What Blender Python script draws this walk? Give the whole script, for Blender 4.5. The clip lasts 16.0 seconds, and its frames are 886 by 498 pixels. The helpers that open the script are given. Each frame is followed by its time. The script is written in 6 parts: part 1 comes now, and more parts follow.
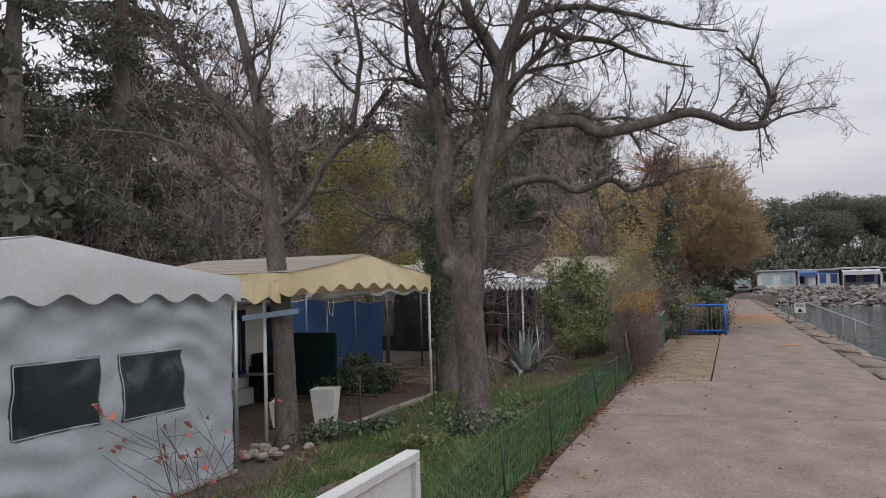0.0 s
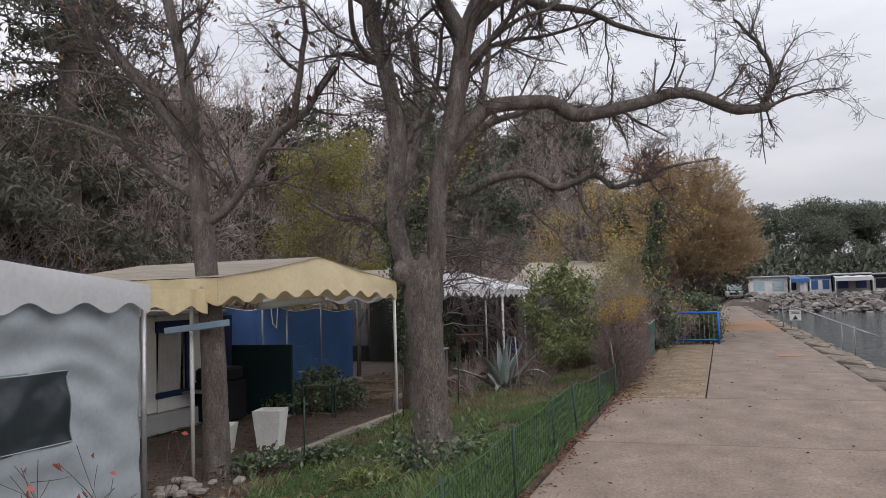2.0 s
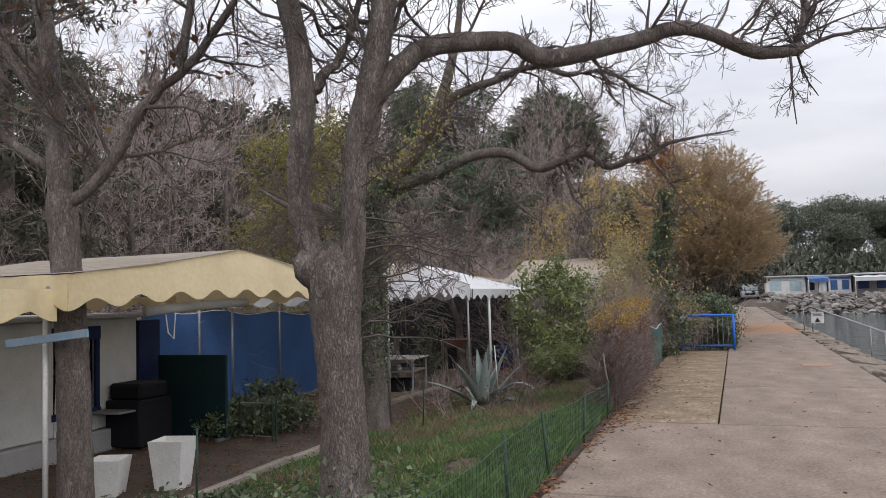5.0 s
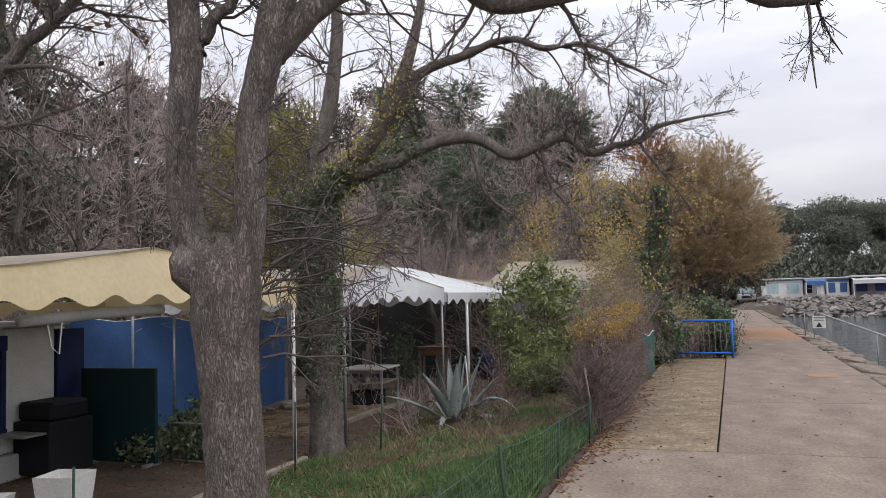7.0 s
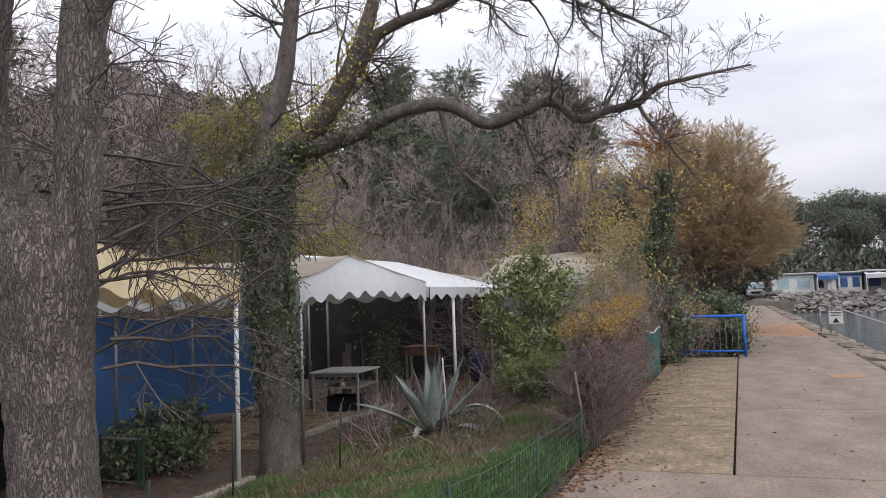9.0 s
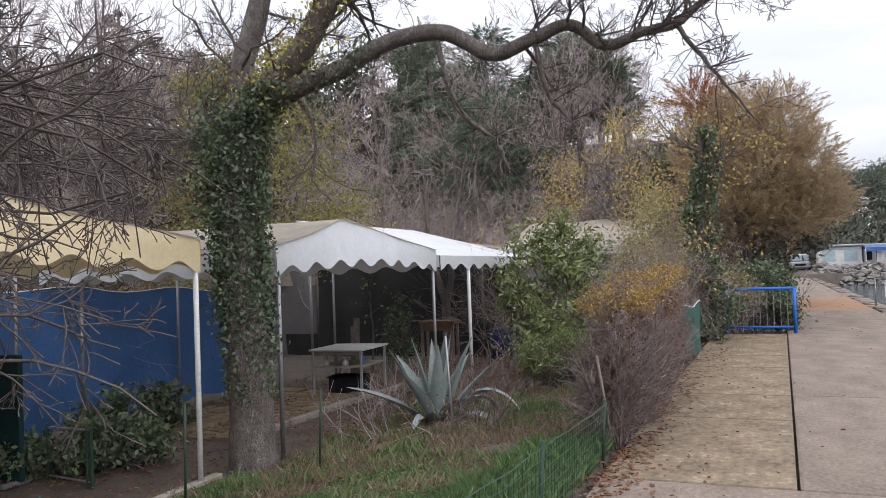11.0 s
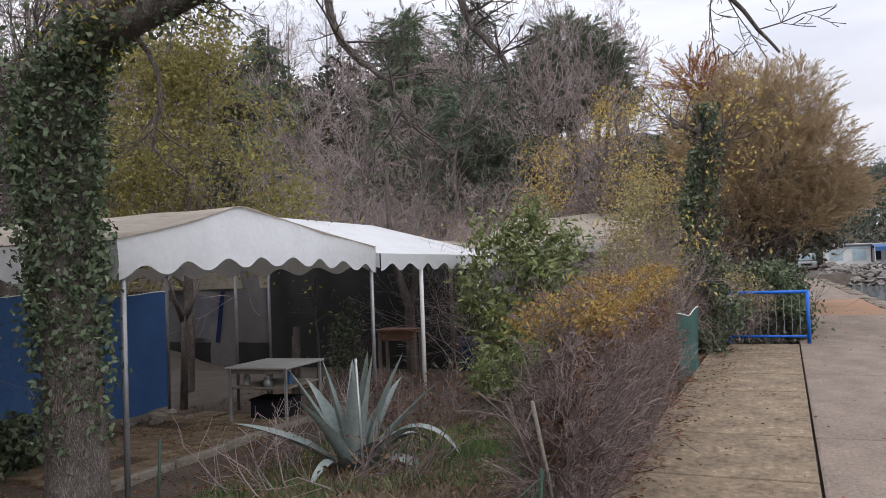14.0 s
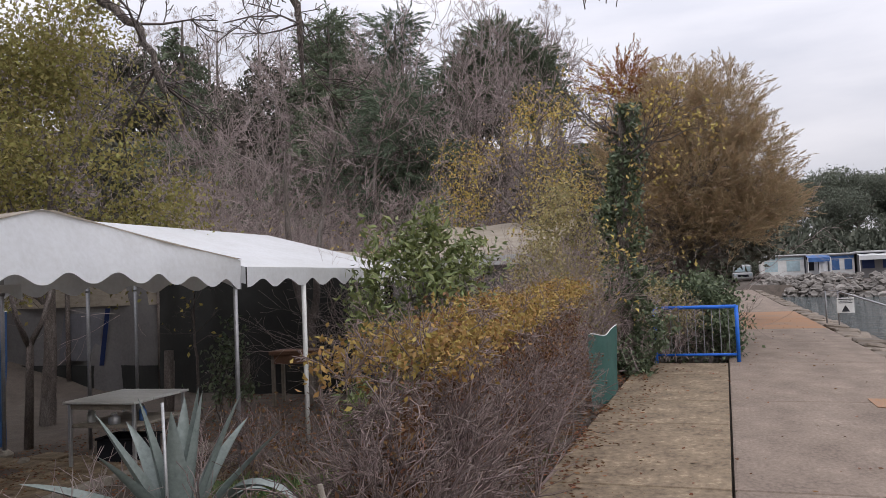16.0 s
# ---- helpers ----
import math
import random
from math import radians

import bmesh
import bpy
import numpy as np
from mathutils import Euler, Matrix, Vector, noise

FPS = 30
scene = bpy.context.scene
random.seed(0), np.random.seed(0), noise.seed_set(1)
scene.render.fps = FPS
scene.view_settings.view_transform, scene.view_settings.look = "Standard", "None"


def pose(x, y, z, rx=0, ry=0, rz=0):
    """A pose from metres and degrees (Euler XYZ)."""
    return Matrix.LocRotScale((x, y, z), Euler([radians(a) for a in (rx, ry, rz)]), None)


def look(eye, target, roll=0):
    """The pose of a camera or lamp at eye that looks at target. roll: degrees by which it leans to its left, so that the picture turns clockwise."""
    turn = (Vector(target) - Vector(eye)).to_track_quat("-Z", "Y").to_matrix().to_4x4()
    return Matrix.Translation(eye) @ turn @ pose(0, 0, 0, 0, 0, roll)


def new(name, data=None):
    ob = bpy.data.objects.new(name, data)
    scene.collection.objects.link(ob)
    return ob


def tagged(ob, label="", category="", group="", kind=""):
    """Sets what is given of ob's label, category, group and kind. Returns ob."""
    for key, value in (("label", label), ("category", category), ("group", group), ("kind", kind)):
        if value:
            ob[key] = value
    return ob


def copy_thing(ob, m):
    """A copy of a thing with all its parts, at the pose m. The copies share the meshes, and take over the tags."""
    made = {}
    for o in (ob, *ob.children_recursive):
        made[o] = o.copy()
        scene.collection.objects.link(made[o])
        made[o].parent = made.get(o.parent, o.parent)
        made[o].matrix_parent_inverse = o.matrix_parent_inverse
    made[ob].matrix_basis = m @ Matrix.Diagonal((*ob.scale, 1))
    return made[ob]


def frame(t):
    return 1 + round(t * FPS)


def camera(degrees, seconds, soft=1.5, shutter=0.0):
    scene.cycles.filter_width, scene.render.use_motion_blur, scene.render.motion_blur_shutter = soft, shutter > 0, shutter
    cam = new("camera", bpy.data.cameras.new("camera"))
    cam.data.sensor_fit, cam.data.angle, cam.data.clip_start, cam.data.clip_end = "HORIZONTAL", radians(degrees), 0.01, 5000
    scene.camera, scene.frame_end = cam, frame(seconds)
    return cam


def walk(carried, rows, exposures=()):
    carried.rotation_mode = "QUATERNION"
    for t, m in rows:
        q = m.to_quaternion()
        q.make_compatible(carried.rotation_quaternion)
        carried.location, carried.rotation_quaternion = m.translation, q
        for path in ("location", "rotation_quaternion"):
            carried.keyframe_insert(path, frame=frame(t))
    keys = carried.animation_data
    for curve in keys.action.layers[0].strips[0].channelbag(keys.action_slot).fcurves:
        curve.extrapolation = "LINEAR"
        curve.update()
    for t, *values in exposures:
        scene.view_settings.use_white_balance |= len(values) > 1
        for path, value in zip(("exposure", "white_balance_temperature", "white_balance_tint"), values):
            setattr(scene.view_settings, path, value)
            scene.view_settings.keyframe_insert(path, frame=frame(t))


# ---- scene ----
cam = camera(59.5, 16.0, soft=0.8)
PATH = [
    (0, (0.044, -0.125, 1.782), (-0.628, 1.755, 1.888), -1.6),
    (0.5, (-0.018, 0.298, 1.754), (-0.679, 2.182, 1.863), -1.6),
    (1, (-0.059, 0.679, 1.774), (-0.71, 2.567, 1.888), -1.6),
    (1.5, (-0.048, 1.11, 1.781), (-0.699, 2.996, 1.901), -1.7),
    (2, (-0.038, 1.454, 1.779), (-0.688, 3.341, 1.902), -1.7),
    (2.5, (-0.062, 1.85, 1.773), (-0.709, 3.739, 1.897), -1.6),
    (3, (-0.075, 2.246, 1.757), (-0.721, 4.135, 1.878), -1.6),
    (5.5, (-0.02, 4.332, 1.78), (-0.706, 6.206, 1.905), -1.7),
    (6, (-0.084, 4.714, 1.778), (-0.764, 6.591, 1.903), -1.7),
    (6.5, (-0.078, 5.123, 1.764), (-0.749, 7.002, 1.893), -1.7),
    (7, (-0.074, 5.53, 1.801), (-0.747, 7.41, 1.932), -1.7),
    (7.5, (-0.121, 5.987, 1.755), (-0.798, 7.865, 1.892), -1.8),
    (8, (-0.13, 6.39, 1.749), (-0.798, 8.27, 1.882), -1.8),
    (10.5, (-0.265, 8.319, 1.674), (-1.026, 10.166, 1.767), -2.3),
    (11, (-0.324, 8.727, 1.66), (-1.103, 10.569, 1.721), -2.1),
    (11.5, (-0.344, 9.074, 1.641), (-1.129, 10.913, 1.67), -2),
    (12, (-0.367, 9.49, 1.681), (-1.164, 11.324, 1.707), -2.2),
    (12.5, (-0.457, 9.894, 1.678), (-1.246, 11.731, 1.709), -2.2),
    (13, (-0.454, 10.295, 1.659), (-1.237, 12.135, 1.698), -2.3),
    (13.5, (-0.423, 10.73, 1.686), (-1.207, 12.569, 1.737), -2.1),
    (14, (-0.422, 11.165, 1.653), (-1.21, 13.003, 1.714), -2.1),
    (14.5, (-0.378, 11.57, 1.646), (-1.162, 13.408, 1.71), -2),
    (15, (-0.307, 11.989, 1.681), (-1.089, 13.829, 1.753), -2),
    (15.5, (-0.254, 12.347, 1.665), (-1.022, 14.193, 1.743), -2.1),
    (16, (-0.212, 12.772, 1.675), (-0.872, 14.658, 1.761), -2.3),
]
walk(cam, [(t, look(eye, target, roll)) for t, eye, target, roll in PATH],
     [(0, -0.14, 6450, 10), (3, 0.04, 6450, 10), (5.5, 0.16, 6450, 10), (8, 0.17, 6450, 10), (10.5, 0.38, 6250, 9), (11.5, 0.46, 6250, 9), (13, 0.28, 6300, 10), (14.5, 0.19, 6350, 11), (16, 0.09, 6450, 12)])

# ---- world and light: a bright overcast afternoon ----
world = bpy.data.worlds.new("overcast_sky")
scene.world = world
world.use_nodes = True
wn, wl = world.node_tree.nodes, world.node_tree.links
sky = wn.new("ShaderNodeTexSky")
sky.sky_type, sky.sun_disc = 'NISHITA', False
sky.sun_elevation, sky.sun_rotation = radians(32), radians(70)
coord = wn.new("ShaderNodeTexCoord")
stretch = wn.new("ShaderNodeMapping")
stretch.inputs["Scale"].default_value = (1.2, 1.2, 5.0)
cloud = wn.new("ShaderNodeTexNoise")
cloud.inputs["Scale"].default_value, cloud.inputs["Detail"].default_value = 2.2, 6
ramp = wn.new("ShaderNodeValToRGB")
ramp.color_ramp.elements[0].position, ramp.color_ramp.elements[0].color = 0.32, (0.76, 0.77, 0.85, 1)
ramp.color_ramp.elements[1].position, ramp.color_ramp.elements[1].color = 0.62, (1.0, 0.985, 1.04, 1)
back = wn["Background"]
dim = wn.new("ShaderNodeMixRGB")
dim.blend_type = 'MIX'
dim.inputs[0].default_value = 0.93
gain = wn.new("ShaderNodeVectorMath")
gain.operation = 'SCALE'
gain.inputs["Scale"].default_value = 0.1
wl.new(coord.outputs["Generated"], stretch.inputs[0])
wl.new(stretch.outputs[0], cloud.inputs["Vector"])
wl.new(cloud.outputs["Fac"], ramp.inputs[0])
wl.new(sky.outputs[0], gain.inputs[0])
wl.new(gain.outputs[0], dim.inputs[1])
wl.new(ramp.outputs[0], dim.inputs[2])
up = wn.new("ShaderNodeSeparateXYZ")
rise = wn.new("ShaderNodeMapRange")
rise.inputs[1].default_value, rise.inputs[2].default_value = 0.0, 1.0
rise.inputs[3].default_value, rise.inputs[4].default_value = 0.56, 2.2
shade = wn.new("ShaderNodeVectorMath")
shade.operation = 'SCALE'
wl.new(coord.outputs["Generated"], up.inputs[0])
wl.new(up.outputs[2], rise.inputs[0])
wl.new(dim.outputs[0], shade.inputs[0])
wl.new(rise.outputs[0], shade.inputs["Scale"])
wl.new(shade.outputs[0], back.inputs[0])
back.inputs[1].default_value = 1.0

sun = new("sun", bpy.data.lights.new("sun", 'SUN'))
sun.data.energy, sun.data.angle, sun.data.color = 0.7, radians(25), (1.0, 0.96, 0.93)
sun.matrix_world = look((40, -10, 30), (0, 20, 0))


# ---- materials ----
def material(name, base, dark=None, scale=6.0, fine=60.0, rough=0.8, metal=0.0, bump=0.3, mix=0.5, island=0.0, objects=0.0, thin=0.0,
             stretch=(1, 1, 1), light=None, contrast=0.22):
    """A surface with coarse stains and fine grain. island, objects: brightness spread between loose pieces or between objects. thin: light let through."""
    m = bpy.data.materials.new(name)
    m.use_nodes = True
    n, k = m.node_tree.nodes, m.node_tree.links
    b = n["Principled BSDF"]
    b.inputs["Roughness"].default_value, b.inputs["Metallic"].default_value = rough, metal
    b.inputs["Specular IOR Level"].default_value = 0.3
    tc, mp = n.new("ShaderNodeTexCoord"), n.new("ShaderNodeMapping")
    mp.inputs["Scale"].default_value = stretch
    k.new(tc.outputs["Object"], mp.inputs[0])
    coarse, grain = n.new("ShaderNodeTexNoise"), n.new("ShaderNodeTexNoise")
    for node, size, detail in ((coarse, scale, 8), (grain, fine, 4)):
        node.inputs["Scale"].default_value, node.inputs["Detail"].default_value = size, detail
        node.inputs["Roughness"].default_value = 0.64
        k.new(mp.outputs[0], node.inputs["Vector"])
    add = n.new("ShaderNodeMath")
    add.operation = 'MULTIPLY_ADD'
    add.inputs[1].default_value, add.inputs[2].default_value = 0.45, 0.0
    k.new(grain.outputs["Fac"], add.inputs[0])
    both = n.new("ShaderNodeMath")
    both.operation = 'MULTIPLY_ADD'
    both.inputs[1].default_value = 0.55
    k.new(coarse.outputs["Fac"], both.inputs[0])
    k.new(add.outputs[0], both.inputs[2])
    r = n.new("ShaderNodeValToRGB")
    dark = dark or tuple(c * mix for c in base)
    r.color_ramp.elements[0].position, r.color_ramp.elements[0].color = 0.5 - contrast, (*dark, 1)
    r.color_ramp.elements[1].position, r.color_ramp.elements[1].color = 0.5 + contrast * 0.5, (*base, 1)
    if light:
        e = r.color_ramp.elements.new(0.5 + contrast)
        e.color = (*light, 1)
    k.new(both.outputs[0], r.inputs[0])
    colour = r.outputs[0]
    if island or objects:
        src = n.new("ShaderNodeNewGeometry" if island else "ShaderNodeObjectInfo")
        out = src.outputs["Random Per Island" if island else "Random"]
        rng_map = n.new("ShaderNodeMapRange")
        spread = island or objects
        rng_map.inputs[3].default_value, rng_map.inputs[4].default_value = 1 - spread, 1 + spread
        k.new(out, rng_map.inputs[0])
        hsv = n.new("ShaderNodeHueSaturation")
        k.new(rng_map.outputs[0], hsv.inputs["Value"])
        k.new(colour, hsv.inputs["Color"])
        if island:
            hue = n.new("ShaderNodeMapRange")
            hue.inputs[3].default_value, hue.inputs[4].default_value = 0.5 - 0.02, 0.5 + 0.02
            wrap = n.new("ShaderNodeMath")
            wrap.operation = 'FRACT'
            times = n.new("ShaderNodeMath")
            times.operation = 'MULTIPLY'
            times.inputs[1].default_value = 17.3
            k.new(out, times.inputs[0])
            k.new(times.outputs[0], wrap.inputs[0])
            k.new(wrap.outputs[0], hue.inputs[0])
            k.new(hue.outputs[0], hsv.inputs["Hue"])
        colour = hsv.outputs[0]
    k.new(colour, b.inputs["Base Color"])
    if bump:
        bp = n.new("ShaderNodeBump")
        bp.inputs["Strength"].default_value, bp.inputs["Distance"].default_value = bump, 0.02
        k.new(both.outputs[0], bp.inputs["Height"])
        k.new(bp.outputs[0], b.inputs["Normal"])
    if thin:
        t, mx = n.new("ShaderNodeBsdfTranslucent"), n.new("ShaderNodeMixShader")
        k.new(colour, t.inputs[0])
        mx.inputs[0].default_value = thin
        k.new(b.outputs[0], mx.inputs[1])
        k.new(t.outputs[0], mx.inputs[2])
        k.new(mx.outputs[0], n["Material Output"].inputs[0])
    return m


def water_material():
    m = bpy.data.materials.new("sea_water")
    m.use_nodes = True
    n, k = m.node_tree.nodes, m.node_tree.links
    b = n["Principled BSDF"]
    b.inputs["Base Color"].default_value = (0.035, 0.05, 0.05, 1)
    b.inputs["Roughness"].default_value = 0.06
    tc, w, bp = n.new("ShaderNodeTexCoord"), n.new("ShaderNodeTexNoise"), n.new("ShaderNodeBump")
    mp = n.new("ShaderNodeMapping")
    mp.inputs["Scale"].default_value = (0.6, 1.6, 1)
    w.inputs["Scale"].default_value, w.inputs["Detail"].default_value = 1.1, 5
    bp.inputs["Strength"].default_value, bp.inputs["Distance"].default_value = 1.0, 1.8
    k.new(tc.outputs["Object"], mp.inputs[0])
    k.new(mp.outputs[0], w.inputs["Vector"])
    k.new(w.outputs["Fac"], bp.inputs["Height"])
    k.new(bp.outputs[0], b.inputs["Normal"])
    return m


def clear_material(name, tint, rough):
    m = bpy.data.materials.new(name)
    m.use_nodes = True
    n, k = m.node_tree.nodes, m.node_tree.links
    g, t, mx = n.new("ShaderNodeBsdfGlossy"), n.new("ShaderNodeBsdfTransparent"), n.new("ShaderNodeMixShader")
    g.inputs["Roughness"].default_value = rough
    t.inputs[0].default_value = (*tint, 1)
    fr = n.new("ShaderNodeFresnel")
    fr.inputs[0].default_value = 1.5
    w, bp, tc = n.new("ShaderNodeTexNoise"), n.new("ShaderNodeBump"), n.new("ShaderNodeTexCoord")
    w.inputs["Scale"].default_value = 2.2
    bp.inputs["Strength"].default_value, bp.inputs["Distance"].default_value = 0.7, 0.2
    k.new(tc.outputs["Object"], w.inputs["Vector"])
    k.new(w.outputs["Fac"], bp.inputs["Height"])
    k.new(bp.outputs[0], g.inputs["Normal"])
    k.new(bp.outputs[0], fr.inputs["Normal"])
    k.new(fr.outputs[0], mx.inputs[0])
    k.new(t.outputs[0], mx.inputs[1])
    k.new(g.outputs[0], mx.inputs[2])
    k.new(mx.outputs[0], n["Material Output"].inputs[0])
    return m


CONCRETE = material("weathered_concrete", (0.235, 0.185, 0.146), (0.115, 0.087, 0.068), 1.3, 22, 0.88, bump=0.5, objects=0.05, stretch=(1.3, 0.8, 1), light=(0.3, 0.245, 0.195), contrast=0.15)
OLD_CONCRETE = material("stained_concrete", (0.225, 0.172, 0.115), (0.095, 0.07, 0.046), 2.2, 13, 0.93, bump=0.7, objects=0.05, stretch=(1.2, 0.9, 1), light=(0.32, 0.255, 0.17), contrast=0.125)
RUST_STAIN = material("rust_stained_concrete", (0.31, 0.165, 0.085), (0.23, 0.165, 0.12), 0.7, 25, 0.9, bump=0.3, contrast=0.12)
STONE = material("pale_stone", (0.3, 0.27, 0.225), (0.12, 0.105, 0.085), 2.5, 25, 0.9, bump=0.6, objects=0.2)
EDGE_STONE = material("worn_edge_stone", (0.215, 0.178, 0.142), (0.09, 0.073, 0.058), 2.5, 25, 0.9, bump=0.6, objects=0.3)
ROCK = material("grey_rock", (0.27, 0.248, 0.225), (0.12, 0.11, 0.1), 1.5, 9, 0.9, bump=0.6, objects=0.25)
SOIL = material("leafy_soil", (0.11, 0.09, 0.074), (0.042, 0.034, 0.028), 2.2, 34, 1.0, bump=0.8, light=(0.17, 0.125, 0.09))
def bark_material():
    """Fissured bark: raised pale plates between dark cracks."""
    m = material("grey_bark", (0.25, 0.212, 0.19), (0.105, 0.088, 0.08), 9, 60, 0.95, bump=0.6, stretch=(1, 1, 0.4), light=(0.34, 0.31, 0.28), contrast=0.18)
    n, k = m.node_tree.nodes, m.node_tree.links
    tc, mp, vo = n.new("ShaderNodeTexCoord"), n.new("ShaderNodeMapping"), n.new("ShaderNodeTexVoronoi")
    mp.inputs["Scale"].default_value = (1, 1, 0.26)
    vo.feature = 'DISTANCE_TO_EDGE'
    vo.inputs["Scale"].default_value = 46
    warp = n.new("ShaderNodeTexNoise")
    warp.inputs["Scale"].default_value, warp.inputs["Detail"].default_value = 14, 4
    mixv = n.new("ShaderNodeMixRGB")
    mixv.inputs[0].default_value = 0.22
    k.new(tc.outputs["Object"], mp.inputs[0])
    k.new(mp.outputs[0], warp.inputs["Vector"])
    k.new(mp.outputs[0], mixv.inputs[1])
    k.new(warp.outputs["Color"], mixv.inputs[2])
    k.new(mixv.outputs[0], vo.inputs["Vector"])
    ramp = n.new("ShaderNodeValToRGB")
    ramp.color_ramp.elements[0].position, ramp.color_ramp.elements[0].color = 0.0, (0.3, 0.28, 0.27, 1)
    ramp.color_ramp.elements[1].position, ramp.color_ramp.elements[1].color = 0.22, (1.1, 1.08, 1.05, 1)
    k.new(vo.outputs["Distance"], ramp.inputs[0])
    b = n["Principled BSDF"]
    old = b.inputs["Base Color"].links[0].from_socket
    mul = n.new("ShaderNodeMixRGB")
    mul.blend_type = 'MULTIPLY'
    mul.inputs[0].default_value = 0.55
    k.new(ramp.outputs[0], mul.inputs[2])
    lichen, spots, pale = n.new("ShaderNodeTexNoise"), n.new("ShaderNodeMapRange"), n.new("ShaderNodeMixRGB")
    lichen.inputs["Scale"].default_value, lichen.inputs["Detail"].default_value, lichen.inputs["Roughness"].default_value = 3.2, 9, 0.72
    spots.inputs[1].default_value, spots.inputs[2].default_value, spots.inputs[4].default_value = 0.52, 0.66, 0.6
    pale.inputs[2].default_value = (0.36, 0.335, 0.31, 1)
    k.new(mp.outputs[0], lichen.inputs["Vector"])
    k.new(lichen.outputs["Fac"], spots.inputs[0])
    k.new(spots.outputs[0], pale.inputs[0])
    k.new(old, pale.inputs[1])
    k.new(pale.outputs[0], mul.inputs[1])
    k.new(mul.outputs[0], b.inputs["Base Color"])
    bp = n.new("ShaderNodeBump")
    bp.inputs["Strength"].default_value, bp.inputs["Distance"].default_value = 0.9, 0.02
    k.new(ramp.outputs[0], bp.inputs["Height"])
    k.new(b.inputs["Normal"].links[0].from_socket, bp.inputs["Normal"])
    k.new(bp.outputs[0], b.inputs["Normal"])
    return m


BARK = bark_material()
TWIG = material("dark_twig", (0.13, 0.108, 0.1), (0.06, 0.05, 0.047), 5, 40, 0.95, bump=0)
GREY_TWIG = material("grey_purple_twig", (0.4, 0.33, 0.31), (0.23, 0.18, 0.17), 3, 30, 0.95, bump=0, island=0.25)
IVY = material("ivy_leaf", (0.14, 0.175, 0.1), (0.065, 0.085, 0.05), 3, 20, 0.45, bump=0, island=0.45, thin=0.15)
CEDAR = material("cedar_needles", (0.115, 0.115, 0.085), (0.06, 0.058, 0.046), 0.8, 10, 0.8, bump=0, island=0.3, thin=0.25)
PINE = material("pine_needles", (0.165, 0.195, 0.125), (0.085, 0.105, 0.072), 0.6, 8, 0.8, bump=0, island=0.3, thin=0.25)
YELLOW_GREEN = material("yellow_green_leaf", (0.3, 0.265, 0.09), (0.16, 0.145, 0.055), 0.9, 8, 0.75, bump=0, island=0.22, thin=0.35)
YELLOW = material("autumn_yellow_leaf", (0.5, 0.39, 0.12), (0.36, 0.25, 0.09), 1.2, 9, 0.7, bump=0, island=0.35, thin=0.3)
TAMARISK = material("tamarisk_foliage", (0.46, 0.34, 0.2), (0.32, 0.25, 0.165), 0.5, 7, 0.85, bump=0, island=0.18, thin=0.45)
ORANGE = material("orange_foliage", (0.36, 0.17, 0.06), (0.24, 0.1, 0.04), 1, 8, 0.85, bump=0, island=0.3, thin=0.3)
LAUREL = material("laurel_leaf", (0.2, 0.23, 0.085), (0.085, 0.105, 0.045), 1.5, 12, 0.35, bump=0, island=0.4, thin=0.2)
OLIVE_BUSH = material("olive_bush_leaf", (0.16, 0.14, 0.06), (0.07, 0.06, 0.03), 1, 10, 0.8, bump=0, island=0.35, thin=0.25)
GRASS = material("meadow_grass", (0.14, 0.225, 0.085), (0.07, 0.11, 0.045), 1.0, 9, 0.7, bump=0, island=0.4, thin=0.3)
DRY_LEAF = material("dry_leaf", (0.22, 0.12, 0.06), (0.1, 0.055, 0.03), 2, 12, 0.85, bump=0, island=0.5, thin=0.2)
AGAVE = material("agave_leaf", (0.25, 0.285, 0.265), (0.12, 0.15, 0.14), 2.6, 24, 0.62, bump=0.15)
WHITE_CLOTH = material("white_canvas", (0.64, 0.65, 0.66), (0.52, 0.52, 0.51), 1.4, 18, 0.6, bump=0.1, thin=0.18)
TENT_WALL = material("grey_white_tarpaulin", (0.4, 0.435, 0.455), (0.3, 0.33, 0.35), 1.1, 16, 0.45, bump=0.1, thin=0.12)
TAN_CLOTH = material("tan_canvas", (0.76, 0.64, 0.4), (0.62, 0.5, 0.29), 1.4, 18, 0.6, bump=0.1, thin=0.18)
DIRTY_ROOF = material("stained_roof_sheet", (0.5, 0.44, 0.36), (0.26, 0.22, 0.17), 1.6, 15, 0.8, bump=0.3, stretch=(0.4, 2.5, 1), thin=0.35)
BLUE_TARP = material("blue_tarpaulin", (0.085, 0.19, 0.43), (0.055, 0.125, 0.3), 1.3, 20, 0.45, bump=0.25, thin=0.3)
BLUE_PAINT = material("bright_blue_paint", (0.02, 0.15, 0.62), (0.015, 0.08, 0.35), 4, 40, 0.45, bump=0.1)
NAVY = material("navy_panel", (0.012, 0.025, 0.09), (0.008, 0.014, 0.05), 3, 30, 0.6)
DARK_GREEN = material("dark_green_sheet", (0.008, 0.032, 0.035), (0.005, 0.018, 0.02), 2, 30, 0.6, bump=0.1)
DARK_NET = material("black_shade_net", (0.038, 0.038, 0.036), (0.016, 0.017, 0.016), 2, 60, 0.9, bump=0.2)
GREEN_NET = material("green_shade_net", (0.035, 0.095, 0.08), (0.02, 0.055, 0.046), 3, 50, 0.9, bump=0.2)
WHITE_PAINT = material("white_paint", (0.72, 0.72, 0.7), (0.5, 0.49, 0.46), 2.5, 40, 0.5, bump=0.08)
GREY_PAINT = material("grey_painted_sheet", (0.42, 0.42, 0.42), (0.3, 0.3, 0.3), 2, 30, 0.6, bump=0.08)
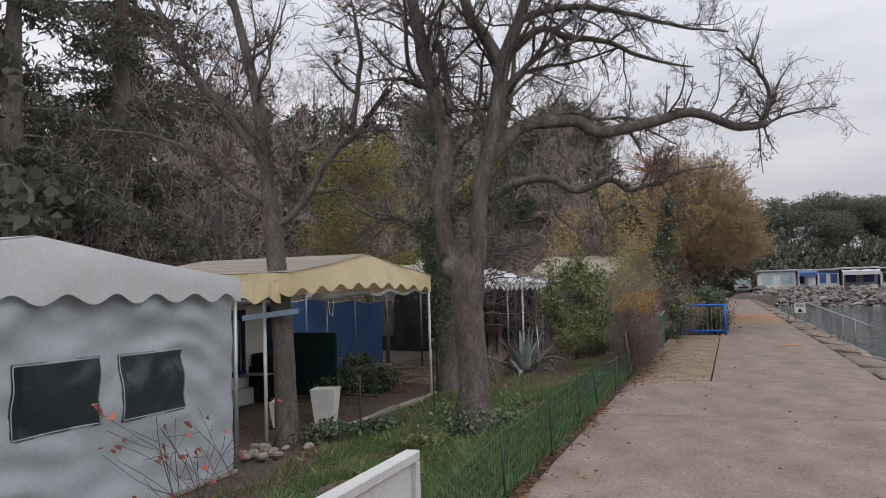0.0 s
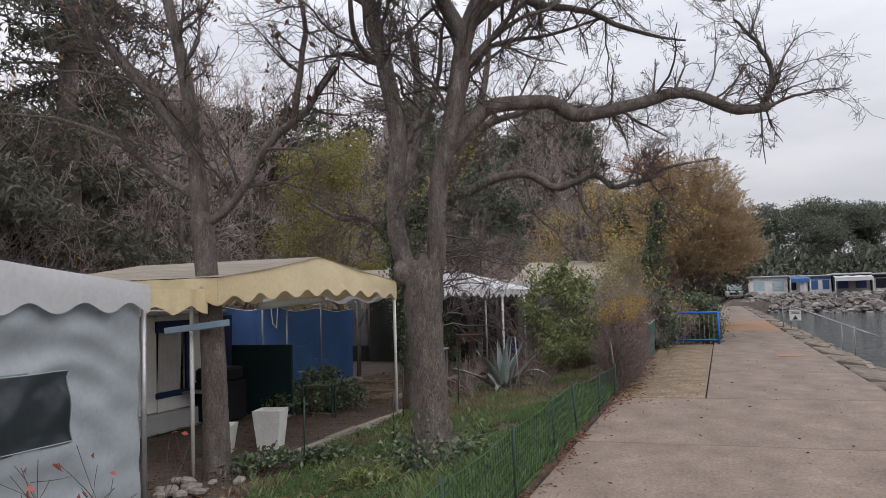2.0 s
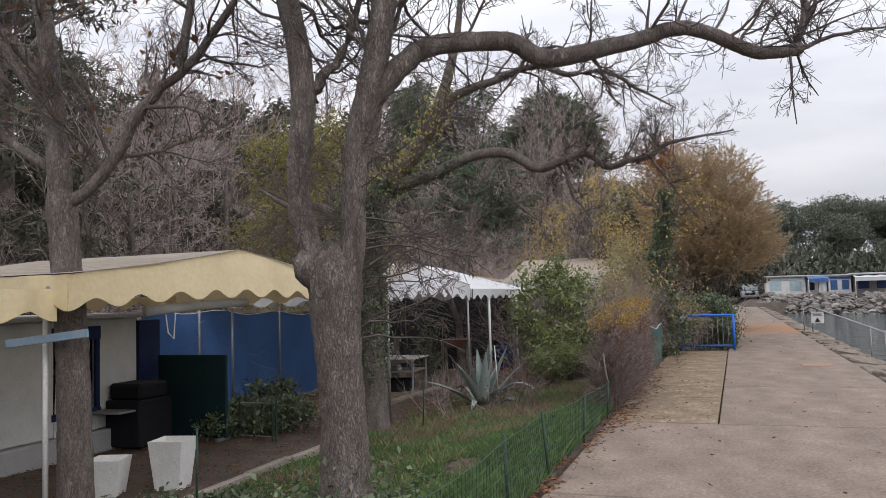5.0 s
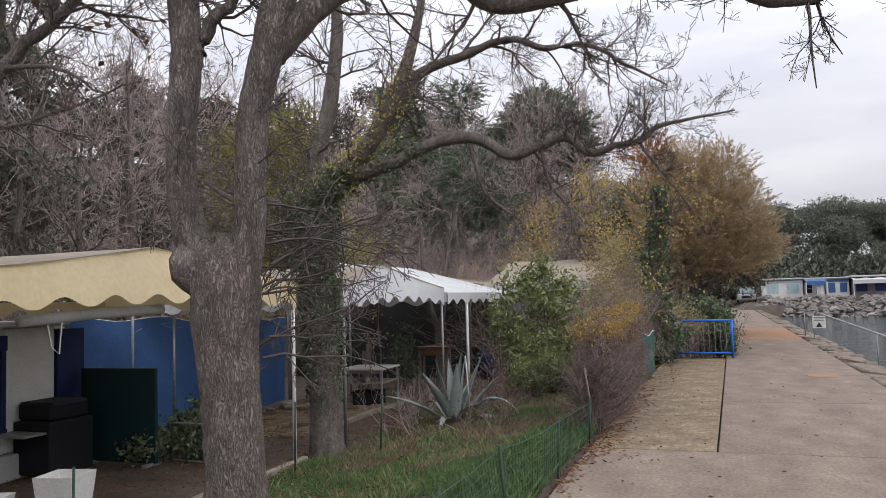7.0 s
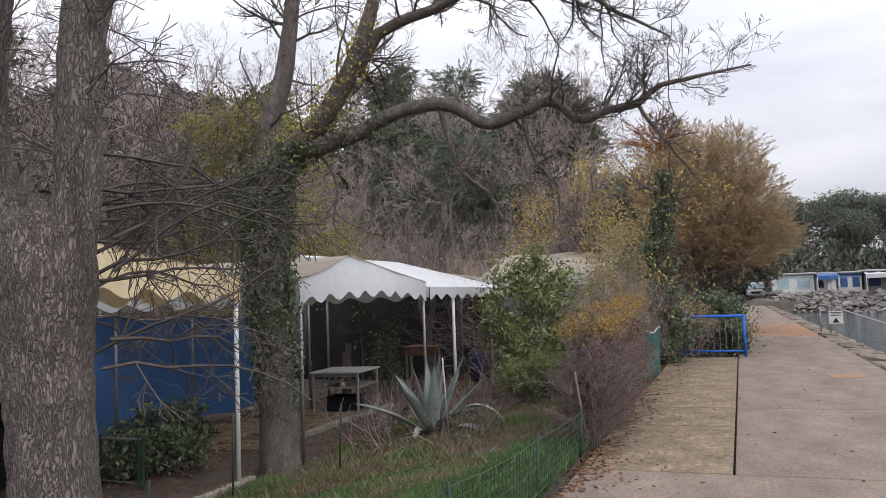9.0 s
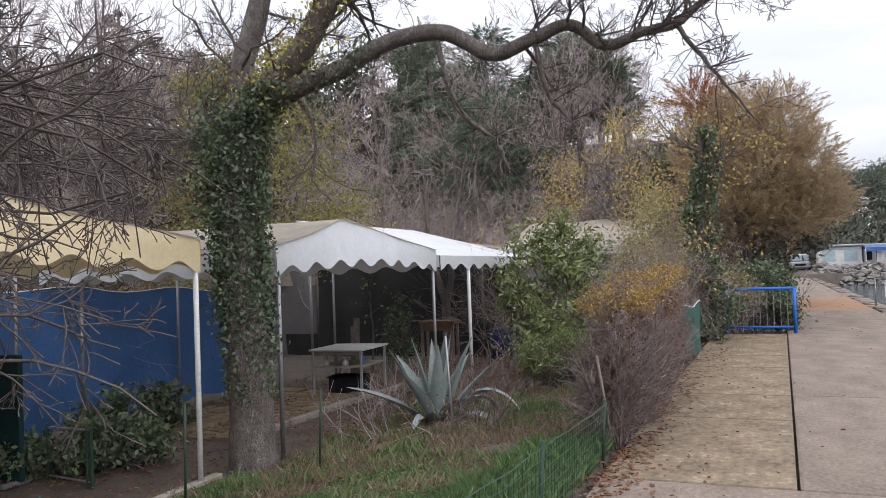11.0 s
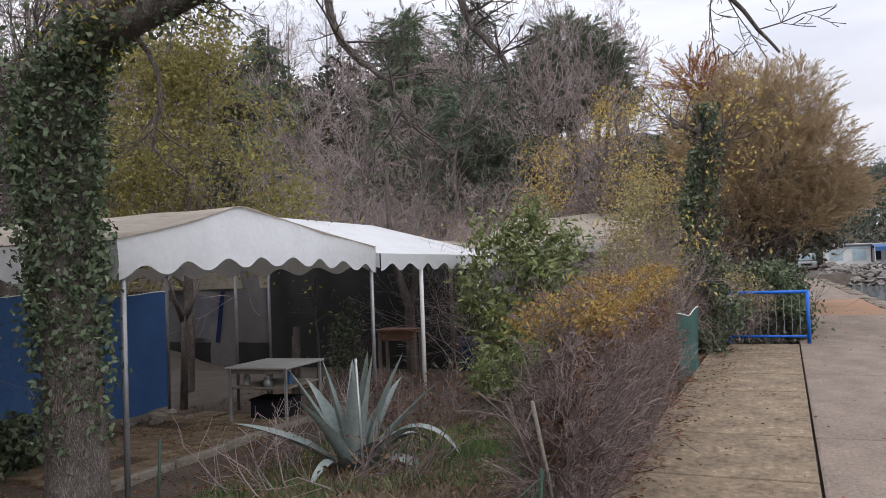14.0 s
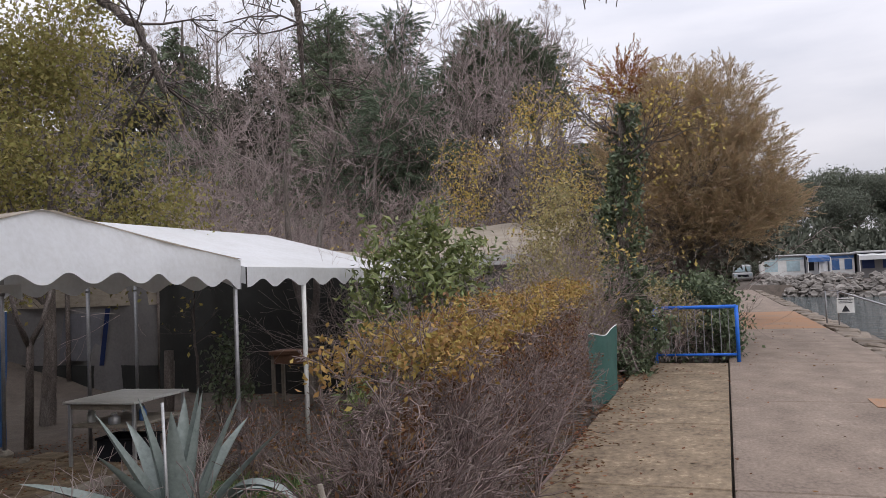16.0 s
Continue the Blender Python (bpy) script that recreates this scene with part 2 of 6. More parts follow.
# White paint of the board, greyed so that the colour holds its shade.
BOARD_PAINT = material("shaded_white_paint", (0.5, 0.5, 0.49), (0.36, 0.355, 0.34), 2.5, 40, 0.6, bump=0.1)
ALU = material("dull_aluminium", (0.5, 0.5, 0.5), (0.33, 0.33, 0.33), 5, 50, 0.45, metal=0.7, bump=0.05)
STEEL = material("galvanised_steel", (0.33, 0.33, 0.34), (0.2, 0.2, 0.2), 6, 50, 0.5, metal=0.6, bump=0.05)
GREEN_WIRE = material("green_coated_wire", (0.03, 0.06, 0.04), (0.018, 0.035, 0.025), 4, 30, 0.5, bump=0)
WOOD = material("grey_weathered_wood", (0.27, 0.24, 0.2), (0.13, 0.11, 0.09), 5, 45, 0.9, bump=0.4, stretch=(1, 6, 1))
RED_WOOD = material("red_brown_wood", (0.2, 0.105, 0.065), (0.09, 0.05, 0.034), 5, 45, 0.8, bump=0.3, stretch=(1, 6, 1))
BLACK = material("black_plastic", (0.012, 0.013, 0.018), None, 5, 50, 0.85)
WATER = water_material()
CLEAR = clear_material("clear_vinyl", (0.62, 0.68, 0.72), 0.06)
GLASS = clear_material("window_glass", (0.6, 0.63, 0.63), 0.03)
INK = material("black_print", (0.03, 0.03, 0.035), None, 5, 50, 0.6, bump=0)
CURTAIN_GREY = material("grey_mesh_window", (0.15, 0.15, 0.165), (0.1, 0.1, 0.11), 3, 30, 0.8)
CURTAIN = material("grey_white_curtain", (0.55, 0.55, 0.53), (0.4, 0.4, 0.39), 3, 30, 0.9, thin=0.15)


# ---- building helpers ----
def seeded(k):
    return np.random.RandomState(k)


def mesh_of(name, verts, faces, mat, smooth=False):
    me = bpy.data.meshes.new(name)
    me.from_pydata([tuple(map(float, v)) for v in verts], [], [tuple(map(int, f)) for f in faces])
    me.materials.append(mat)
    if smooth:
        me.shade_smooth()
    me.update()
    return me


class Mesh:
    """Gathers boxes, tubes and sheets into one mesh."""

    def __init__(self):
        self.v, self.f = [], []

    def add(self, verts, faces):
        o = len(self.v)
        self.v.extend([tuple(p) for p in verts])
        self.f.extend([tuple(i + o for i in f) for f in faces])
        return self

    def box(self, a, b, m=None, edge=0.0):
        """A box from corner a to corner b, with chamfered edges."""
        bm = bmesh.new()
        bmesh.ops.create_cube(bm, size=1.0)
        for v in bm.verts:
            v.co = Vector([a[i] + (v.co[i] + 0.5) * (b[i] - a[i]) for i in range(3)])
        if edge:
            bmesh.ops.bevel(bm, geom=list(bm.edges), offset=edge, segments=1, affect='EDGES')
        bm.verts.index_update()
        self.add([(m @ v.co if m else v.co) for v in bm.verts], [[v.index for v in f.verts] for f in bm.faces])
        bm.free()
        return self

    def tube(self, pts, r, sides=8, cap=True):
        v, f = tube_arrays(np.array(pts, float), np.full(len(pts), r) if np.isscalar(r) else np.array(r, float), sides)
        if cap:
            f = [tuple(q) for q in f] + [tuple(range(sides))[::-1], tuple(range(len(v) - sides, len(v)))]
        return self.add(v, f)

    def sheet(self, fn, nu, nv, skip=None, thick=0.0):
        """A sheet fn(s, t) over the unit square."""
        o = [fn(i / nu, j / nv) for i in range(nu + 1) for j in range(nv + 1)]
        f = [(i * (nv + 1) + j, (i + 1) * (nv + 1) + j, (i + 1) * (nv + 1) + j + 1, i * (nv + 1) + j + 1)
             for i in range(nu) for j in range(nv) if not (skip and skip((i + 0.5) / nu, (j + 0.5) / nv))]
        return self.add(o, f)

    def mesh(self, name, mat, smooth=False):
        return mesh_of(name, self.v, self.f, mat, smooth)


def tube_arrays(p, r, sides):
    d = np.gradient(p, axis=0)
    d /= np.linalg.norm(d, axis=1)[:, None] + 1e-9
    ref = np.array((0.31, 0.2, 0.93)) if abs(d[0] @ np.array((0.31, 0.2, 0.93))) < 0.9 else np.array((1.0, 0.1, 0))
    a = np.cross(d, ref)
    a /= np.linalg.norm(a, axis=1)[:, None] + 1e-9
    b = np.cross(d, a)
    ang = np.arange(sides) * 2 * np.pi / sides
    ring = a[:, None] * np.cos(ang)[None, :, None] + b[:, None] * np.sin(ang)[None, :, None]
    v = (p[:, None] + ring * r[:, None, None]).reshape(-1, 3)
    n = len(p)
    i, j = np.meshgrid(np.arange(n - 1), np.arange(sides), indexing="ij")
    q = np.stack([i * sides + j, i * sides + (j + 1) % sides, (i + 1) * sides + (j + 1) % sides, (i + 1) * sides + j], -1).reshape(-1, 4)
    return v, q


def part(name, data, parent, label="", m=None):
    """A mesh as one part under a thing, in the thing's own coordinates."""
    ob = new(name, data)
    ob.parent = parent
    if m is not None:
        ob.matrix_basis = m
    return tagged(ob, label) if label else ob


def thing(name, label, category, m, group="", data=None):
    ob = new(name, data)
    ob.matrix_basis = m
    return tagged(ob, label, category, group)


def structure(name, data, label, category, m=None):
    ob = new(name, data)
    if m is not None:
        ob.matrix_basis = m
    return tagged(ob, label, category, kind="structure")


def smooth_line(pts, n):
    """A smooth line of n points through the given ones, with their radii as a fourth column."""
    p = np.array(pts, float)
    k = len(p)
    out = []
    for s in np.linspace(0, k - 1 - 1e-6, n):
        i = int(s)
        f = s - i
        a, b, c, d = p[max(i - 1, 0)], p[i], p[i + 1], p[min(i + 2, k - 1)]
        out.append(0.5 * (2 * b + (c - a) * f + (2 * a - 5 * b + 4 * c - d) * f ** 2 + (3 * b - a - 3 * c + d) * f ** 3))
    return np.array(out)


class Wood:
    """Branches of one plant: thick ones and twigs, grown from limbs."""

    def __init__(self, seed):
        self.r = seeded(seed)
        self.thick, self.thin, self.tips = [], [], []

    def limb(self, pts, n=None, knots=0.025):
        line = smooth_line(pts, n or len(pts) * 4)
        line[1:-1, :3] += self.r.normal(0, 0.003 if line[0, 3] > 0.09 else 0.008, (len(line) - 2, 3))
        line[:, 3] *= 1 + self.r.normal(0, knots if line[0, 3] < 0.09 else 0.01, len(line))
        self.thick.append(line)
        return line

    def sprout(self, p, d, length, radius, level, wiggle=0.22, lift=0.05, kids=5, droop=0.0, fine=0.003):
        r = self.r
        n = max(3, int(length / 0.15) if length > 0.4 else 3)
        d = np.array(d, float)
        d /= np.linalg.norm(d)
        line = [np.array(p, float)]
        for i in range(n):
            d = d + r.normal(0, wiggle, 3) + np.array((0, 0, lift - droop * i / n))
            d /= np.linalg.norm(d)
            line.append(line[-1] + d * length / n)
        rad = np.linspace(radius, max(radius * 0.3, fine), n + 1)
        line = np.c_[np.array(line), rad]
        (self.thick if radius > 0.012 else self.thin).append(line)
        self.tips.append(line[-1, :3])
        if level > 0:
            for i in range(kids):
                s = r.uniform(0.2, 0.97)
                k = int(s * n)
                along = line[min(k + 1, n), :3] - line[k, :3]
                along = along / (np.linalg.norm(along) + 1e-9)
                side = r.normal(0, 1, 3)
                side -= side @ along * along
                side /= np.linalg.norm(side)
                a = r.uniform(0.5, 1.1)
                self.sprout(line[k, :3], along * math.cos(a) + side * math.sin(a), length * r.uniform(0.35, 0.65) * (1.15 - 0.5 * s),
                            line[k, 3] * 0.55, level - 1, wiggle, lift, kids, droop, fine)

    def along(self, line, count, length, level=2, start=0.2, kids=5, lift=0.05, wiggle=0.22, up=0.3, thick=0.5, droop=0.0, fine=0.003):
        """Side branches along a limb."""
        r = self.r
        for i in range(count):
            s = r.uniform(start, 1.0)
            k = min(int(s * (len(line) - 1)), len(line) - 2)
            along = line[k + 1, :3] - line[k, :3]
            along = along / (np.linalg.norm(along) + 1e-9)
            side = r.normal(0, 1, 3) + np.array((0, 0, up))
            side -= side @ along * along * 0.6
            side /= np.linalg.norm(side)
            self.sprout(line[k, :3], side + along * 0.5, length * r.uniform(0.5, 1.2), min(line[k, 3] * thick, 0.03) * r.uniform(0.5, 1), level, wiggle, lift, kids, droop, fine)

    def meshes(self, bark, twig, name="trunk"):
        out = []
        for lines, sides, mat in ((self.thick, None, bark), (self.thin, 3, twig)):
            vs, fs, o = [], [], 0
            for line in lines:
                s = sides or (14 if line[0, 3] > 0.1 else 8 if line[0, 3] > 0.04 else 5)
                if line[0, 3] > 0.09:
                    s, line = 28, smooth_line(line, len(line) * 4)
                v, f = tube_arrays(line[:, :3], line[:, 3], s)
                if s == 28:
                    mid = np.repeat(line[:, :3], s, 0)
                    relief = np.array([0.5 * abs(noise.noise(Vector((p[0] * 16, p[1] * 16, p[2] * 4)))) + 0.35 * noise.noise(Vector((p[0] * 45, p[1] * 45, p[2] * 14))) for p in v])
                    v = v + (v - mid) * (relief * 0.13)[:, None]
                vs.append(v)
                fs.append(f + o)
                o += len(v)
            if vs:
                out.append(array_mesh(name, np.concatenate(vs), np.concatenate(fs), mat, True))
        return out


def array_mesh(name, v, f, mat, smooth=False):
    """A mesh of equal-sided faces from arrays."""
    me = bpy.data.meshes.new(name)
    k = f.shape[1]
    me.vertices.add(len(v))
    me.vertices.foreach_set("co", np.ascontiguousarray(v, np.float32).ravel())
    me.loops.add(f.size)
    me.loops.foreach_set("vertex_index", np.ascontiguousarray(f, np.int32).ravel())
    me.polygons.add(len(f))
    me.polygons.foreach_set("loop_start", np.arange(len(f), dtype=np.int32) * k)
    me.materials.append(mat)
    me.update(calc_edges=True)
    me.validate()
    if smooth:
        me.shade_smooth()
    return me


def leaf_mesh(name, centres, size, mat, seed, slim=0.55, droop=0.3, spread=0.35, fold=0.18, aim=None):
    """Many small folded leaves, each at its centre. aim: the way that each one points, roughly."""
    r = seeded(seed)
    c = np.asarray(centres, float)
    n = len(c)
    d = r.normal(0, 1, (n, 3)) - np.array((0, 0, droop))
    if aim is not None:
        d = d * 0.3 + aim
    d /= np.linalg.norm(d, axis=1)[:, None]
    s = np.cross(d, r.normal(0, 1, (n, 3)))
    s /= np.linalg.norm(s, axis=1)[:, None] + 1e-9
    up = np.cross(s, d)
    L = (size * r.uniform(1 - spread, 1 + spread, n))[:, None]
    v = np.stack([c - d * L * 0.5, c + s * L * slim * 0.5 + up * L * fold, c + d * L * 0.5, c - s * L * slim * 0.5 + up * L * fold], 1).reshape(-1, 3)
    return array_mesh(name, v, np.arange(n * 4).reshape(-1, 4), mat)


def cloud_points(seed, blobs, n, rough=0.35):
    """Points scattered in and near the skins of blobs (x, y, z, rx, ry, rz)."""
    r = seeded(seed)
    b = np.array(blobs, float)
    w = (b[:, 3] * b[:, 4] * b[:, 5]) ** 0.67
    pick = r.choice(len(b), n, p=w / w.sum())
    d = r.normal(0, 1, (n, 3))
    d /= np.linalg.norm(d, axis=1)[:, None]
    lump = 1 + 0.25 * np.sin(d[:, 0] * 7 + pick) * np.sin(d[:, 1] * 6 + pick * 2) + 0.2 * np.sin(d[:, 2] * 9 + pick * 3)
    rad = (r.uniform(0.1, 1.0, n) ** 0.5) * lump * (1 + np.abs(r.normal(0, rough, n)) * (r.uniform(0, 1, n) > 0.6))
    return b[pick, :3] + d * rad[:, None] * b[pick, 3:]


def plumes(seed, blobs, count, length, each, rise=0.6, thick=0.05, inner=0.3):
    """Feathery sprays that sweep outwards and up from blobs (x, y, z, rx, ry, rz): leaf centres and directions."""
    r = seeded(seed)
    b = np.array(blobs, float)
    w = (b[:, 3] * b[:, 4] * b[:, 5]) ** 0.67
    pts, aims = [], []
    for k in r.choice(len(b), count, p=w / w.sum()):
        d = r.normal(0, 1, 3)
        d /= np.linalg.norm(d)
        p = b[k, :3] + d * b[k, 3:] * r.uniform(inner, 0.95)
        go = d * np.array((1, 1, 0.7)) + np.array((0, 0, rise)) + r.normal(0, 0.4, 3)
        go /= np.linalg.norm(go)
        t = r.uniform(0, 1, each)
        bend = np.array((go[0], go[1], -0.5)) * 0.25
        line = p + (go[None, :] * t[:, None] + bend[None, :] * (t ** 2)[:, None]) * length * r.uniform(0.6, 1.3)
        pts.append(line + r.normal(0, thick, (each, 3)) * (1.1 - t)[:, None])
        aims.append(go[None, :] + 2 * bend[None, :] * t[:, None])
    return np.concatenate(pts), np.concatenate(aims)


def clumps(seed, blobs, k=8, scale=0.55):
    """Breaks each blob into k smaller ones spread over it."""
    r = seeded(seed + 900)
    out = []
    for b in blobs:
        for i in range(k):
            d = r.normal(0, 1, 3)
            d /= np.linalg.norm(d)
            s = scale * r.uniform(0.6, 1.3)
            out.append((b[0] + d[0] * b[3] * 0.6, b[1] + d[1] * b[4] * 0.6, b[2] + d[2] * b[5] * 0.6, b[3] * s, b[4] * s, b[5] * s * 0.8))
    return out


HEDGE_TWIG = material("hedge_twig", (0.25, 0.195, 0.18), (0.11, 0.082, 0.075), 3, 30, 0.95, bump=0, island=0.4)
# Needle colour greyed to stand for the haze across the bay.
HAZY_PINE = material("hazy_pine_needles", (0.15, 0.165, 0.125), (0.09, 0.1, 0.078), 0.3, 4, 0.8, bump=0, island=0.25, thin=0.25)
CARAVAN_GREY = material("dull_caravan_panel", (0.18, 0.172, 0.168), (0.115, 0.11, 0.11), 1.5, 20, 0.7, bump=0.1)
LIME = material("yellowing_ivy_leaf", (0.5, 0.43, 0.1), (0.3, 0.28, 0.07), 2, 12, 0.6, bump=0, island=0.25, thin=0.3)
HEDGE_TOP = material("turning_hedge_leaf", (0.36, 0.27, 0.085), (0.27, 0.125, 0.045), 2.2, 14, 0.7, bump=0, island=0.35, thin=0.25)
LITTER = material("fallen_leaf", (0.2, 0.09, 0.04), (0.075, 0.04, 0.025), 2, 14, 0.85, bump=0, island=0.45, thin=0.1)
PALE_OLIVE = material("pale_olive_leaf", (0.42, 0.36, 0.18), (0.26, 0.22, 0.115), 1.2, 10, 0.8, bump=0, island=0.3, thin=0.35)
BLUE_CEDAR = material("blue_cedar_needles", (0.15, 0.19, 0.125), (0.075, 0.095, 0.07), 0.8, 8, 0.8, bump=0, island=0.3, thin=0.25)
STRAW = material("dry_straw", (0.3, 0.24, 0.165), (0.14, 0.105, 0.07), 1.2, 9, 0.85, bump=0, island=0.35, thin=0.25)
WEED = material("pale_weed", (0.23, 0.27, 0.12), (0.12, 0.15, 0.065), 1.2, 9, 0.7, bump=0, island=0.35, thin=0.3)
RED_LEAF = material("withered_red_leaf", (0.5, 0.21, 0.13), (0.3, 0.12, 0.07), 3, 14, 0.8, bump=0, island=0.3, thin=0.3)


# ---- ground, water, promenade ----
def ground_height(x, y):
    """The garden dips from the promenade to the pitches; a wooded slope rises behind; the shore falls into the sea."""
    if y > 84 and x > 2:
        return 0.25 + 0.02 * (y - 84) if y < 130 else 1.2
    if x > 3.4:
        return -0.75 - min(2.0, (x - 3.4) * 0.4)
    if x > 2.5:
        return -0.1 - 0.65 * (x - 2.5) / 0.9
    if x > -1.75:
        return -0.12
    if x > -5.6 and y < 33:
        s = (-1.75 - x) / 3.85
        return -0.04 - 0.36 * (s * s * (3 - 2 * s))
    if y > 84:
        return 6.0
    slope = 0.22 * min(max(-13 - x, 0), 40) + 0.38 * min(max(y - 33, 0), 30) * min(max((-3.5 - x) / 4, 0), 1)
    return -0.4 + min(slope, 14)


def ground_sheet():
    xs = [-900, -400, -200, -120, -80, -60] + [-50 + 2 * i for i in range(17)] + [-16 + 0.5 * i for i in range(18)] + \
         [-7 + 0.25 * i for i in range(21)] + [-1.76, -1.74, -1, 0, 1, 2.2, 2.5, 3, 3.4, 4, 5, 8, 15, 30, 60, 120, 300, 900]
    ys = [-900, -300, -100, -50, -20, -10] + [-6 + 0.4 * i for i in range(95)] + [34, 38, 44, 50, 60, 70, 80, 84, 84.6, 90, 110, 130, 200, 400, 900]
    r = seeded(3)
    v = []
    for x in xs:
        for y in ys:
            z = ground_height(x, y)
            if -13 < x < -1.8:
                z += 0.05 * (noise.noise(Vector((x * 0.9, y * 0.9, 0)))) - 0.01
            elif x < -13:
                z += 0.5 * noise.noise(Vector((x * 0.15, y * 0.15, 2)))
            v.append((x, y, z))
    n = len(ys)
    f = [(i * n + j, (i + 1) * n + j, (i + 1) * n + j + 1, i * n + j + 1) for i in range(len(xs) - 1) for j in range(n - 1)]
    return mesh_of("ground", v, f, SOIL, True)


structure("ground", ground_sheet(), "brown leafy soil of the garden and the wooded slope", "ground")
sea = Mesh().sheet(lambda s, t: (3.0 + 1500 * s ** 2, -700 + 1500 * t, -0.7), 12, 12)
structure("water", sea.mesh("water", WATER), "dark rippled sea water beside the promenade", "water")


def gz(x, y):
    return ground_height(x, y)


# ---- canopies ----
def scallop(s, width, depth=0.1, pitch=0.6):
    """How far the arches between the rounded lobes of a valance rise above its lowest line, at s metres."""
    n = max(1, round(width / pitch))
    return depth * (0.5 - 0.5 * math.cos(2 * math.pi * n * s / width)) ** 1.15


def gable_front(y0, y1, peak, z_eave, z_peak, drop, x, arch=0.1, lean=0.3, concave=0.06):
    """The upright cloth of a gable end with a scalloped lower edge, at x, from y0 to y1."""
    w = y1 - y0

    def top(s):
        k = s / peak if s < peak else (1 - s) / (1 - peak)
        return z_eave + (z_peak - z_eave) * (k - concave * math.sin(math.pi * k))

    def fn(s, t):
        low = z_eave - drop + arch * math.sin(math.pi * s) - 0.09 + scallop(s * w, w)
        up = top(s)
        bulge = 0.012 * math.sin(math.pi * t) + 0.012 * math.sin(s * 23) + 0.02 * noise.noise(Vector((s * w * 1.3, t * 1.5, x)))
        return (x + bulge - lean * t * (up - z_eave) / (z_peak - z_eave), y0 + s * w, low + (up - low) * t)
    return fn, top


def gable_canopy(name, label, y0, y1, peak, x_front, x_back, z_eave, z_peak, cloth, roof_mat, posts, post_mat=WHITE_PAINT, post_r=0.028):
    base = gz(x_front - 0.2, (y0 + y1) / 2)
    th = thing(name, label, "canopy", pose(0, 0, base))
    z_eave, z_peak = z_eave - base, z_peak - base
    w = y1 - y0
    fn, top = gable_front(y0, y1, peak, z_eave, z_peak, 0.25, x_front)
    part("gable_cloth", Mesh().sheet(fn, 140, 5).mesh("gable_cloth", cloth, True), th)

    def roof(s, t):
        sag = -0.05 * math.sin(math.pi * t * 3) ** 2 * math.sin(math.pi * s * 2) ** 2
        return (x_front + 0.03 + (x_back - x_front) * t - 0.3 * (1 - t) * (top(s) - z_eave) / (z_peak - z_eave), y0 + s * w, top(s) + sag + 0.01)
    part("roof_cloth", Mesh().sheet(roof, 24, 14).mesh("roof_cloth", roof_mat, True), th, "faded striped roof cloth")
    for side, y in (("side", y0), ("side", y1)):
        d = x_back - x_front

        def val(s, t, y=y):
            low = z_eave - 0.34 + scallop(s * abs(d), abs(d))
            return (x_front + d * s, y + 0.02 * math.sin(s * 40), low + (z_eave - low) * t)
        part("side_valance", Mesh().sheet(val, 90, 2).mesh("side_valance", cloth, True), th)
    part("eave_rail", Mesh().tube([(x_front - 0.24, y0, z_eave - 0.12), (x_front - 0.24, y1, z_eave - 0.12)], 0.022, 8).mesh("eave_rail", ALU), th, "grey metal eave rail")
    inner = Mesh().sheet(lambda s, t: (x_back + 0.4, y0 + s * w, z_eave - 0.36 + 0.2 * t + scallop(s * w, w) * (1 - t)), 80, 2)
    part("rear_valance", inner.mesh("rear_valance", cloth, True), th)
    for x, y in posts:
        p = Mesh().tube([(x, y, gz(x, y) - base - 0.05), (x, y, z_eave - 0.02)], post_r, 10)
        p.tube([(x, y, z_eave - 0.3), (x, y, z_eave - 0.26)], post_r * 1.25, 10)
        part("post", p.mesh("post", post_mat, True), th)
    return th


gable_canopy("tan_canopy", "tan canvas awning with scalloped valance on white posts", 9.4, 15.02, 0.55, -5.66, -9.4, 2.09, 2.47, TAN_CLOTH, DIRTY_ROOF,
             [(-5.7, 14.98), (-6.3, 9.75)])
gable_canopy("white_canopy", "white canvas awning with scalloped valance on thin posts", 16.02, 20.55, 0.44, -5.45, -9.2, 2.03, 2.46, WHITE_CLOTH, DIRTY_ROOF,
             [(-5.5, 16.12), (-5.5, 20.5), (-8.3, 21.15), (-8.5, 22.3), (-9.1, 20.5)], STEEL, 0.026)


def flat_awning(name, label, y0, y1, x_front, x_back, z0, z1, cloth, posts):
    base = gz(x_front - 0.2, y0)
    th = thing(name, label, "canopy", pose(0, 0, base))
    w = y1 - y0
    part("roof_cloth", Mesh().sheet(lambda s, t: (x_front + (x_back - x_front) * t, y0 + s * w, z0 - base + (z1 - z0) * t - 0.04 * math.sin(math.pi * s * 4) ** 2 * math.sin(math.pi * t)),
                                    32, 8).mesh("roof_cloth", cloth, True), th)
    part("front_valance", Mesh().sheet(lambda s, t: (x_front + 0.02 + 0.015 * math.sin(s * 30), y0 + s * w, z0 - base - (0.24 - scallop(s * w, w)) * (1 - t)), 90, 3)
         .mesh("front_valance", cloth, True), th)
    part("side_valance", Mesh().sheet(lambda s, t: (x_front + (x_back - x_front) * s, y0, z0 - base + (z1 - z0) * s - 0.2 * (1 - t)), 20, 2).mesh("side_valance", cloth, True), th)
    for x, y in posts:
        part("post", Mesh().tube([(x, y, gz(x, y) - base - 0.05), (x, y, z0 - base)], 0.032, 10).mesh("post", WHITE_PAINT, True), th)
    return th


flat_awning("lean_to_awning", "white lean-to awning with scalloped edge beside bushes", 20.6, 25.6, -5.42, -8.2, 1.95, 2.7, WHITE_CLOTH, [(-5.45, 22.0), (-5.45, 24.6)])
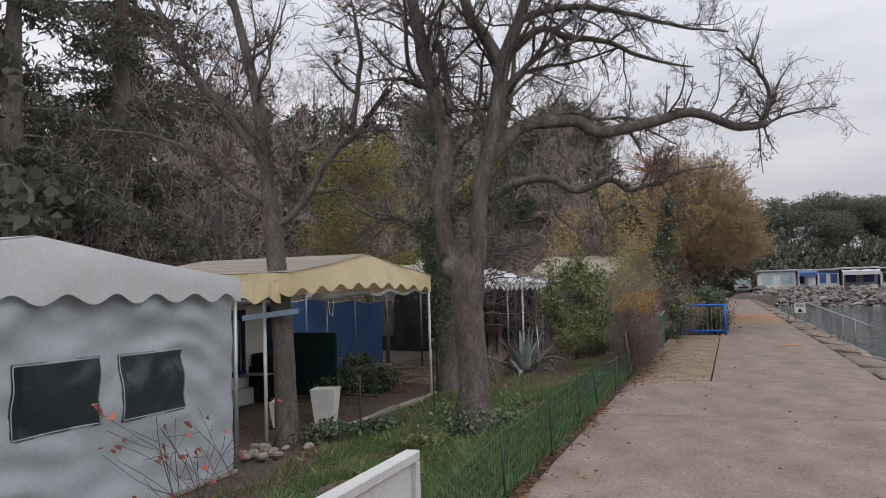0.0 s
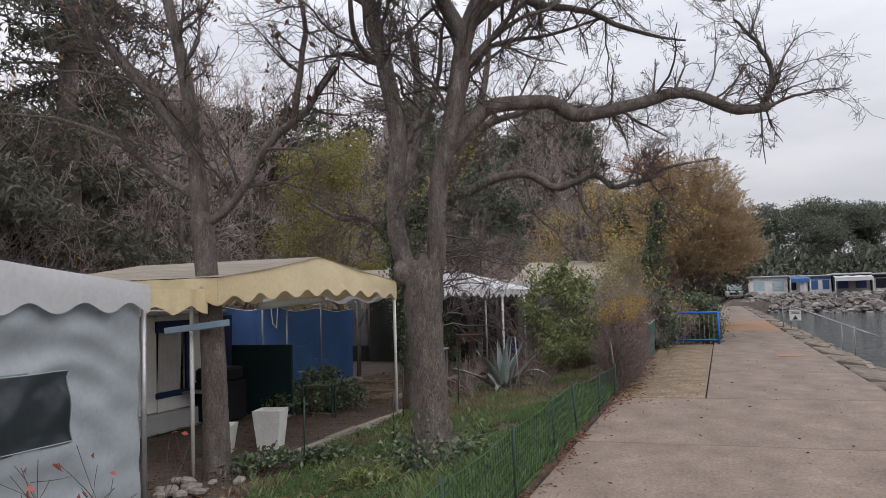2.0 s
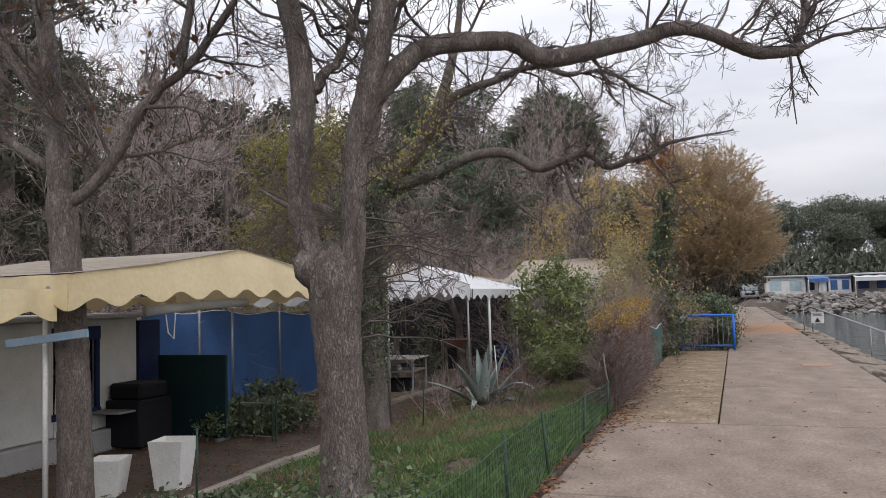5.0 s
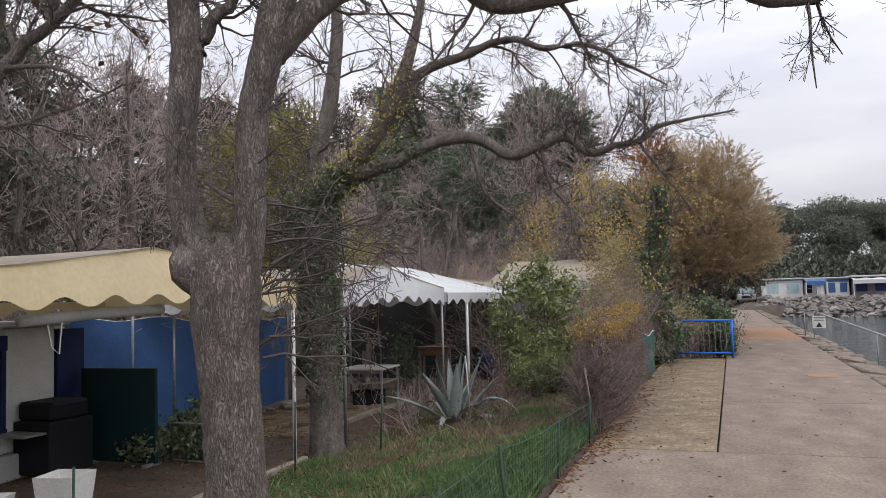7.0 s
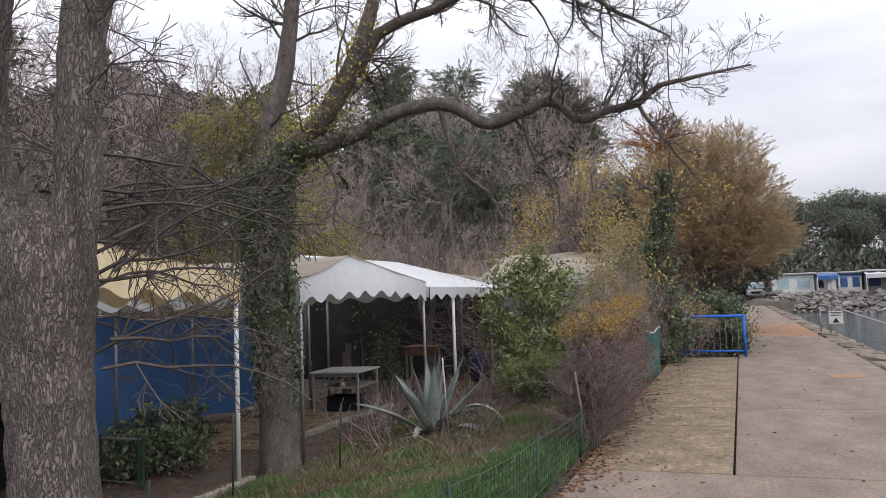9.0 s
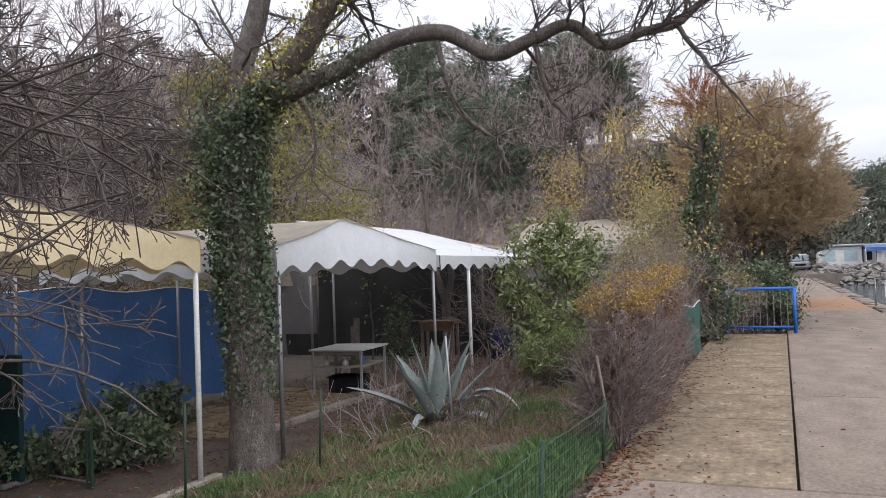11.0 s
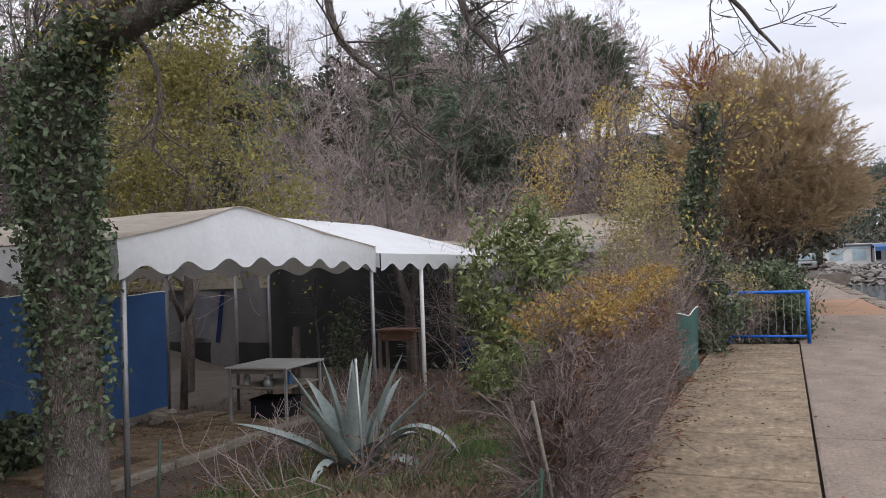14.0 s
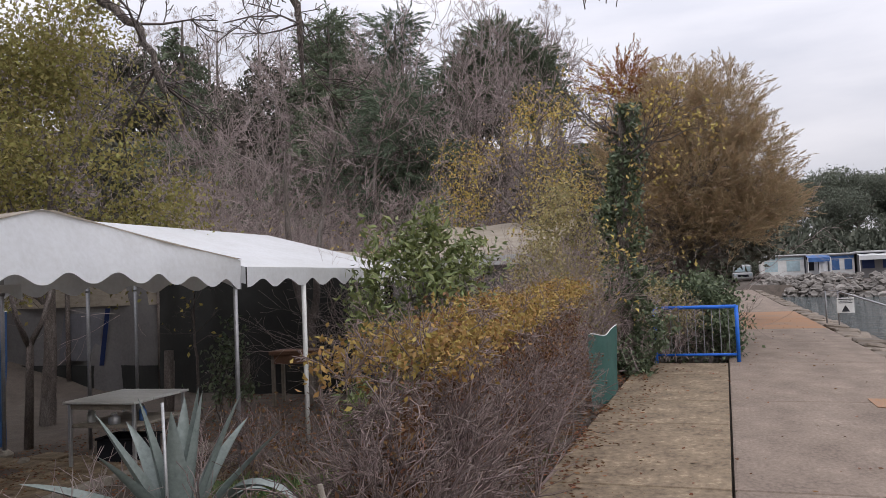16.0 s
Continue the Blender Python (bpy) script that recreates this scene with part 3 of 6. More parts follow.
flat_awning("far_awning", "faded pale awning roof behind bare shrubs", 27.5, 40.0, -5.4, -9.0, 2.05, 2.55, DIRTY_ROOF, [(-5.5, 28), (-5.5, 33), (-5.5, 39)])

link = thing("tan_side_cloth", "short tan scalloped cloth joining two awnings", "canopy cloth", pose(-5.86, 8.25, 0))
part("cloth", Mesh().sheet(lambda s, t: (0.02 * math.sin(s * 20), 1.2 * s, 1.66 + scallop(s * 1.2, 1.2) + (0.3 - scallop(s * 1.2, 1.2)) * t), 30, 3).mesh("cloth", TAN_CLOTH, True), link)


# ---- grey-white walled tent ----
def walled_tent():
    y0, y1, x0, x1 = 2.1, 8.14, -5.75, -9.2
    base = -0.4
    th = thing("walled_tent", "grey-white tarpaulin tent with clear vinyl windows", "tent", pose(0, 0, base))
    z_e, z_p = 2.0 - base, 2.36 - base
    w = y1 - y0
    wins = [(3.4, 4.5, 0.98, 1.62), (4.96, 5.93, 0.98, 1.62), (6.24, 7.2, 0.95, 1.6)]

    def wall(s, t):
        y, z = y0 + s * w, 0.02 + t * (z_e - 0.08)
        drape = noise.noise(Vector((y * 0.7, z * 0.6, 3)))
        fold = 0.03 * math.sin(4.0 * (z * 1.1 + (y - 5) * 0.45) + 2 * drape) + 0.03 * math.sin(9.0 * (z * 0.9 - (y - 6) * (0.5 + 0.4 * drape))) * max(0.0, noise.noise(Vector((y * 0.9, z * 0.9, 8))) + 0.25) + 0.022 * math.sin(15 * (z * 1.0 + (y - 5) * (0.25 + 0.3 * drape))) * (0.5 + 0.5 * math.sin(1.7 * y + z)) + 0.03 * noise.noise(Vector((y * 2.2, z * 4.5, 0)))
        return (x0 + fold * min(1.0, 4 * s * (1 - s) + 0.25), y, z)

    def hole(s, t):
        y, z = y0 + s * w, 0.02 + t * (z_e - 0.08)
        return any(a < y < b and c < z < d for a, b, c, d in wins)
    part("front_wall", Mesh().sheet(wall, 180, 110, hole).mesh("front_wall", TENT_WALL, True), th)
    for a, b, c, d in wins:
        def edge(y, z):
            return wall((y - y0) / w, (z - 0.02) / (z_e - 0.08))[0] + 0.012
        pane = part("window", Mesh().sheet(lambda s, t: (edge(a + (b - a) * s, c + (d - c) * t) - 0.01 + 0.02 * noise.noise(Vector((s * 3, t * 3, a))), a - 0.02 + (b - a + 0.04) * s, c - 0.02 + (d - c + 0.04) * t), 14, 10)
                    .mesh("window", CLEAR, True), th, "clear wrinkled vinyl window")
        hem = Mesh()
        for p, q in (((a, c), (b, c)), ((b, c), (b, d)), ((b, d), (a, d)), ((a, d), (a, c))):
            pts = [(edge(p[0] + (q[0] - p[0]) * k / 8, p[1] + (q[1] - p[1]) * k / 8), p[0] + (q[0] - p[0]) * k / 8, p[1] + (q[1] - p[1]) * k / 8) for k in range(9)]
            hem.tube(pts, 0.006, 5)
        part("window_hem", hem.mesh("window_hem", TENT_WALL, True), pane)
    fn, top = gable_front(y0, y1 + 0.03, 0.5, z_e, z_p, 0.2, x0 + 0.13, arch=0.03, lean=0.0)
    part("gable_cloth", Mesh().sheet(fn, 140, 4).mesh("gable_cloth", WHITE_CLOTH, True), th, "white scalloped gable cloth")
    part("roof_cloth", Mesh().sheet(lambda s, t: (x0 + 0.08 + (x1 - x0) * t, y0 + s * w, top(s) + 0.01), 24, 10).mesh("roof_cloth", WHITE_CLOTH, True), th)
    part("side_wall", Mesh().sheet(lambda s, t: (x0 + (x1 - x0) * s, y1 - 0.03 + 0.02 * math.sin(s * 25 + t * 3), 0.02 + t * (z_e - 0.05)), 40, 10).mesh("side_wall", TENT_WALL, True), th)
    part("side_wall", Mesh().sheet(lambda s, t: (x0 + (x1 - x0) * s, y0 + 0.02 * math.sin(s * 25 + t * 3), 0.02 + t * (z_e - 0.05)), 40, 10).mesh("side_wall", TENT_WALL, True), th)
    part("back_wall", Mesh().sheet(lambda s, t: (x1, y0 + w * s, 0.02 + t * (z_e - 0.05)), 30, 6).mesh("back_wall", TENT_WALL, True), th)
    for y in (y1 + 0.05, y0):
        part("post", Mesh().tube([(x0 + 0.02, y, 0), (x0 + 0.02, y, z_e)], 0.028, 8).mesh("post", ALU, True), th, "grey metal corner post")
    part("ground_rail", Mesh().tube([(x0 + 0.05, y0, 0.02), (x0 + 0.05, y1, 0.02)], 0.03, 6).mesh("ground_rail", WOOD), th, "dark wooden ground rail")
    inside = thing("camp_cupboard", "brown wooden cupboard standing inside the tent", "cupboard", pose(-7.6, 5.4, -0.4))
    part("body", Mesh().box((-0.3, -0.4, 0), (0.3, 0.4, 1.3), edge=0.01).mesh("body", WOOD), inside)
    part("door", Mesh().box((0.3, -0.38, 0.1), (0.32, 0.0, 1.25), edge=0.004).mesh("door", WOOD), inside)
    part("door", Mesh().box((0.3, 0.02, 0.1), (0.32, 0.38, 1.25), edge=0.004).mesh("door", WOOD), inside)


walled_tent()


# ---- cabin, tarps and furniture under the awnings ----
def cabin():
    th = thing("camping_cabin", "white camping cabin with blue trim and curtained window", "cabin", pose(-10.4, 11.9, -0.4))
    x, y0, y1 = 1.35, -2.6, 2.2
    body = Mesh()
    body.box((-1.3, y0, 0.35), (x, 0.55, 2.0), edge=0.02)
    body.box((-1.3, 1.35, 0.35), (x, y1, 2.0), edge=0.02)
    body.box((-1.3, 0.55, 0.35), (x, 1.35, 0.65))
    body.box((-1.3, 0.55, 1.75), (x, 1.35, 2.0))
    body.box((-1.3, 0.55, 0.65), (-1.2, 1.35, 1.75))
    part("body", body.mesh("body", WHITE_PAINT), th)
    part("skirt", Mesh().box((-1.28, y0, 0), (x + 0.12, y1 + 0.05, 0.34), edge=0.02).mesh("skirt", GREY_PAINT), th, "pale grey base skirt")
    part("roof", Mesh().box((-1.5, y0 - 0.1, 2.0), (x + 0.2, y1 + 0.1, 2.08), edge=0.02).mesh("roof", GREY_PAINT), th)
    win = part("window", Mesh().box((x - 0.09, 0.57, 0.67), (x - 0.08, 1.33, 1.73)).mesh("window", GLASS), th)
    fr = Mesh()
    for a, b in (((x - 0.02, 0.5, 0.58), (x + 0.03, 1.4, 0.68)), ((x - 0.02, 0.5, 1.7), (x + 0.03, 1.4, 1.9)), ((x - 0.02, 1.3, 0.68), (x + 0.03, 1.38, 1.7))):
        fr.box(a, b, edge=0.006)
    part("window_frame", fr.mesh("window_frame", NAVY), win, "navy blue window frame")
    part("curtain", Mesh().sheet(lambda s, t: (x - 0.03 + 0.012 * math.sin(s * 40), 0.58 + 0.6 * s + 0.05 * t, 0.68 + 1.05 * t), 40, 3).mesh("curtain", CURTAIN, True), win, "pale hanging curtain")
    part("corner_panel", Mesh().box((x - 0.3, y1 + 0.01, 0.3), (x + 0.04, y1 + 0.5, 1.95), edge=0.01).mesh("corner_panel", NAVY), th, "navy blue corner panel")


cabin()


def hanging_tarp(name, label, x0, y0, x1, y1, z_lo, z_hi, mat, wave=0.06, sag=0.08, dip=0.0):
    th = thing(name, label, "tarp", pose(x0, y0, z_lo))
    d = math.hypot(x1 - x0, y1 - y0)

    def fn(s, t):
        bend = wave * math.sin(s * d * 4.2 + 1.5 * t) * (0.4 + 0.6 * (1 - t)) + 0.5 * wave * noise.noise(Vector((s * d * 2, t * 3, 1)))
        top = z_hi - z_lo - sag * math.sin(math.pi * s * max(1, round(d / 2.4))) ** 2 - dip * s
        return ((x1 - x0) * s - (y1 - y0) / d * bend, (y1 - y0) * s + (x1 - x0) / d * bend, top * t + 0.06 * noise.noise(Vector((s * d * 1.4, 0, 4))) * (1 - t))
    part("sheet", Mesh().sheet(fn, int(20 + d * 12), 18).mesh("sheet", mat, True), th)
    rope = Mesh().tube([(fn(i / 20, 1)[0], fn(i / 20, 1)[1], fn(i / 20, 1)[2]) for i in range(21)], 0.008, 4)
    part("rope", rope.mesh("rope", WHITE_PAINT), th)
    return th


hanging_tarp("blue_tarp", "blue tarpaulin hung as a back wall under the awnings", -9.35, 14.6, -9.35, 20.8, -0.3, 1.72, BLUE_TARP, dip=0.2)
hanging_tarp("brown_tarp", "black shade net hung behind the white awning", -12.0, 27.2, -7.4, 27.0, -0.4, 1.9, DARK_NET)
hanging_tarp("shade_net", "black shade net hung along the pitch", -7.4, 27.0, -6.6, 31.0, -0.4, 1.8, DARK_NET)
hanging_tarp("green_net", "green shade net tied to a fence in the hedge", -1.75, 22.6, -1.62, 24.4, -0.05, 0.95, GREEN_NET, wave=0.03)

for px, py, top in ((-8.86, 16.4, 1.9), (-8.85, 15.4, 1.85), (-9.2, 18.6, 1.7)):
    pole = thing("tent_pole", "thin grey metal pole holding the tarp", "pole", pose(px, py, gz(px, py)))
    part("shaft", Mesh().tube([(0, 0, -0.05), (0.02, 0, top + 0.4)], 0.024, 8).mesh("shaft", STEEL, True), pole)

screen = thing("folding_screen", "dark green sheet-metal windbreak screen on the ground", "screen", pose(-8.2, 14.5, -0.4))
part("panel", Mesh().box((-0.75, -0.03, 0.04), (0.58, 0.03, 1.36), edge=0.01).mesh("panel", DARK_GREEN), screen)
part("foot", Mesh().box((-0.55, -0.2, 0), (-0.48, 0.2, 0.05), edge=0.008).mesh("foot", STEEL), screen)
part("foot", Mesh().box((0.48, -0.2, 0), (0.55, 0.2, 0.05), edge=0.008).mesh("foot", STEEL), screen)

stove = thing("camp_cooker", "black camp cooker with shelf beside the screen", "cooker", pose(-8.75, 13.85, -0.4))
part("body", Mesh().box((-0.3, -0.45, 0.05), (0.35, 0.3, 0.75), edge=0.02).mesh("body", BLACK), stove)
part("lid", Mesh().box((-0.28, -0.4, 0.75), (0.33, 0.25, 1.0), edge=0.04).mesh("lid", BLACK), stove)
part("shelf", Mesh().box((-0.3, -0.8, 0.6), (0.3, -0.45, 0.63), edge=0.005).mesh("shelf", STEEL), stove, "dull metal shelf")


def planter(x, y, turn, h, w):
    th = thing("planter", "white tapered square plastic planter on the ground", "planter", pose(x, y, gz(x, y), 0, 0, turn), "white planters")
    a, b, t = w * 0.36, w * 0.5, 0.02
    v = [(-a, -a, 0), (a, -a, 0), (a, a, 0), (-a, a, 0), (-b, -b, h), (b, -b, h), (b, b, h), (-b, b, h),
         (-b + t, -b + t, h), (b - t, -b + t, h), (b - t, b - t, h), (-b + t, b - t, h), (-a + t, -a + t, h * 0.8), (a - t, -a + t, h * 0.8), (a - t, a - t, h * 0.8), (-a + t, a - t, h * 0.8)]
    f = [(3, 2, 1, 0)] + [(i, (i + 1) % 4, 4 + (i + 1) % 4, 4 + i) for i in range(4)] + [(4 + i, 4 + (i + 1) % 4, 8 + (i + 1) % 4, 8 + i) for i in range(4)] + \
        [(8 + i, 8 + (i + 1) % 4, 12 + (i + 1) % 4, 12 + i) for i in range(4)]
    part("pot", mesh_of("pot", v, f, WHITE_PAINT), th)
    part("earth", Mesh().box((-a + t, -a + t, h * 0.7), (a - t, a - t, h * 0.8)).mesh("earth", SOIL), th, "dark earth")


planter(-6.35, 11.65, 12, 0.58, 0.42)
planter(-6.9, 11.2, 20, 0.42, 0.4)

table = thing("garden_table", "weathered white wooden table with lower shelf", "table", pose(-7.25, 20.7, -0.4, 0, 0, 4))
table.scale = (0.9, 0.9, 1.0)
for i in range(6):
    part("tabletop_board", Mesh().box((-0.56, -0.62 + i * 0.207, 0.79), (0.56, -0.425 + i * 0.207, 0.82), edge=0.005).mesh("tabletop_board", CURTAIN), table)
for x in (-0.5, 0.5):
    for y in (-0.55, 0.55):
        part("leg", Mesh().box((x - 0.022, y - 0.022, 0), (x + 0.022, y + 0.022, 0.79), edge=0.005).mesh("leg", ALU), table)
part("shelf", Mesh().box((-0.5, -0.55, 0.5), (0.5, 0.55, 0.53), edge=0.005).mesh("shelf", WOOD), table)
part("apron", Mesh().box((-0.5, -0.56, 0.72), (0.5, -0.53, 0.79), edge=0.004).mesh("apron", WOOD), table)

crate = thing("storage_crate", "dark plastic crate standing under the garden table", "crate", pose(-7.3, 20.75, -0.4, 0, 0, 8))
m = Mesh()
for a, b in (((-0.3, -0.22, 0), (0.3, 0.22, 0.02)), ((-0.3, -0.22, 0.02), (0.3, -0.2, 0.3)), ((-0.3, 0.2, 0.02), (0.3, 0.22, 0.3)), ((-0.3, -0.2, 0.02), (-0.28, 0.2, 0.3)), ((0.28, -0.2, 0.02), (0.3, 0.2, 0.3))):
    m.box(a, b)
part("body", m.mesh("body", BLACK), crate)
part("rim", Mesh().tube([(-0.31, -0.23, 0.3), (0.31, -0.23, 0.3), (0.31, 0.23, 0.3), (-0.31, 0.23, 0.3), (-0.31, -0.23, 0.3)], 0.014, 6).mesh("rim", BLACK, True), crate)
for dx, dy, rad, hh, mat, lab in ((-0.3, -0.3, 0.05, 0.16, CURTAIN, "pale plastic bottle on the table's lower shelf"), (0.12, -0.38, 0.07, 0.12, STEEL, "small metal pot on the table's lower shelf"), (0.3, -0.1, 0.045, 0.18, BLUE_TARP, "blue plastic bottle on the table's lower shelf")):
    jar = thing("shelf_bottle", lab, "bottle", pose(-7.25 + dx, 20.7 + dy, 0.13))
    part("body", Mesh().tube([(0, 0, 0), (0, 0, 0.01), (0, 0, hh * 0.7), (0, 0, hh * 0.85), (0, 0, hh)], [rad * 0.9, rad, rad, rad * 0.5, rad * 0.45], 12).mesh("body", mat, True), jar)
    part("cap", Mesh().tube([(0, 0, hh), (0, 0, hh + 0.02)], rad * 0.5, 10).mesh("cap", WHITE_PAINT, True), jar)

lamp_roll = thing("rolled_blind", "rolled cream fabric blind hung under the awning edge", "blind", pose(-5.95, 10.75, 1.72))
part("roll", Mesh().tube([(0, 0, 0), (0, 0.9, 0.045), (0, 1.85, 0.07)], 0.055, 10).mesh("roll", CURTAIN, True), lamp_roll)
part("cord", Mesh().tube([(0, 0.3, 0), (0.0, 0.35, -0.25), (0.02, 0.42, -0.32), (0.02, 0.45, -0.02)], 0.008, 5).mesh("cord", WHITE_PAINT, True), lamp_roll)

caravan = thing("caravan", "old grey caravan with dark window frames under the trees", "caravan", pose(-13.2, 28.6, -0.4))
part("body", Mesh().box((-2.2, -0.6, 0.4), (3.0, 1.4, 2.3), edge=0.08).mesh("body", CARAVAN_GREY), caravan)
part("window", Mesh().box((-1.6, -0.62, 1.3), (-0.4, -0.6, 1.95), edge=0.005).mesh("window", BLACK), caravan)
part("window", Mesh().box((1.2, -0.62, 1.3), (2.4, -0.6, 1.95), edge=0.005).mesh("window", BLACK), caravan)
part("skirt", Mesh().box((-2.1, -0.55, 0), (2.9, 1.3, 0.42)).mesh("skirt", BLACK), caravan, "dark lower skirt")

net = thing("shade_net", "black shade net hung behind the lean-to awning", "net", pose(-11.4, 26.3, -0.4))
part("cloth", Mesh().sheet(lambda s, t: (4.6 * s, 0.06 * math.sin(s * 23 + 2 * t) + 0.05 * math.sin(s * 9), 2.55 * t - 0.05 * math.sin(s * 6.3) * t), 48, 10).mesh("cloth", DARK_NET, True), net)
for k in (0.0, 2.3, 4.6):
    part("post", Mesh().tube([(k, 0.12, -0.1), (k, 0.12, 2.6)], 0.035, 7).mesh("post", BARK, True), net)
part("top_rope", Mesh().tube([(0, 0.1, 2.54), (2.3, 0.1, 2.5), (4.6, 0.1, 2.54)], 0.012, 6).mesh("top_rope", TWIG, True), net)

tarp = thing("grey_tarp", "dull grey tarpaulin wall hung between dark posts", "tarpaulin", pose(-16.15, 26.5, -0.4))
part("cloth", Mesh().sheet(lambda s, t: (4.7 * s, 0.04 * math.sin(s * 17 + 3 * t) + 0.05 * math.sin(s * 7 - t), 2.5 * t), 40, 8).mesh("cloth", CARAVAN_GREY, True), tarp)
for k in (0.0, 2.2, 4.7):
    part("post", Mesh().tube([(k, -0.1, -0.1), (k, -0.1, 2.55)], 0.05, 7).mesh("post", BARK, True), tarp)

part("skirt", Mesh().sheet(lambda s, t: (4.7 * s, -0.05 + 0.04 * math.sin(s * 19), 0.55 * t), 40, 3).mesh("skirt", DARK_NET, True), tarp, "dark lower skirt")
part("window", Mesh().sheet(lambda s, t: (1.9 + 1.1 * s + 0.18 * t, -0.075 + 0.02 * math.sin(s * 8), 0.65 + 1.05 * t), 8, 6).mesh("window", CURTAIN_GREY, True), tarp, "dull grey mesh window")
part("band", Mesh().sheet(lambda s, t: (3.05 + 0.13 * s + 0.2 * t, -0.085, 0.55 + 1.25 * t), 2, 6).mesh("band", NAVY, True), tarp, "slanting navy band")
part("top_strip", Mesh().sheet(lambda s, t: (4.7 * s, -0.07 + 0.02 * math.sin(s * 15), 1.85 + 0.6 * t), 30, 2).mesh("top_strip", DIRTY_ROOF, True), tarp, "pale upper strip")
sapling = Wood(33)
stem = sapling.limb([(-8.2, 23.3, -0.45, 0.028), (-8.17, 23.3, 0.5, 0.024), (-8.2, 23.28, 1.3, 0.018), (-8.15, 23.3, 2.1, 0.01)], 14)
hut = thing("tent_cabin", "low grey cabin with pale canvas roof behind shrubs", "cabin", pose(-6.3, 26.7, -0.4))
part("wall", Mesh().box((0.1, 0.1, 0), (3.1, 2.6, 2.55), edge=0.02).mesh("wall", CARAVAN_GREY), hut)
part("roof", Mesh().sheet(lambda s, t: (-0.15 + 3.5 * s, -0.15 + 3.0 * t, 2.56 + 0.75 * t + 0.025 * math.sin(s * 14) - 0.04 * math.sin(3.14 * t)), 28, 6).mesh("roof", DIRTY_ROOF, True), hut)
part("valance", Mesh().sheet(lambda s, t: (-0.15 + 3.5 * s, -0.16 + 0.01 * math.sin(s * 30), 2.36 + 0.2 * t + 0.025 * math.sin(s * 14) * t), 40, 2).mesh("valance", WHITE_CLOTH, True), hut)

w_post = Mesh()
w_post.tube([(0, 0, -0.1), (0.02, 0.02, 0.9), (0, 0.05, 1.5)], [0.065, 0.055, 0.05], 9)
w_post.tube([(0, 0.04, 1.4), (0.1, 0.18, 1.75), (0.16, 0.3, 2.2)], [0.045, 0.035, 0.03], 8)
w_post.tube([(0, 0.04, 1.4), (-0.05, -0.12, 1.8), (-0.08, -0.2, 2.25)], [0.045, 0.035, 0.03], 8)
fork_post = thing("forked_post", "rough forked tree trunk used as a roof post", "post", pose(-9.4, 21.15, -0.4))
part("trunk", w_post.mesh("trunk", BARK, True), fork_post)
for px, py, hh in ((-8.2, 22.6, 1.2), (-8.5, 23.0, 1.0), (-7.9, 24.2, 0.9)):
    log = thing("wooden_stump_post", "short dark weathered wooden post in the ground", "post", pose(px, py, -0.4))
    part("shaft", Mesh().tube([(0, 0, -0.1), (0.03, 0.02, hh)], 0.07, 8).mesh("shaft", BARK, True), log)
rest = thing("work_table", "small brown wooden work table under the lean-to awning", "table", pose(-7.4, 25.1, -0.4, 0, 0, 6))
part("tabletop", Mesh().box((-0.42, -0.25, 0.9), (0.42, 0.25, 0.97), edge=0.008).mesh("tabletop", RED_WOOD), rest)
part("apron", Mesh().box((-0.38, -0.23, 0.74), (0.38, -0.2, 0.9), edge=0.005).mesh("apron", RED_WOOD), rest)
for x in (-0.36, 0.36):
    for y in (-0.2, 0.2):
        part("leg", Mesh().box((x - 0.03, y - 0.03, 0), (x + 0.03, y + 0.03, 0.9), edge=0.005).mesh("leg", WOOD), rest)
dark_trunk = Wood(35)
dark_trunk.limb([(-7.55, 26.0, -0.5, 0.13), (-7.6, 26.0, 0.6, 0.11), (-7.62, 26.0, 1.0, 0.1), (-7.85, 26.0, 1.7, 0.08), (-8.0, 26.0, 2.6, 0.06), (-8.1, 26.1, 4.0, 0.03)], 20)
fork_limb = dark_trunk.limb([(-7.61, 26.0, 0.85, 0.08), (-7.45, 26.0, 1.5, 0.075), (-7.4, 26.0, 2.3, 0.06), (-7.2, 26.1, 3.6, 0.035), (-7.0, 26.2, 4.6, 0.015)], 18)
dark_trunk.along(fork_limb, 14, 1.1, 2, 0.6, 4, up=0.3)
# Navy drum added where only dark blue shade lies under the awning.
shade_barrel = thing("blue_drum", "navy drum added in place of dark blue shade under the awning", "drum", pose(-6.3, 26.2, -0.4))
part("body", Mesh().tube([(0, 0, 0), (0, 0, 0.06), (0, 0, 0.3), (0, 0, 0.34), (0, 0, 0.38), (0, 0, 0.66), (0, 0, 0.7)], [0.24, 0.27, 0.27, 0.285, 0.27, 0.27, 0.24], 20).mesh("body", NAVY, True), shade_barrel)

low_frame = thing("metal_stand", "low thin metal frame standing before the tarp", "frame", pose(-7.55, 14.75, -0.4, 0, 0, -8))
part("rail", Mesh().tube([(0, 0, 0.56), (0.75, 0, 0.58)], 0.014, 6).mesh("rail", STEEL), low_frame)
part("rail", Mesh().tube([(0, 0, 0.05), (0.75, 0, 0.05)], 0.012, 6).mesh("rail", STEEL), low_frame)
for x in (0, 0.68, 0.75):
    part("post", Mesh().tube([(x, 0, -0.05), (x, 0, 0.6)], 0.018, 6).mesh("post", GREEN_WIRE), low_frame)

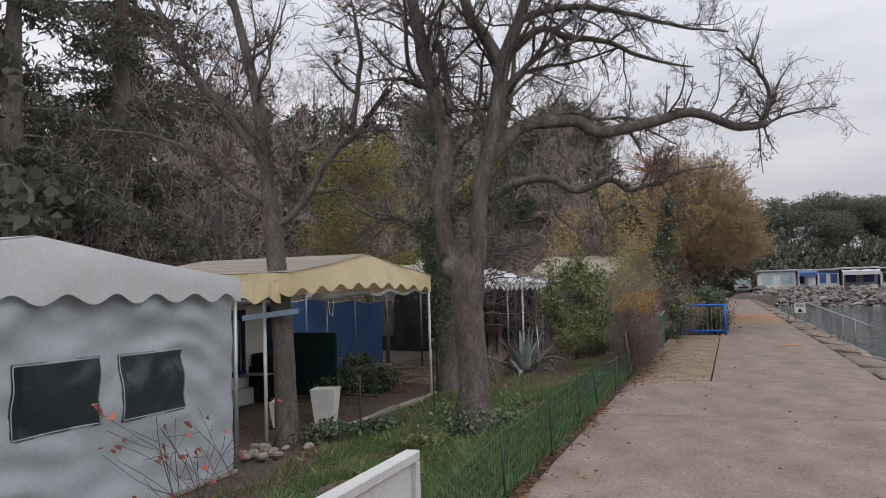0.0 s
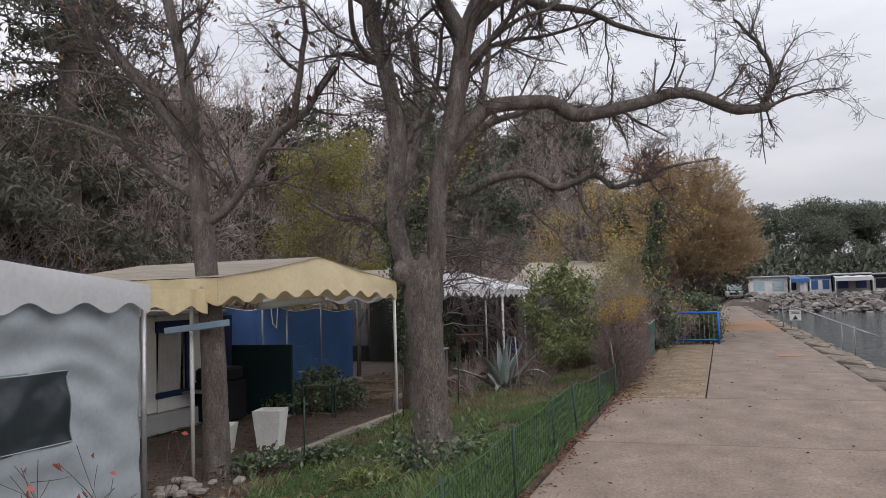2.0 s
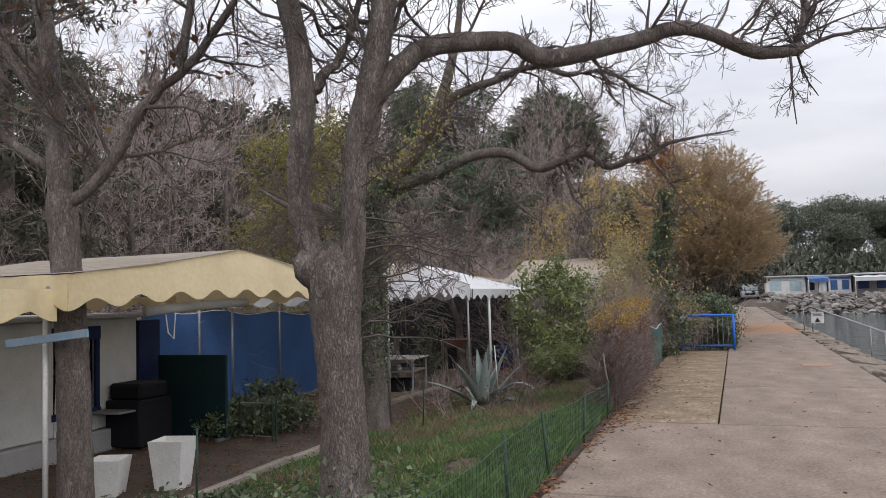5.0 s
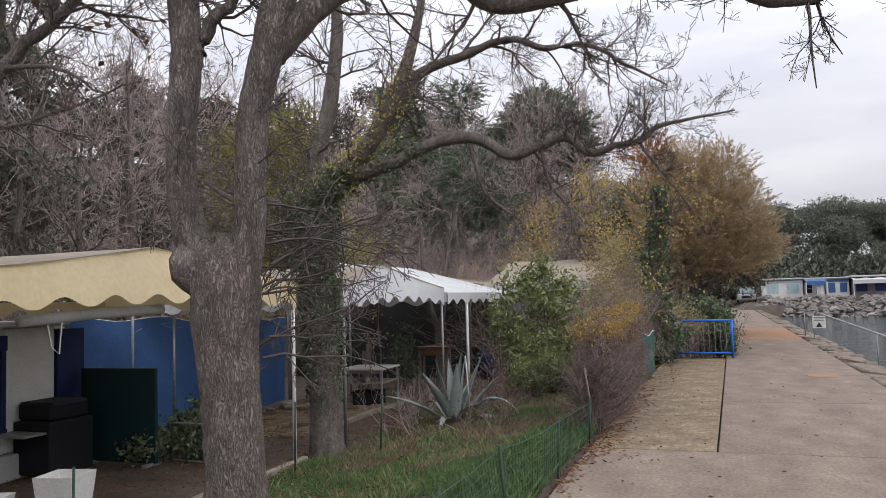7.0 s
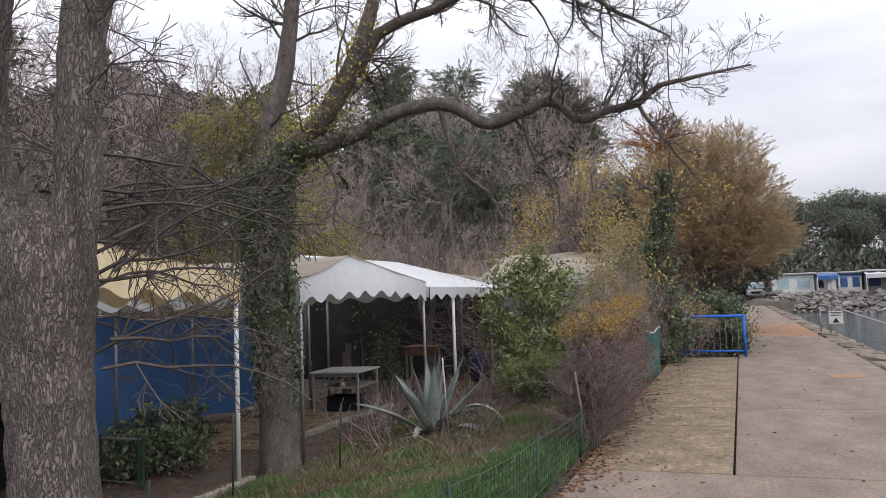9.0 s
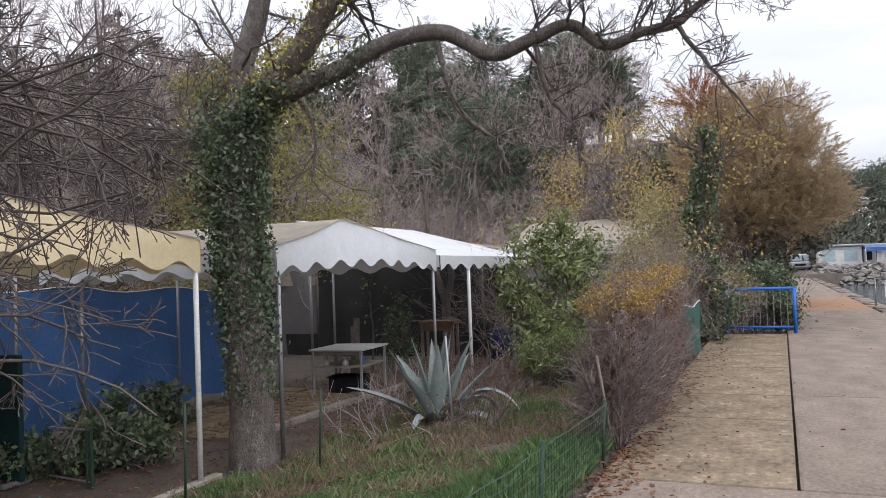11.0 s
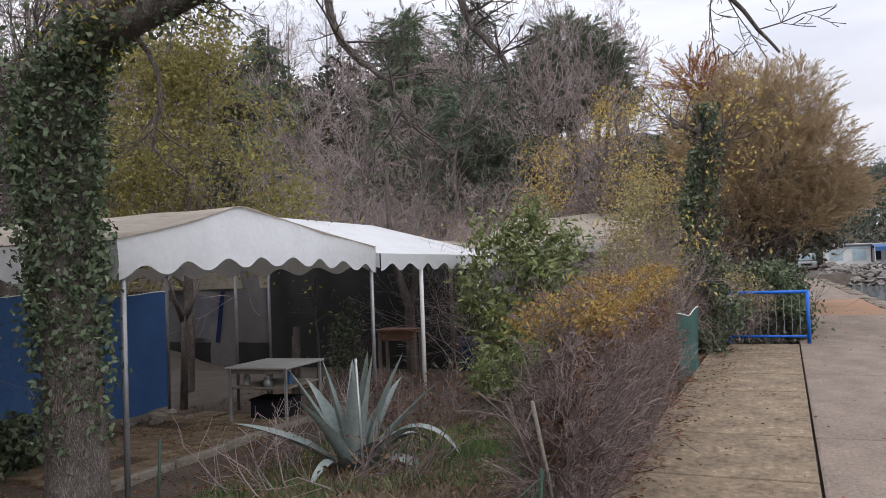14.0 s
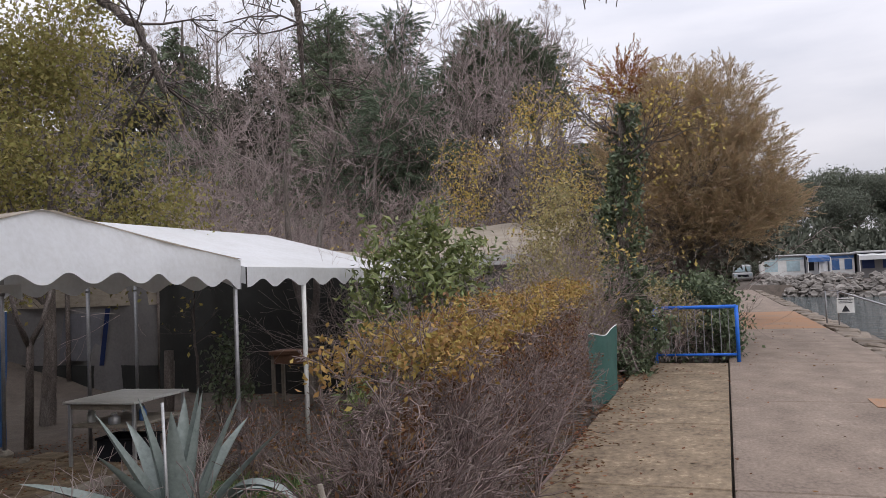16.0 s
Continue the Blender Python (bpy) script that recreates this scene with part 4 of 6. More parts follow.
# ---- kerbs of the pitches ----
for name, x, a, b in (("kerb", -5.72, 10.2, 15.3), ("kerb", -6.68, 17.0, 21.6)):
    k = structure(name, None, "low pale concrete kerb edging a pitch", "kerb")
    n = int((b - a) / 0.9)
    me = Mesh().box((-0.05, 0.005, -0.1), (0.05, (b - a) / n - 0.005, 0.07), edge=0.012).mesh("kerb_stone", STONE)
    for i in range(n):
        part("kerb_stone", me, k, "", pose(x + 0.02 * math.sin(i * 2.1), a + i * (b - a) / n, gz(x, a) + 0.01 * math.sin(i), 0, 0, 2 * math.sin(i * 3.3)))

# ---- white board by the promenade ----
board = thing("white_board", "white painted board with raised frame beside the promenade, greyed for shade", "board", pose(-1.42, 1.5, -0.05))
part("sheet", Mesh().box((-0.02, 0, 0.12), (0.0, 1.97, 1.03), edge=0.003).mesh("sheet", BOARD_PAINT), board)
fr = Mesh()
for a, b in (((-0.045, 0, 1.0), (0.03, 1.97, 1.05)), ((-0.045, 1.92, 0), (0.03, 1.97, 1.0)), ((-0.045, 0, 0), (0.03, 0.05, 1.0)), ((-0.045, 0.05, 0.1), (0.03, 1.92, 0.15))):
    fr.box(a, b, edge=0.006)
part("frame", fr.mesh("frame", BOARD_PAINT), board)

# ---- blue railing across the promenade ----
rail = thing("blue_railing", "bright blue tubular steel railing with thin bars", "railing", pose(-1.35, 27.97, 0, 0, 0, 3))
part("top_rail", Mesh().tube([(0, 0, 1.02), (1.46, 0, 1.02)], 0.034, 10).mesh("top_rail", BLUE_PAINT, True), rail)
part("bottom_rail", Mesh().tube([(0, 0, 0.14), (1.46, 0, 0.14)], 0.024, 8).mesh("bottom_rail", BLUE_PAINT, True), rail)
for x in (0.0, 1.46):
    part("post", Mesh().tube([(x, 0, -0.05), (x, 0, 1.04)], 0.036, 10).mesh("post", BLUE_PAINT, True), rail)
bar = Mesh().tube([(0, 0, 0.14), (0, 0, 1.0)], 0.008, 5).mesh("bar", STEEL)
for i in range(1, 10):
    part("bar", bar, rail, "thin grey bar" if i == 1 else "", pose(i * 1.46 / 10, 0, 0))

# ---- handrail and sign at the bathing steps ----
hand = thing("handrail", "galvanised tubular handrail sloping down to the water", "railing", pose(2.85, 38.5, -0.12))
part("post", Mesh().tube([(0, 0, 0), (0, 0, 1.1)], 0.022, 8).mesh("post", STEEL, True), hand)
part("post", Mesh().tube([(0.25, -0.6, 0), (0.25, -0.6, 1.1)], 0.022, 8).mesh("post", STEEL, True), hand)
part("rail", Mesh().tube([(0, 0, 1.1), (0.25, -0.6, 1.08), (1.7, -9.5, 0.35)], 0.019, 8).mesh("rail", STEEL, True), hand)
part("rail", Mesh().tube([(0.25, 0, 1.02), (0.5, -0.6, 1.0), (2.0, -9.5, 0.25)], 0.019, 8).mesh("rail", STEEL, True), hand)
part("post", Mesh().tube([(1.3, -7.0, -0.7), (1.3, -7.0, 0.55)], 0.02, 8).mesh("post", STEEL, True), hand)
part("post", Mesh().tube([(1.6, -7.6, -0.7), (1.6, -7.6, 0.5)], 0.02, 8).mesh("post", STEEL, True), hand)
sign = thing("warning_sign", "white warning sign with a black triangle on the handrail", "sign", pose(3.05, 37.85, 0.32))
sign.scale = (0.74, 1, 0.72)
part("plate", Mesh().box((0.0, -0.02, 0), (0.62, 0.0, 0.62), edge=0.01).mesh("plate", WHITE_PAINT), sign)
for i, (a, b) in enumerate(((0.05, 0.6), (0.12, 0.52), (0.08, 0.55))):
    part("text_bar", Mesh().box((a, -0.024, 0.54 - i * 0.07), (b, -0.02, 0.57 - i * 0.07)).mesh("text_bar", INK), sign)
part("triangle", mesh_of("triangle", [(0.16, -0.025, 0.06), (0.46, -0.025, 0.06), (0.31, -0.025, 0.32)], [(0, 1, 2)], INK), sign)


# ---- trees of the garden ----
def tree(name, label, x, y, wood, bark=BARK, twig=TWIG, leaves=()):
    th = thing(name, label, "tree", pose(0, 0, 0))
    th.matrix_basis = pose(x, y, gz(x, y))
    off = np.array((x, y, gz(x, y)))
    for lines in (wood.thick, wood.thin):
        for line in lines:
            line[:, :3] -= off
    made = wood.meshes(bark, twig)
    part("trunk", made[0], th)
    if len(made) > 1:
        tagged(part("twig_spray", made[1], th, "fine bare twigs"), kind="stuff")
    for lname, pts, size, mat, seed, lab, *slim in leaves:
        tagged(part(lname, leaf_mesh(lname, np.array(pts) - off, size, mat, seed, *slim), th, lab), kind="stuff" if lname in ("seed_pod", "yellow_leaf") else "")
    return th


# broad two-stemmed tree by the fence
w = Wood(11)
trunk = w.limb([(-3.15, 9.99, -0.12, 0.31), (-3.17, 9.98, 0.1, 0.23), (-3.18, 9.98, 0.8, 0.195), (-3.22, 9.97, 1.4, 0.2), (-3.23, 9.97, 1.9, 0.235), (-3.23, 9.97, 2.15, 0.19), (-3.23, 9.97, 2.3, 0.03)], 30)
w.limb([(-3.3, 9.9, 1.85, 0.06), (-3.4, 9.84, 2.0, 0.11), (-3.44, 9.8, 2.12, 0.1), (-3.45, 9.79, 2.22, 0.02)], 8)
left = w.limb([(-3.29, 9.97, 1.75, 0.13), (-3.45, 9.91, 2.25, 0.115), (-3.52, 9.88, 2.7, 0.1), (-3.5, 9.88, 3.15, 0.102), (-3.46, 9.88, 3.6, 0.105), (-3.53, 9.86, 4.2, 0.1), (-3.68, 9.85, 4.9, 0.095), (-3.85, 9.8, 5.8, 0.075), (-4.05, 9.8, 7.2, 0.045)])
right = w.limb([(-3.18, 9.98, 1.75, 0.135), (-3.07, 10.0, 2.25, 0.112), (-3.04, 10.0, 2.8, 0.104), (-3.0, 10.0, 3.15, 0.106), (-2.89, 10.03, 3.62, 0.112), (-2.79, 10.06, 4.1, 0.112), (-2.66, 10.1, 4.85, 0.1), (-2.43, 10.2, 5.5, 0.08), (-2.02, 10.38, 6.6, 0.055)])
strut = w.limb([(-3.41, 9.9, 3.45, 0.06), (-3.3, 9.93, 3.75, 0.05), (-3.12, 9.98, 3.95, 0.04), (-3.0, 10.1, 4.5, 0.03), (-2.96, 10.25, 5.3, 0.015)])
fork = w.limb([(-2.67, 10.14, 4.82, 0.1), (-2.91, 10.07, 5.3, 0.085), (-3.12, 10, 5.69, 0.075), (-3.33, 10.2, 6.8, 0.04)])
long = w.limb([(-2.9, 10.05, 3.5, 0.1), (-2.66, 10.18, 3.82, 0.098), (-2.42, 10.42, 4.06, 0.092), (-1.82, 10.78, 4.12, 0.086), (-1.46, 10.9, 3.95, 0.084), (-0.73, 11.2, 4.1, 0.074),
               (-0.24, 11.42, 4.22, 0.066), (0.37, 11.9, 4.05, 0.062), (0.77, 12.12, 4.1, 0.058)], 44)
hook = w.limb([(0.7, 12.15, 4.06, 0.045), (0.83, 12.24, 4.53, 0.035), (0.69, 12.14, 4.91, 0.028), (0.39, 11.94, 5.23, 0.018)], 14)
spur = w.limb([(0.75, 12.2, 4.1, 0.025), (1.31, 12.55, 4.33, 0.016), (1.81, 12.88, 4.39, 0.006)], 10)
high = w.limb([(-2.67, 10.2, 5, 0.07), (-2.24, 10.59, 5.44, 0.055), (-1.88, 10.774, 5.35, 0.05), (-1.337, 10.994, 5.26, 0.04), (-0.869, 11.198, 5.04, 0.03), (-0.2, 11.5, 4.9, 0.012)], 24)
crown = w.limb([(-2.43, 10.25, 5.5, 0.06), (-1.934, 10.744, 5.78, 0.05), (-1.163, 11.072, 5.7, 0.04), (-0.38, 11.44, 5.5, 0.025), (0.3, 11.84, 5.45, 0.01)], 22)
w.along(high, 16, 1.0, 3, 0.15, 4, up=-0.1, droop=0.15)
w.along(crown, 16, 1.0, 3, 0.15, 4, up=-0.1, droop=0.15)
w.along(hook, 20, 0.9, 2, 0.1, 5, up=0.6)
w.along(spur, 14, 0.7, 2, 0.1, 4, up=0.3)
for i in range(20):
    q = w.r.uniform(-1, 1, 3)
    w.sprout((-3.18 + q[0] * 0.2, 10.15, 2.0 + q[1] * 0.6), (0.35 + q[0] * 0.5, 1.0, 0.35 + q[2] * 0.5), 1.1, 0.012, 3, 0.2, 0.02, 4, 0.22)
w.along(long, 20, 0.9, 3, 0.3, 4, up=0.9, thick=0.3)
w.along(long, 10, 0.35, 1, 0.5, 4, up=-0.5, thick=0.15)
w.along(strut, 10, 0.9, 3, 0.3, 4, up=0.3)
w.along(left, 18, 1.7, 3, 0.58, 5, up=0.4)
w.along(right, 18, 1.8, 3, 0.58, 5, up=0.3)
w.along(fork, 12, 1.5, 3, 0.3, 5, up=0.2)
w.along(left, 16, 0.7, 2, 0.1, 5, up=-0.4, thick=0.07, droop=0.2)
w.along(right, 20, 0.7, 2, 0.1, 5, up=-0.4, thick=0.07, droop=0.2)
for d in ((1.0, 0.5, 0.55), (0.9, 0.2, 0.35), (0.7, 1.0, 0.5), (-0.9, 0.4, 0.6), (-0.6, -0.6, 0.5)):
    s = right if d[0] > 0 else left
    w.sprout(s[24, :3], d, 2.4, 0.04, 3, 0.16, 0.03, 5)
ivy_pts = [(-3.15 + r[0] * 0.55, 9.95 + r[1] * 0.55, -0.14 + abs(r[2]) * 0.3) for r in seeded(5).normal(0, 0.6, (1500, 3))]
tree("bare_tree", "bare two-stemmed tree with grey bark and ivy foot", -3.15, 9.99, w, leaves=[("ivy", ivy_pts, 0.07, IVY, 6, "dark ivy round the foot")])

# slim tree between the tents
w = Wood(21)
w.limb([(-6.0, 9.85, -0.5, 0.21), (-6.02, 9.85, -0.2, 0.17), (-6.05, 9.85, 1.12, 0.15), (-6.15, 9.84, 2.39, 0.14), (-6.2, 9.84, 2.85, 0.13), (-6.2, 9.84, 3.05, 0.02)], 22)
a = w.limb([(-6.2, 9.84, 2.75, 0.12), (-6.27, 9.84, 3.59, 0.1), (-6.41, 9.82, 4.72, 0.085), (-6.62, 9.8, 5.61, 0.07), (-6.85, 9.78, 6.6, 0.05), (-7.0, 9.8, 7.8, 0.03)])
b = w.limb([(-6.18, 9.84, 2.8, 0.075), (-5.79, 9.95, 3.06, 0.06), (-5.36, 10.1, 3.81, 0.052), (-4.94, 10.25, 4.19, 0.045), (-4.52, 10.4, 4.81, 0.035)])
c = w.limb([(-6.22, 9.84, 3.1, 0.055), (-6.94, 9.7, 3.62, 0.042), (-7.36, 9.62, 3.98, 0.034), (-8.2, 9.4, 4.3, 0.02), (-9.0, 9.2, 4.4, 0.012)])
e = w.limb([(-6.3, 9.84, 3.7, 0.07), (-6.9, 9.6, 4.6, 0.055), (-7.4, 9.4, 5.3, 0.045), (-7.8, 9.3, 6.2, 0.03)])
g = w.limb([(-6.3, 9.84, 4.05, 0.07), (-6.93, 9.75, 4.66, 0.06), (-7.51, 9.58, 5.3, 0.05), (-7.76, 9.5, 5.84, 0.04), (-8.1, 9.4, 6.6, 0.02)])
h = w.limb([(-5.06, 10.25, 4.15, 0.05), (-4.92, 10.3, 5.35, 0.035), (-5.06, 10.31, 6.23, 0.02)])
for l, n, s in ((a, 22, 1.4), (b, 18, 1.2), (c, 12, 1.0), (e, 16, 1.2), (g, 18, 1.2), (h, 16, 1.0)):
    w.along(l, n, s, 3, 0.2, 4, up=0.2)
pods = [t + np.array((0, 0, -0.06)) for t in w.tips[::24]]
tree("bare_tree", "slim bare tree with forked grey trunk and seed pods", -6.0, 9.85, w, leaves=[("seed_pod", pods, 0.09, DRY_LEAF, 7, "hanging dry seed pods")])

tree("bare_tree", "dark forked tree growing up through the lean-to", -7.55, 26.0, dark_trunk)

# sapling under the white awning
sapling.along(stem, 16, 0.6, 2, 0.45, 3, up=0.3, thick=0.5)
tips = np.array(sapling.tips)[::7] - np.array((-8.2, 23.3, gz(-8.2, 23.3)))
young = tree("sapling", "thin bare sapling with a few leaves under the awning", -8.2, 23.3, sapling)
for k, tip in enumerate(tips):
    part("leaf", leaf_mesh("leaf", [tip], 0.08, LIME, 34 + k), young, "yellowing leaf")
for x, y, k in ((-8.95, 20.1, 0.26), (-8.7, 19.8, 0.2), (-9.1, 20.5, 0.22), (-8.5, 20.25, 0.16), (-8.95, 19.5, 0.18)):
    stone = Mesh().box((-0.5, -0.5, -0.3), (0.5, 0.5, 0.4), edge=0.22).mesh("tarp_stone", STONE)
    thing("tarp_stone", "pale rough stone weighing down the blue tarp", "stone", Matrix.LocRotScale((x, y, gz(x, y) + k * 0.25), Euler((0, 0.2, x * 9)), (k, k * 0.8, k * 0.7)), "tarp stones", stone)

# ivy-clad tree between the awnings
w = Wood(31)
t3 = w.limb([(-5.59, 15.7, -0.48, 0.3), (-5.59, 15.7, -0.2, 0.25), (-5.64, 15.7, 1.15, 0.22), (-5.71, 15.7, 2.45, 0.23), (-5.64, 15.7, 3.3, 0.22), (-5.3, 15.7, 3.65, 0.17)], 30)
up = w.limb([(-5.5, 15.7, 3.5, 0.15), (-5.2, 15.7, 3.75, 0.14), (-4.85, 15.7, 4.04, 0.13), (-4.51, 15.7, 4.5, 0.12), (-4.28, 15.7, 4.95, 0.1), (-4.0, 15.8, 6.0, 0.06), (-3.9, 15.9, 7.2, 0.03)])
arm = w.limb([(-5.3, 15.7, 3.62, 0.13), (-4.49, 15.74, 3.79, 0.1), (-3.8, 15.76, 4.03, 0.085), (-3.21, 15.79, 4.04, 0.08), (-2.73, 15.81, 3.76, 0.07), (-2.31, 15.82, 3.85, 0.062), (-1.96, 15.83, 3.93, 0.055),
              (-1.64, 15.85, 3.7, 0.05), (-1.31, 15.86, 3.77, 0.045), (-1.02, 15.87, 3.8, 0.04), (-0.78, 15.88, 3.96, 0.03), (-0.38, 15.9, 4.03, 0.022), (0.19, 15.92, 4.09, 0.01)], 52)
low = w.limb([(-2.3, 15.82, 3.8, 0.03), (-2.19, 15.83, 3.29, 0.025), (-1.95, 15.84, 2.98, 0.018), (-1.92, 15.84, 2.59, 0.008)], 14)
drop = w.limb([(-1.02, 15.87, 3.8, 0.025), (-0.72, 15.88, 3.34, 0.018), (-0.35, 15.9, 2.82, 0.008)], 12)
off = w.limb([(-5.7, 15.7, 2.6, 0.12), (-6.1, 15.9, 3.0, 0.1), (-6.6, 16.0, 3.4, 0.07), (-7.4, 16.2, 3.5, 0.05), (-8.2, 16.4, 3.9, 0.03)])
rear = w.limb([(-5.68, 15.72, 3.0, 0.15), (-5.85, 16.0, 4.0, 0.13), (-5.7, 16.2, 4.9, 0.12), (-5.6, 16.3, 6.2, 0.09), (-5.8, 16.4, 7.5, 0.05)])
over = w.limb([(-4.4, 15.72, 4.55, 0.09), (-4.03, 15.76, 5.05, 0.075), (-3.27, 15.78, 5.26, 0.06), (-2.69, 15.81, 5.39, 0.05), (-2.22, 15.82, 5.21, 0.045), (-1.61, 15.85, 5.17, 0.035), (-1.18, 15.86, 4.88, 0.025), (-0.62, 15.88, 4.51, 0.01)], 32)
hang = w.limb([(-3.3, 15.78, 4.0, 0.035), (-3.1, 15.75, 3.3, 0.028), (-2.8, 15.7, 3.0, 0.022), (-2.66, 15.7, 2.85, 0.018), (-2.56, 15.7, 2.6, 0.015)], 16)
w.along(over, 30, 1.1, 3, 0.2, 4, up=0.3)
w.along(hang, 9, 0.5, 2, 0.3, 4, up=0.1)
for l, n, s in ((up, 16, 1.5), (rear, 18, 1.5), (off, 14, 1.2)):
    w.along(l, n, s, 3, 0.2, 4, up=0.2)
w.along(arm, 22, 0.9, 3, 0.4, 4, up=0.6, thick=0.4)
w.along(arm, 16, 0.6, 2, 0.55, 4, up=-0.3, thick=0.3)
w.along(low, 12, 0.5, 2, 0.2, 4)
w.along(drop, 12, 0.5, 2, 0.2, 4)
w.along(off, 12, 1.3, 3, 0.1, 5, up=-0.6, droop=0.25, thick=0.3)
r = seeded(8)
ivy_pts = []
for i in range(9000):
    z = 0.35 + 3.4 * r.uniform() ** 0.8
    k = min(int(np.searchsorted(t3[:, 2], z)), len(t3) - 1)
    ang, rad = r.uniform(0, 6.28), t3[k, 3] + abs(r.normal(0.03, 0.07)) * (1.0 if z > 0.8 else 0.5)
    if z < 1.2 and r.uniform() > 0.45:
        continue
    ivy_pts.append((t3[k, 0] + math.cos(ang) * rad, t3[k, 1] + math.sin(ang) * rad, z))
ivy_pts += [tuple(off[min(int(s * 26), len(off) - 1), :3] + q * np.array((1, 1, 1.5))) for s, q in zip(r.uniform(0, 0.3, 1100), r.normal(0, 0.12, (1100, 3)))]
ivy_pts += [(-5.9 + q[0] * 0.16, 15.62 + q[1] * 0.16, 2.9 + q[2] * 0.42) for q in r.normal(0, 1, (1500, 3))]
ivy_pts += [tuple(arm[min(int(k * 8), 7), :3] + q) for k, q in zip(r.uniform(0, 1, 900), r.normal(0, 0.1, (900, 3)))]
gold_pts = [up[min(int(s * 20), 19), :3] + q for s, q in zip(r.uniform(0, 1, 1500), r.normal(0, 0.13, (1500, 3)))]
gold_pts += [off[min(int(s * 12), 11), :3] + q for s, q in zip(r.uniform(0, 0.6, 250), r.normal(0, 0.12, (250, 3)))]
tree("ivy_clad_tree", "tree with trunk wrapped in dark ivy and long bare limb", -5.59, 15.7, w,
     leaves=[("ivy", ivy_pts, 0.062, IVY, 9, "dark green ivy on the trunk"), ("yellow_leaf", gold_pts, 0.052, LIME, 10, "yellowing ivy leaves")])


# ---- woods behind, hedges and bushes ----
def conifer(x, y, h, spread, seed, mat=CEDAR, label="dark cedar with drooping layered foliage", low=0.1):
    r = seeded(seed)
    w = Wood(seed)
    z0 = gz(x, y)
    w.limb([(x, y, z0 - 0.3, h * 0.028), (x, y, z0 + h * 0.5, h * 0.018), (x + 0.2, y, z0 + h, 0.03)], 16)
    pts = []
    n = int(h * 4.6)
    for i in range(n):
        s = low + (1 - low) * i / n
        a = r.uniform(0, 6.28)
        L = spread * (1 - s) ** 0.75 * r.uniform(0.6, 1.1) + 0.3
        p0 = np.array((x, y, z0 + h * s))
        d = np.array((math.cos(a), math.sin(a), 0.12))
        line = [tuple(p0 + d * L * k / 5 - np.array((0, 0, 0.35 * L * (k / 5) ** 2))) + (0.045 * (1 - k / 6),) for k in range(6)]
        w.limb(line, 8)
        m = int(120 * L)
        k = r.uniform(0.15, 1.05, m)
        side = r.normal(0, 0.16, (m, 3)) * L ** 0.5 * np.array((1, 1, 0.35))
        pts.append(p0 + d * L * k[:, None] - np.array((0, 0, 1.0)) * (0.35 * L * k ** 2)[:, None] + side - np.array((0, 0, 0.12)))
    return tree("cedar_tree", label, x, y, w, leaves=[("foliage", np.concatenate(pts), 0.25, mat, seed + 1, "dark needle foliage", 0.22)])


conifer(-15.5, 17.0, 14, 5.0, 41)
conifer(-17.5, 11.5, 13, 5.0, 43)
conifer(-19.5, 22.0, 13, 4.5, 44)
conifer(-14.5, 12.6, 12, 4.2, 48)
conifer(-23.0, 31.0, 10.5, 2.8, 45, label="narrow dark conifer standing on the slope")
conifer(-12.5, 36.5, 9.0, 3.4, 49, mat=PINE, label="dark green conifer on the wooded slope")
conifer(-19.0, 37.0, 9.5, 3.6, 50, mat=PINE, label="dark green conifer on the wooded slope")
conifer(-16.0, 44.0, 9.5, 4.0, 47, mat=PINE, label="dark green conifer on the wooded slope")


def leafy_tree(name, label, x, y, blobs, n, size, mat, seed, trunk_h, trunk_r=0.1, bare=6, lname="foliage", slim=0.55):
    """A trunk with spreading branches that carry leaf clumps; blobs are relative to the tree's foot."""
    z0 = gz(x, y)
    w = Wood(seed)
    w.limb([(x, y, z0 - 0.2, trunk_r * 1.3), (x + 0.1, y, z0 + trunk_h * 0.5, trunk_r), (x, y + 0.1, z0 + trunk_h, trunk_r * 0.8)], 10)
    for b in blobs:
        c = np.array(b[:3]) + (x, y, z0)
        mid = (np.array((x, y, z0 + trunk_h)) + c) / 2 + w.r.normal(0, 0.2, 3)
        line = w.limb([(x, y, z0 + trunk_h * 0.8, trunk_r * 0.6), (*mid, trunk_r * 0.4), (*c, trunk_r * 0.2)], 9)
        w.along(line, bare, max(b[3], b[5]) * 0.9, 1, 0.3, 5, up=0.3)
    pts = cloud_points(seed, clumps(seed, [(b[0] + x, b[1] + y, b[2] + z0, *b[3:]) for b in blobs]), n, 0.16)
    return tree(name, label, x, y, w, leaves=[(lname, pts, size, mat, seed + 1, "", slim)])


leafy_tree("autumn_tree", "yellow-green autumn tree rising behind the awnings", -10.8, 22.8,
           [(0, 0, 5.0, 2.0, 2.0, 1.8), (1.2, 0.6, 3.6, 1.5, 1.5, 1.3), (-1.4, 0.2, 3.6, 1.6, 1.6, 1.4), (0.0, 0.8, 6.6, 1.4, 1.4, 1.3), (-0.6, -0.8, 2.8, 1.4, 1.4, 1.0), (-1.2, 0.2, 6.0, 1.2, 1.2, 1.1)], 23000, 0.085, YELLOW_GREEN, 51, 2.5)
leafy_tree("autumn_tree", "sparse yellow-leaved tree among bare shrubs", -3.6, 29.5,
           [(0, 0, 4.4, 1.2, 1.2, 1.3), (-1.6, 0.3, 4.2, 1.1, 1.2, 1.0), (1.1, 0.3, 3.7, 0.9, 1.0, 0.9), (-0.2, 0.2, 5.6, 0.6, 0.8, 0.7), (-2.3, 1, 3.2, 1.0, 1.0, 0.9)], 4600, 0.068, YELLOW, 53, 2.4, bare=22)
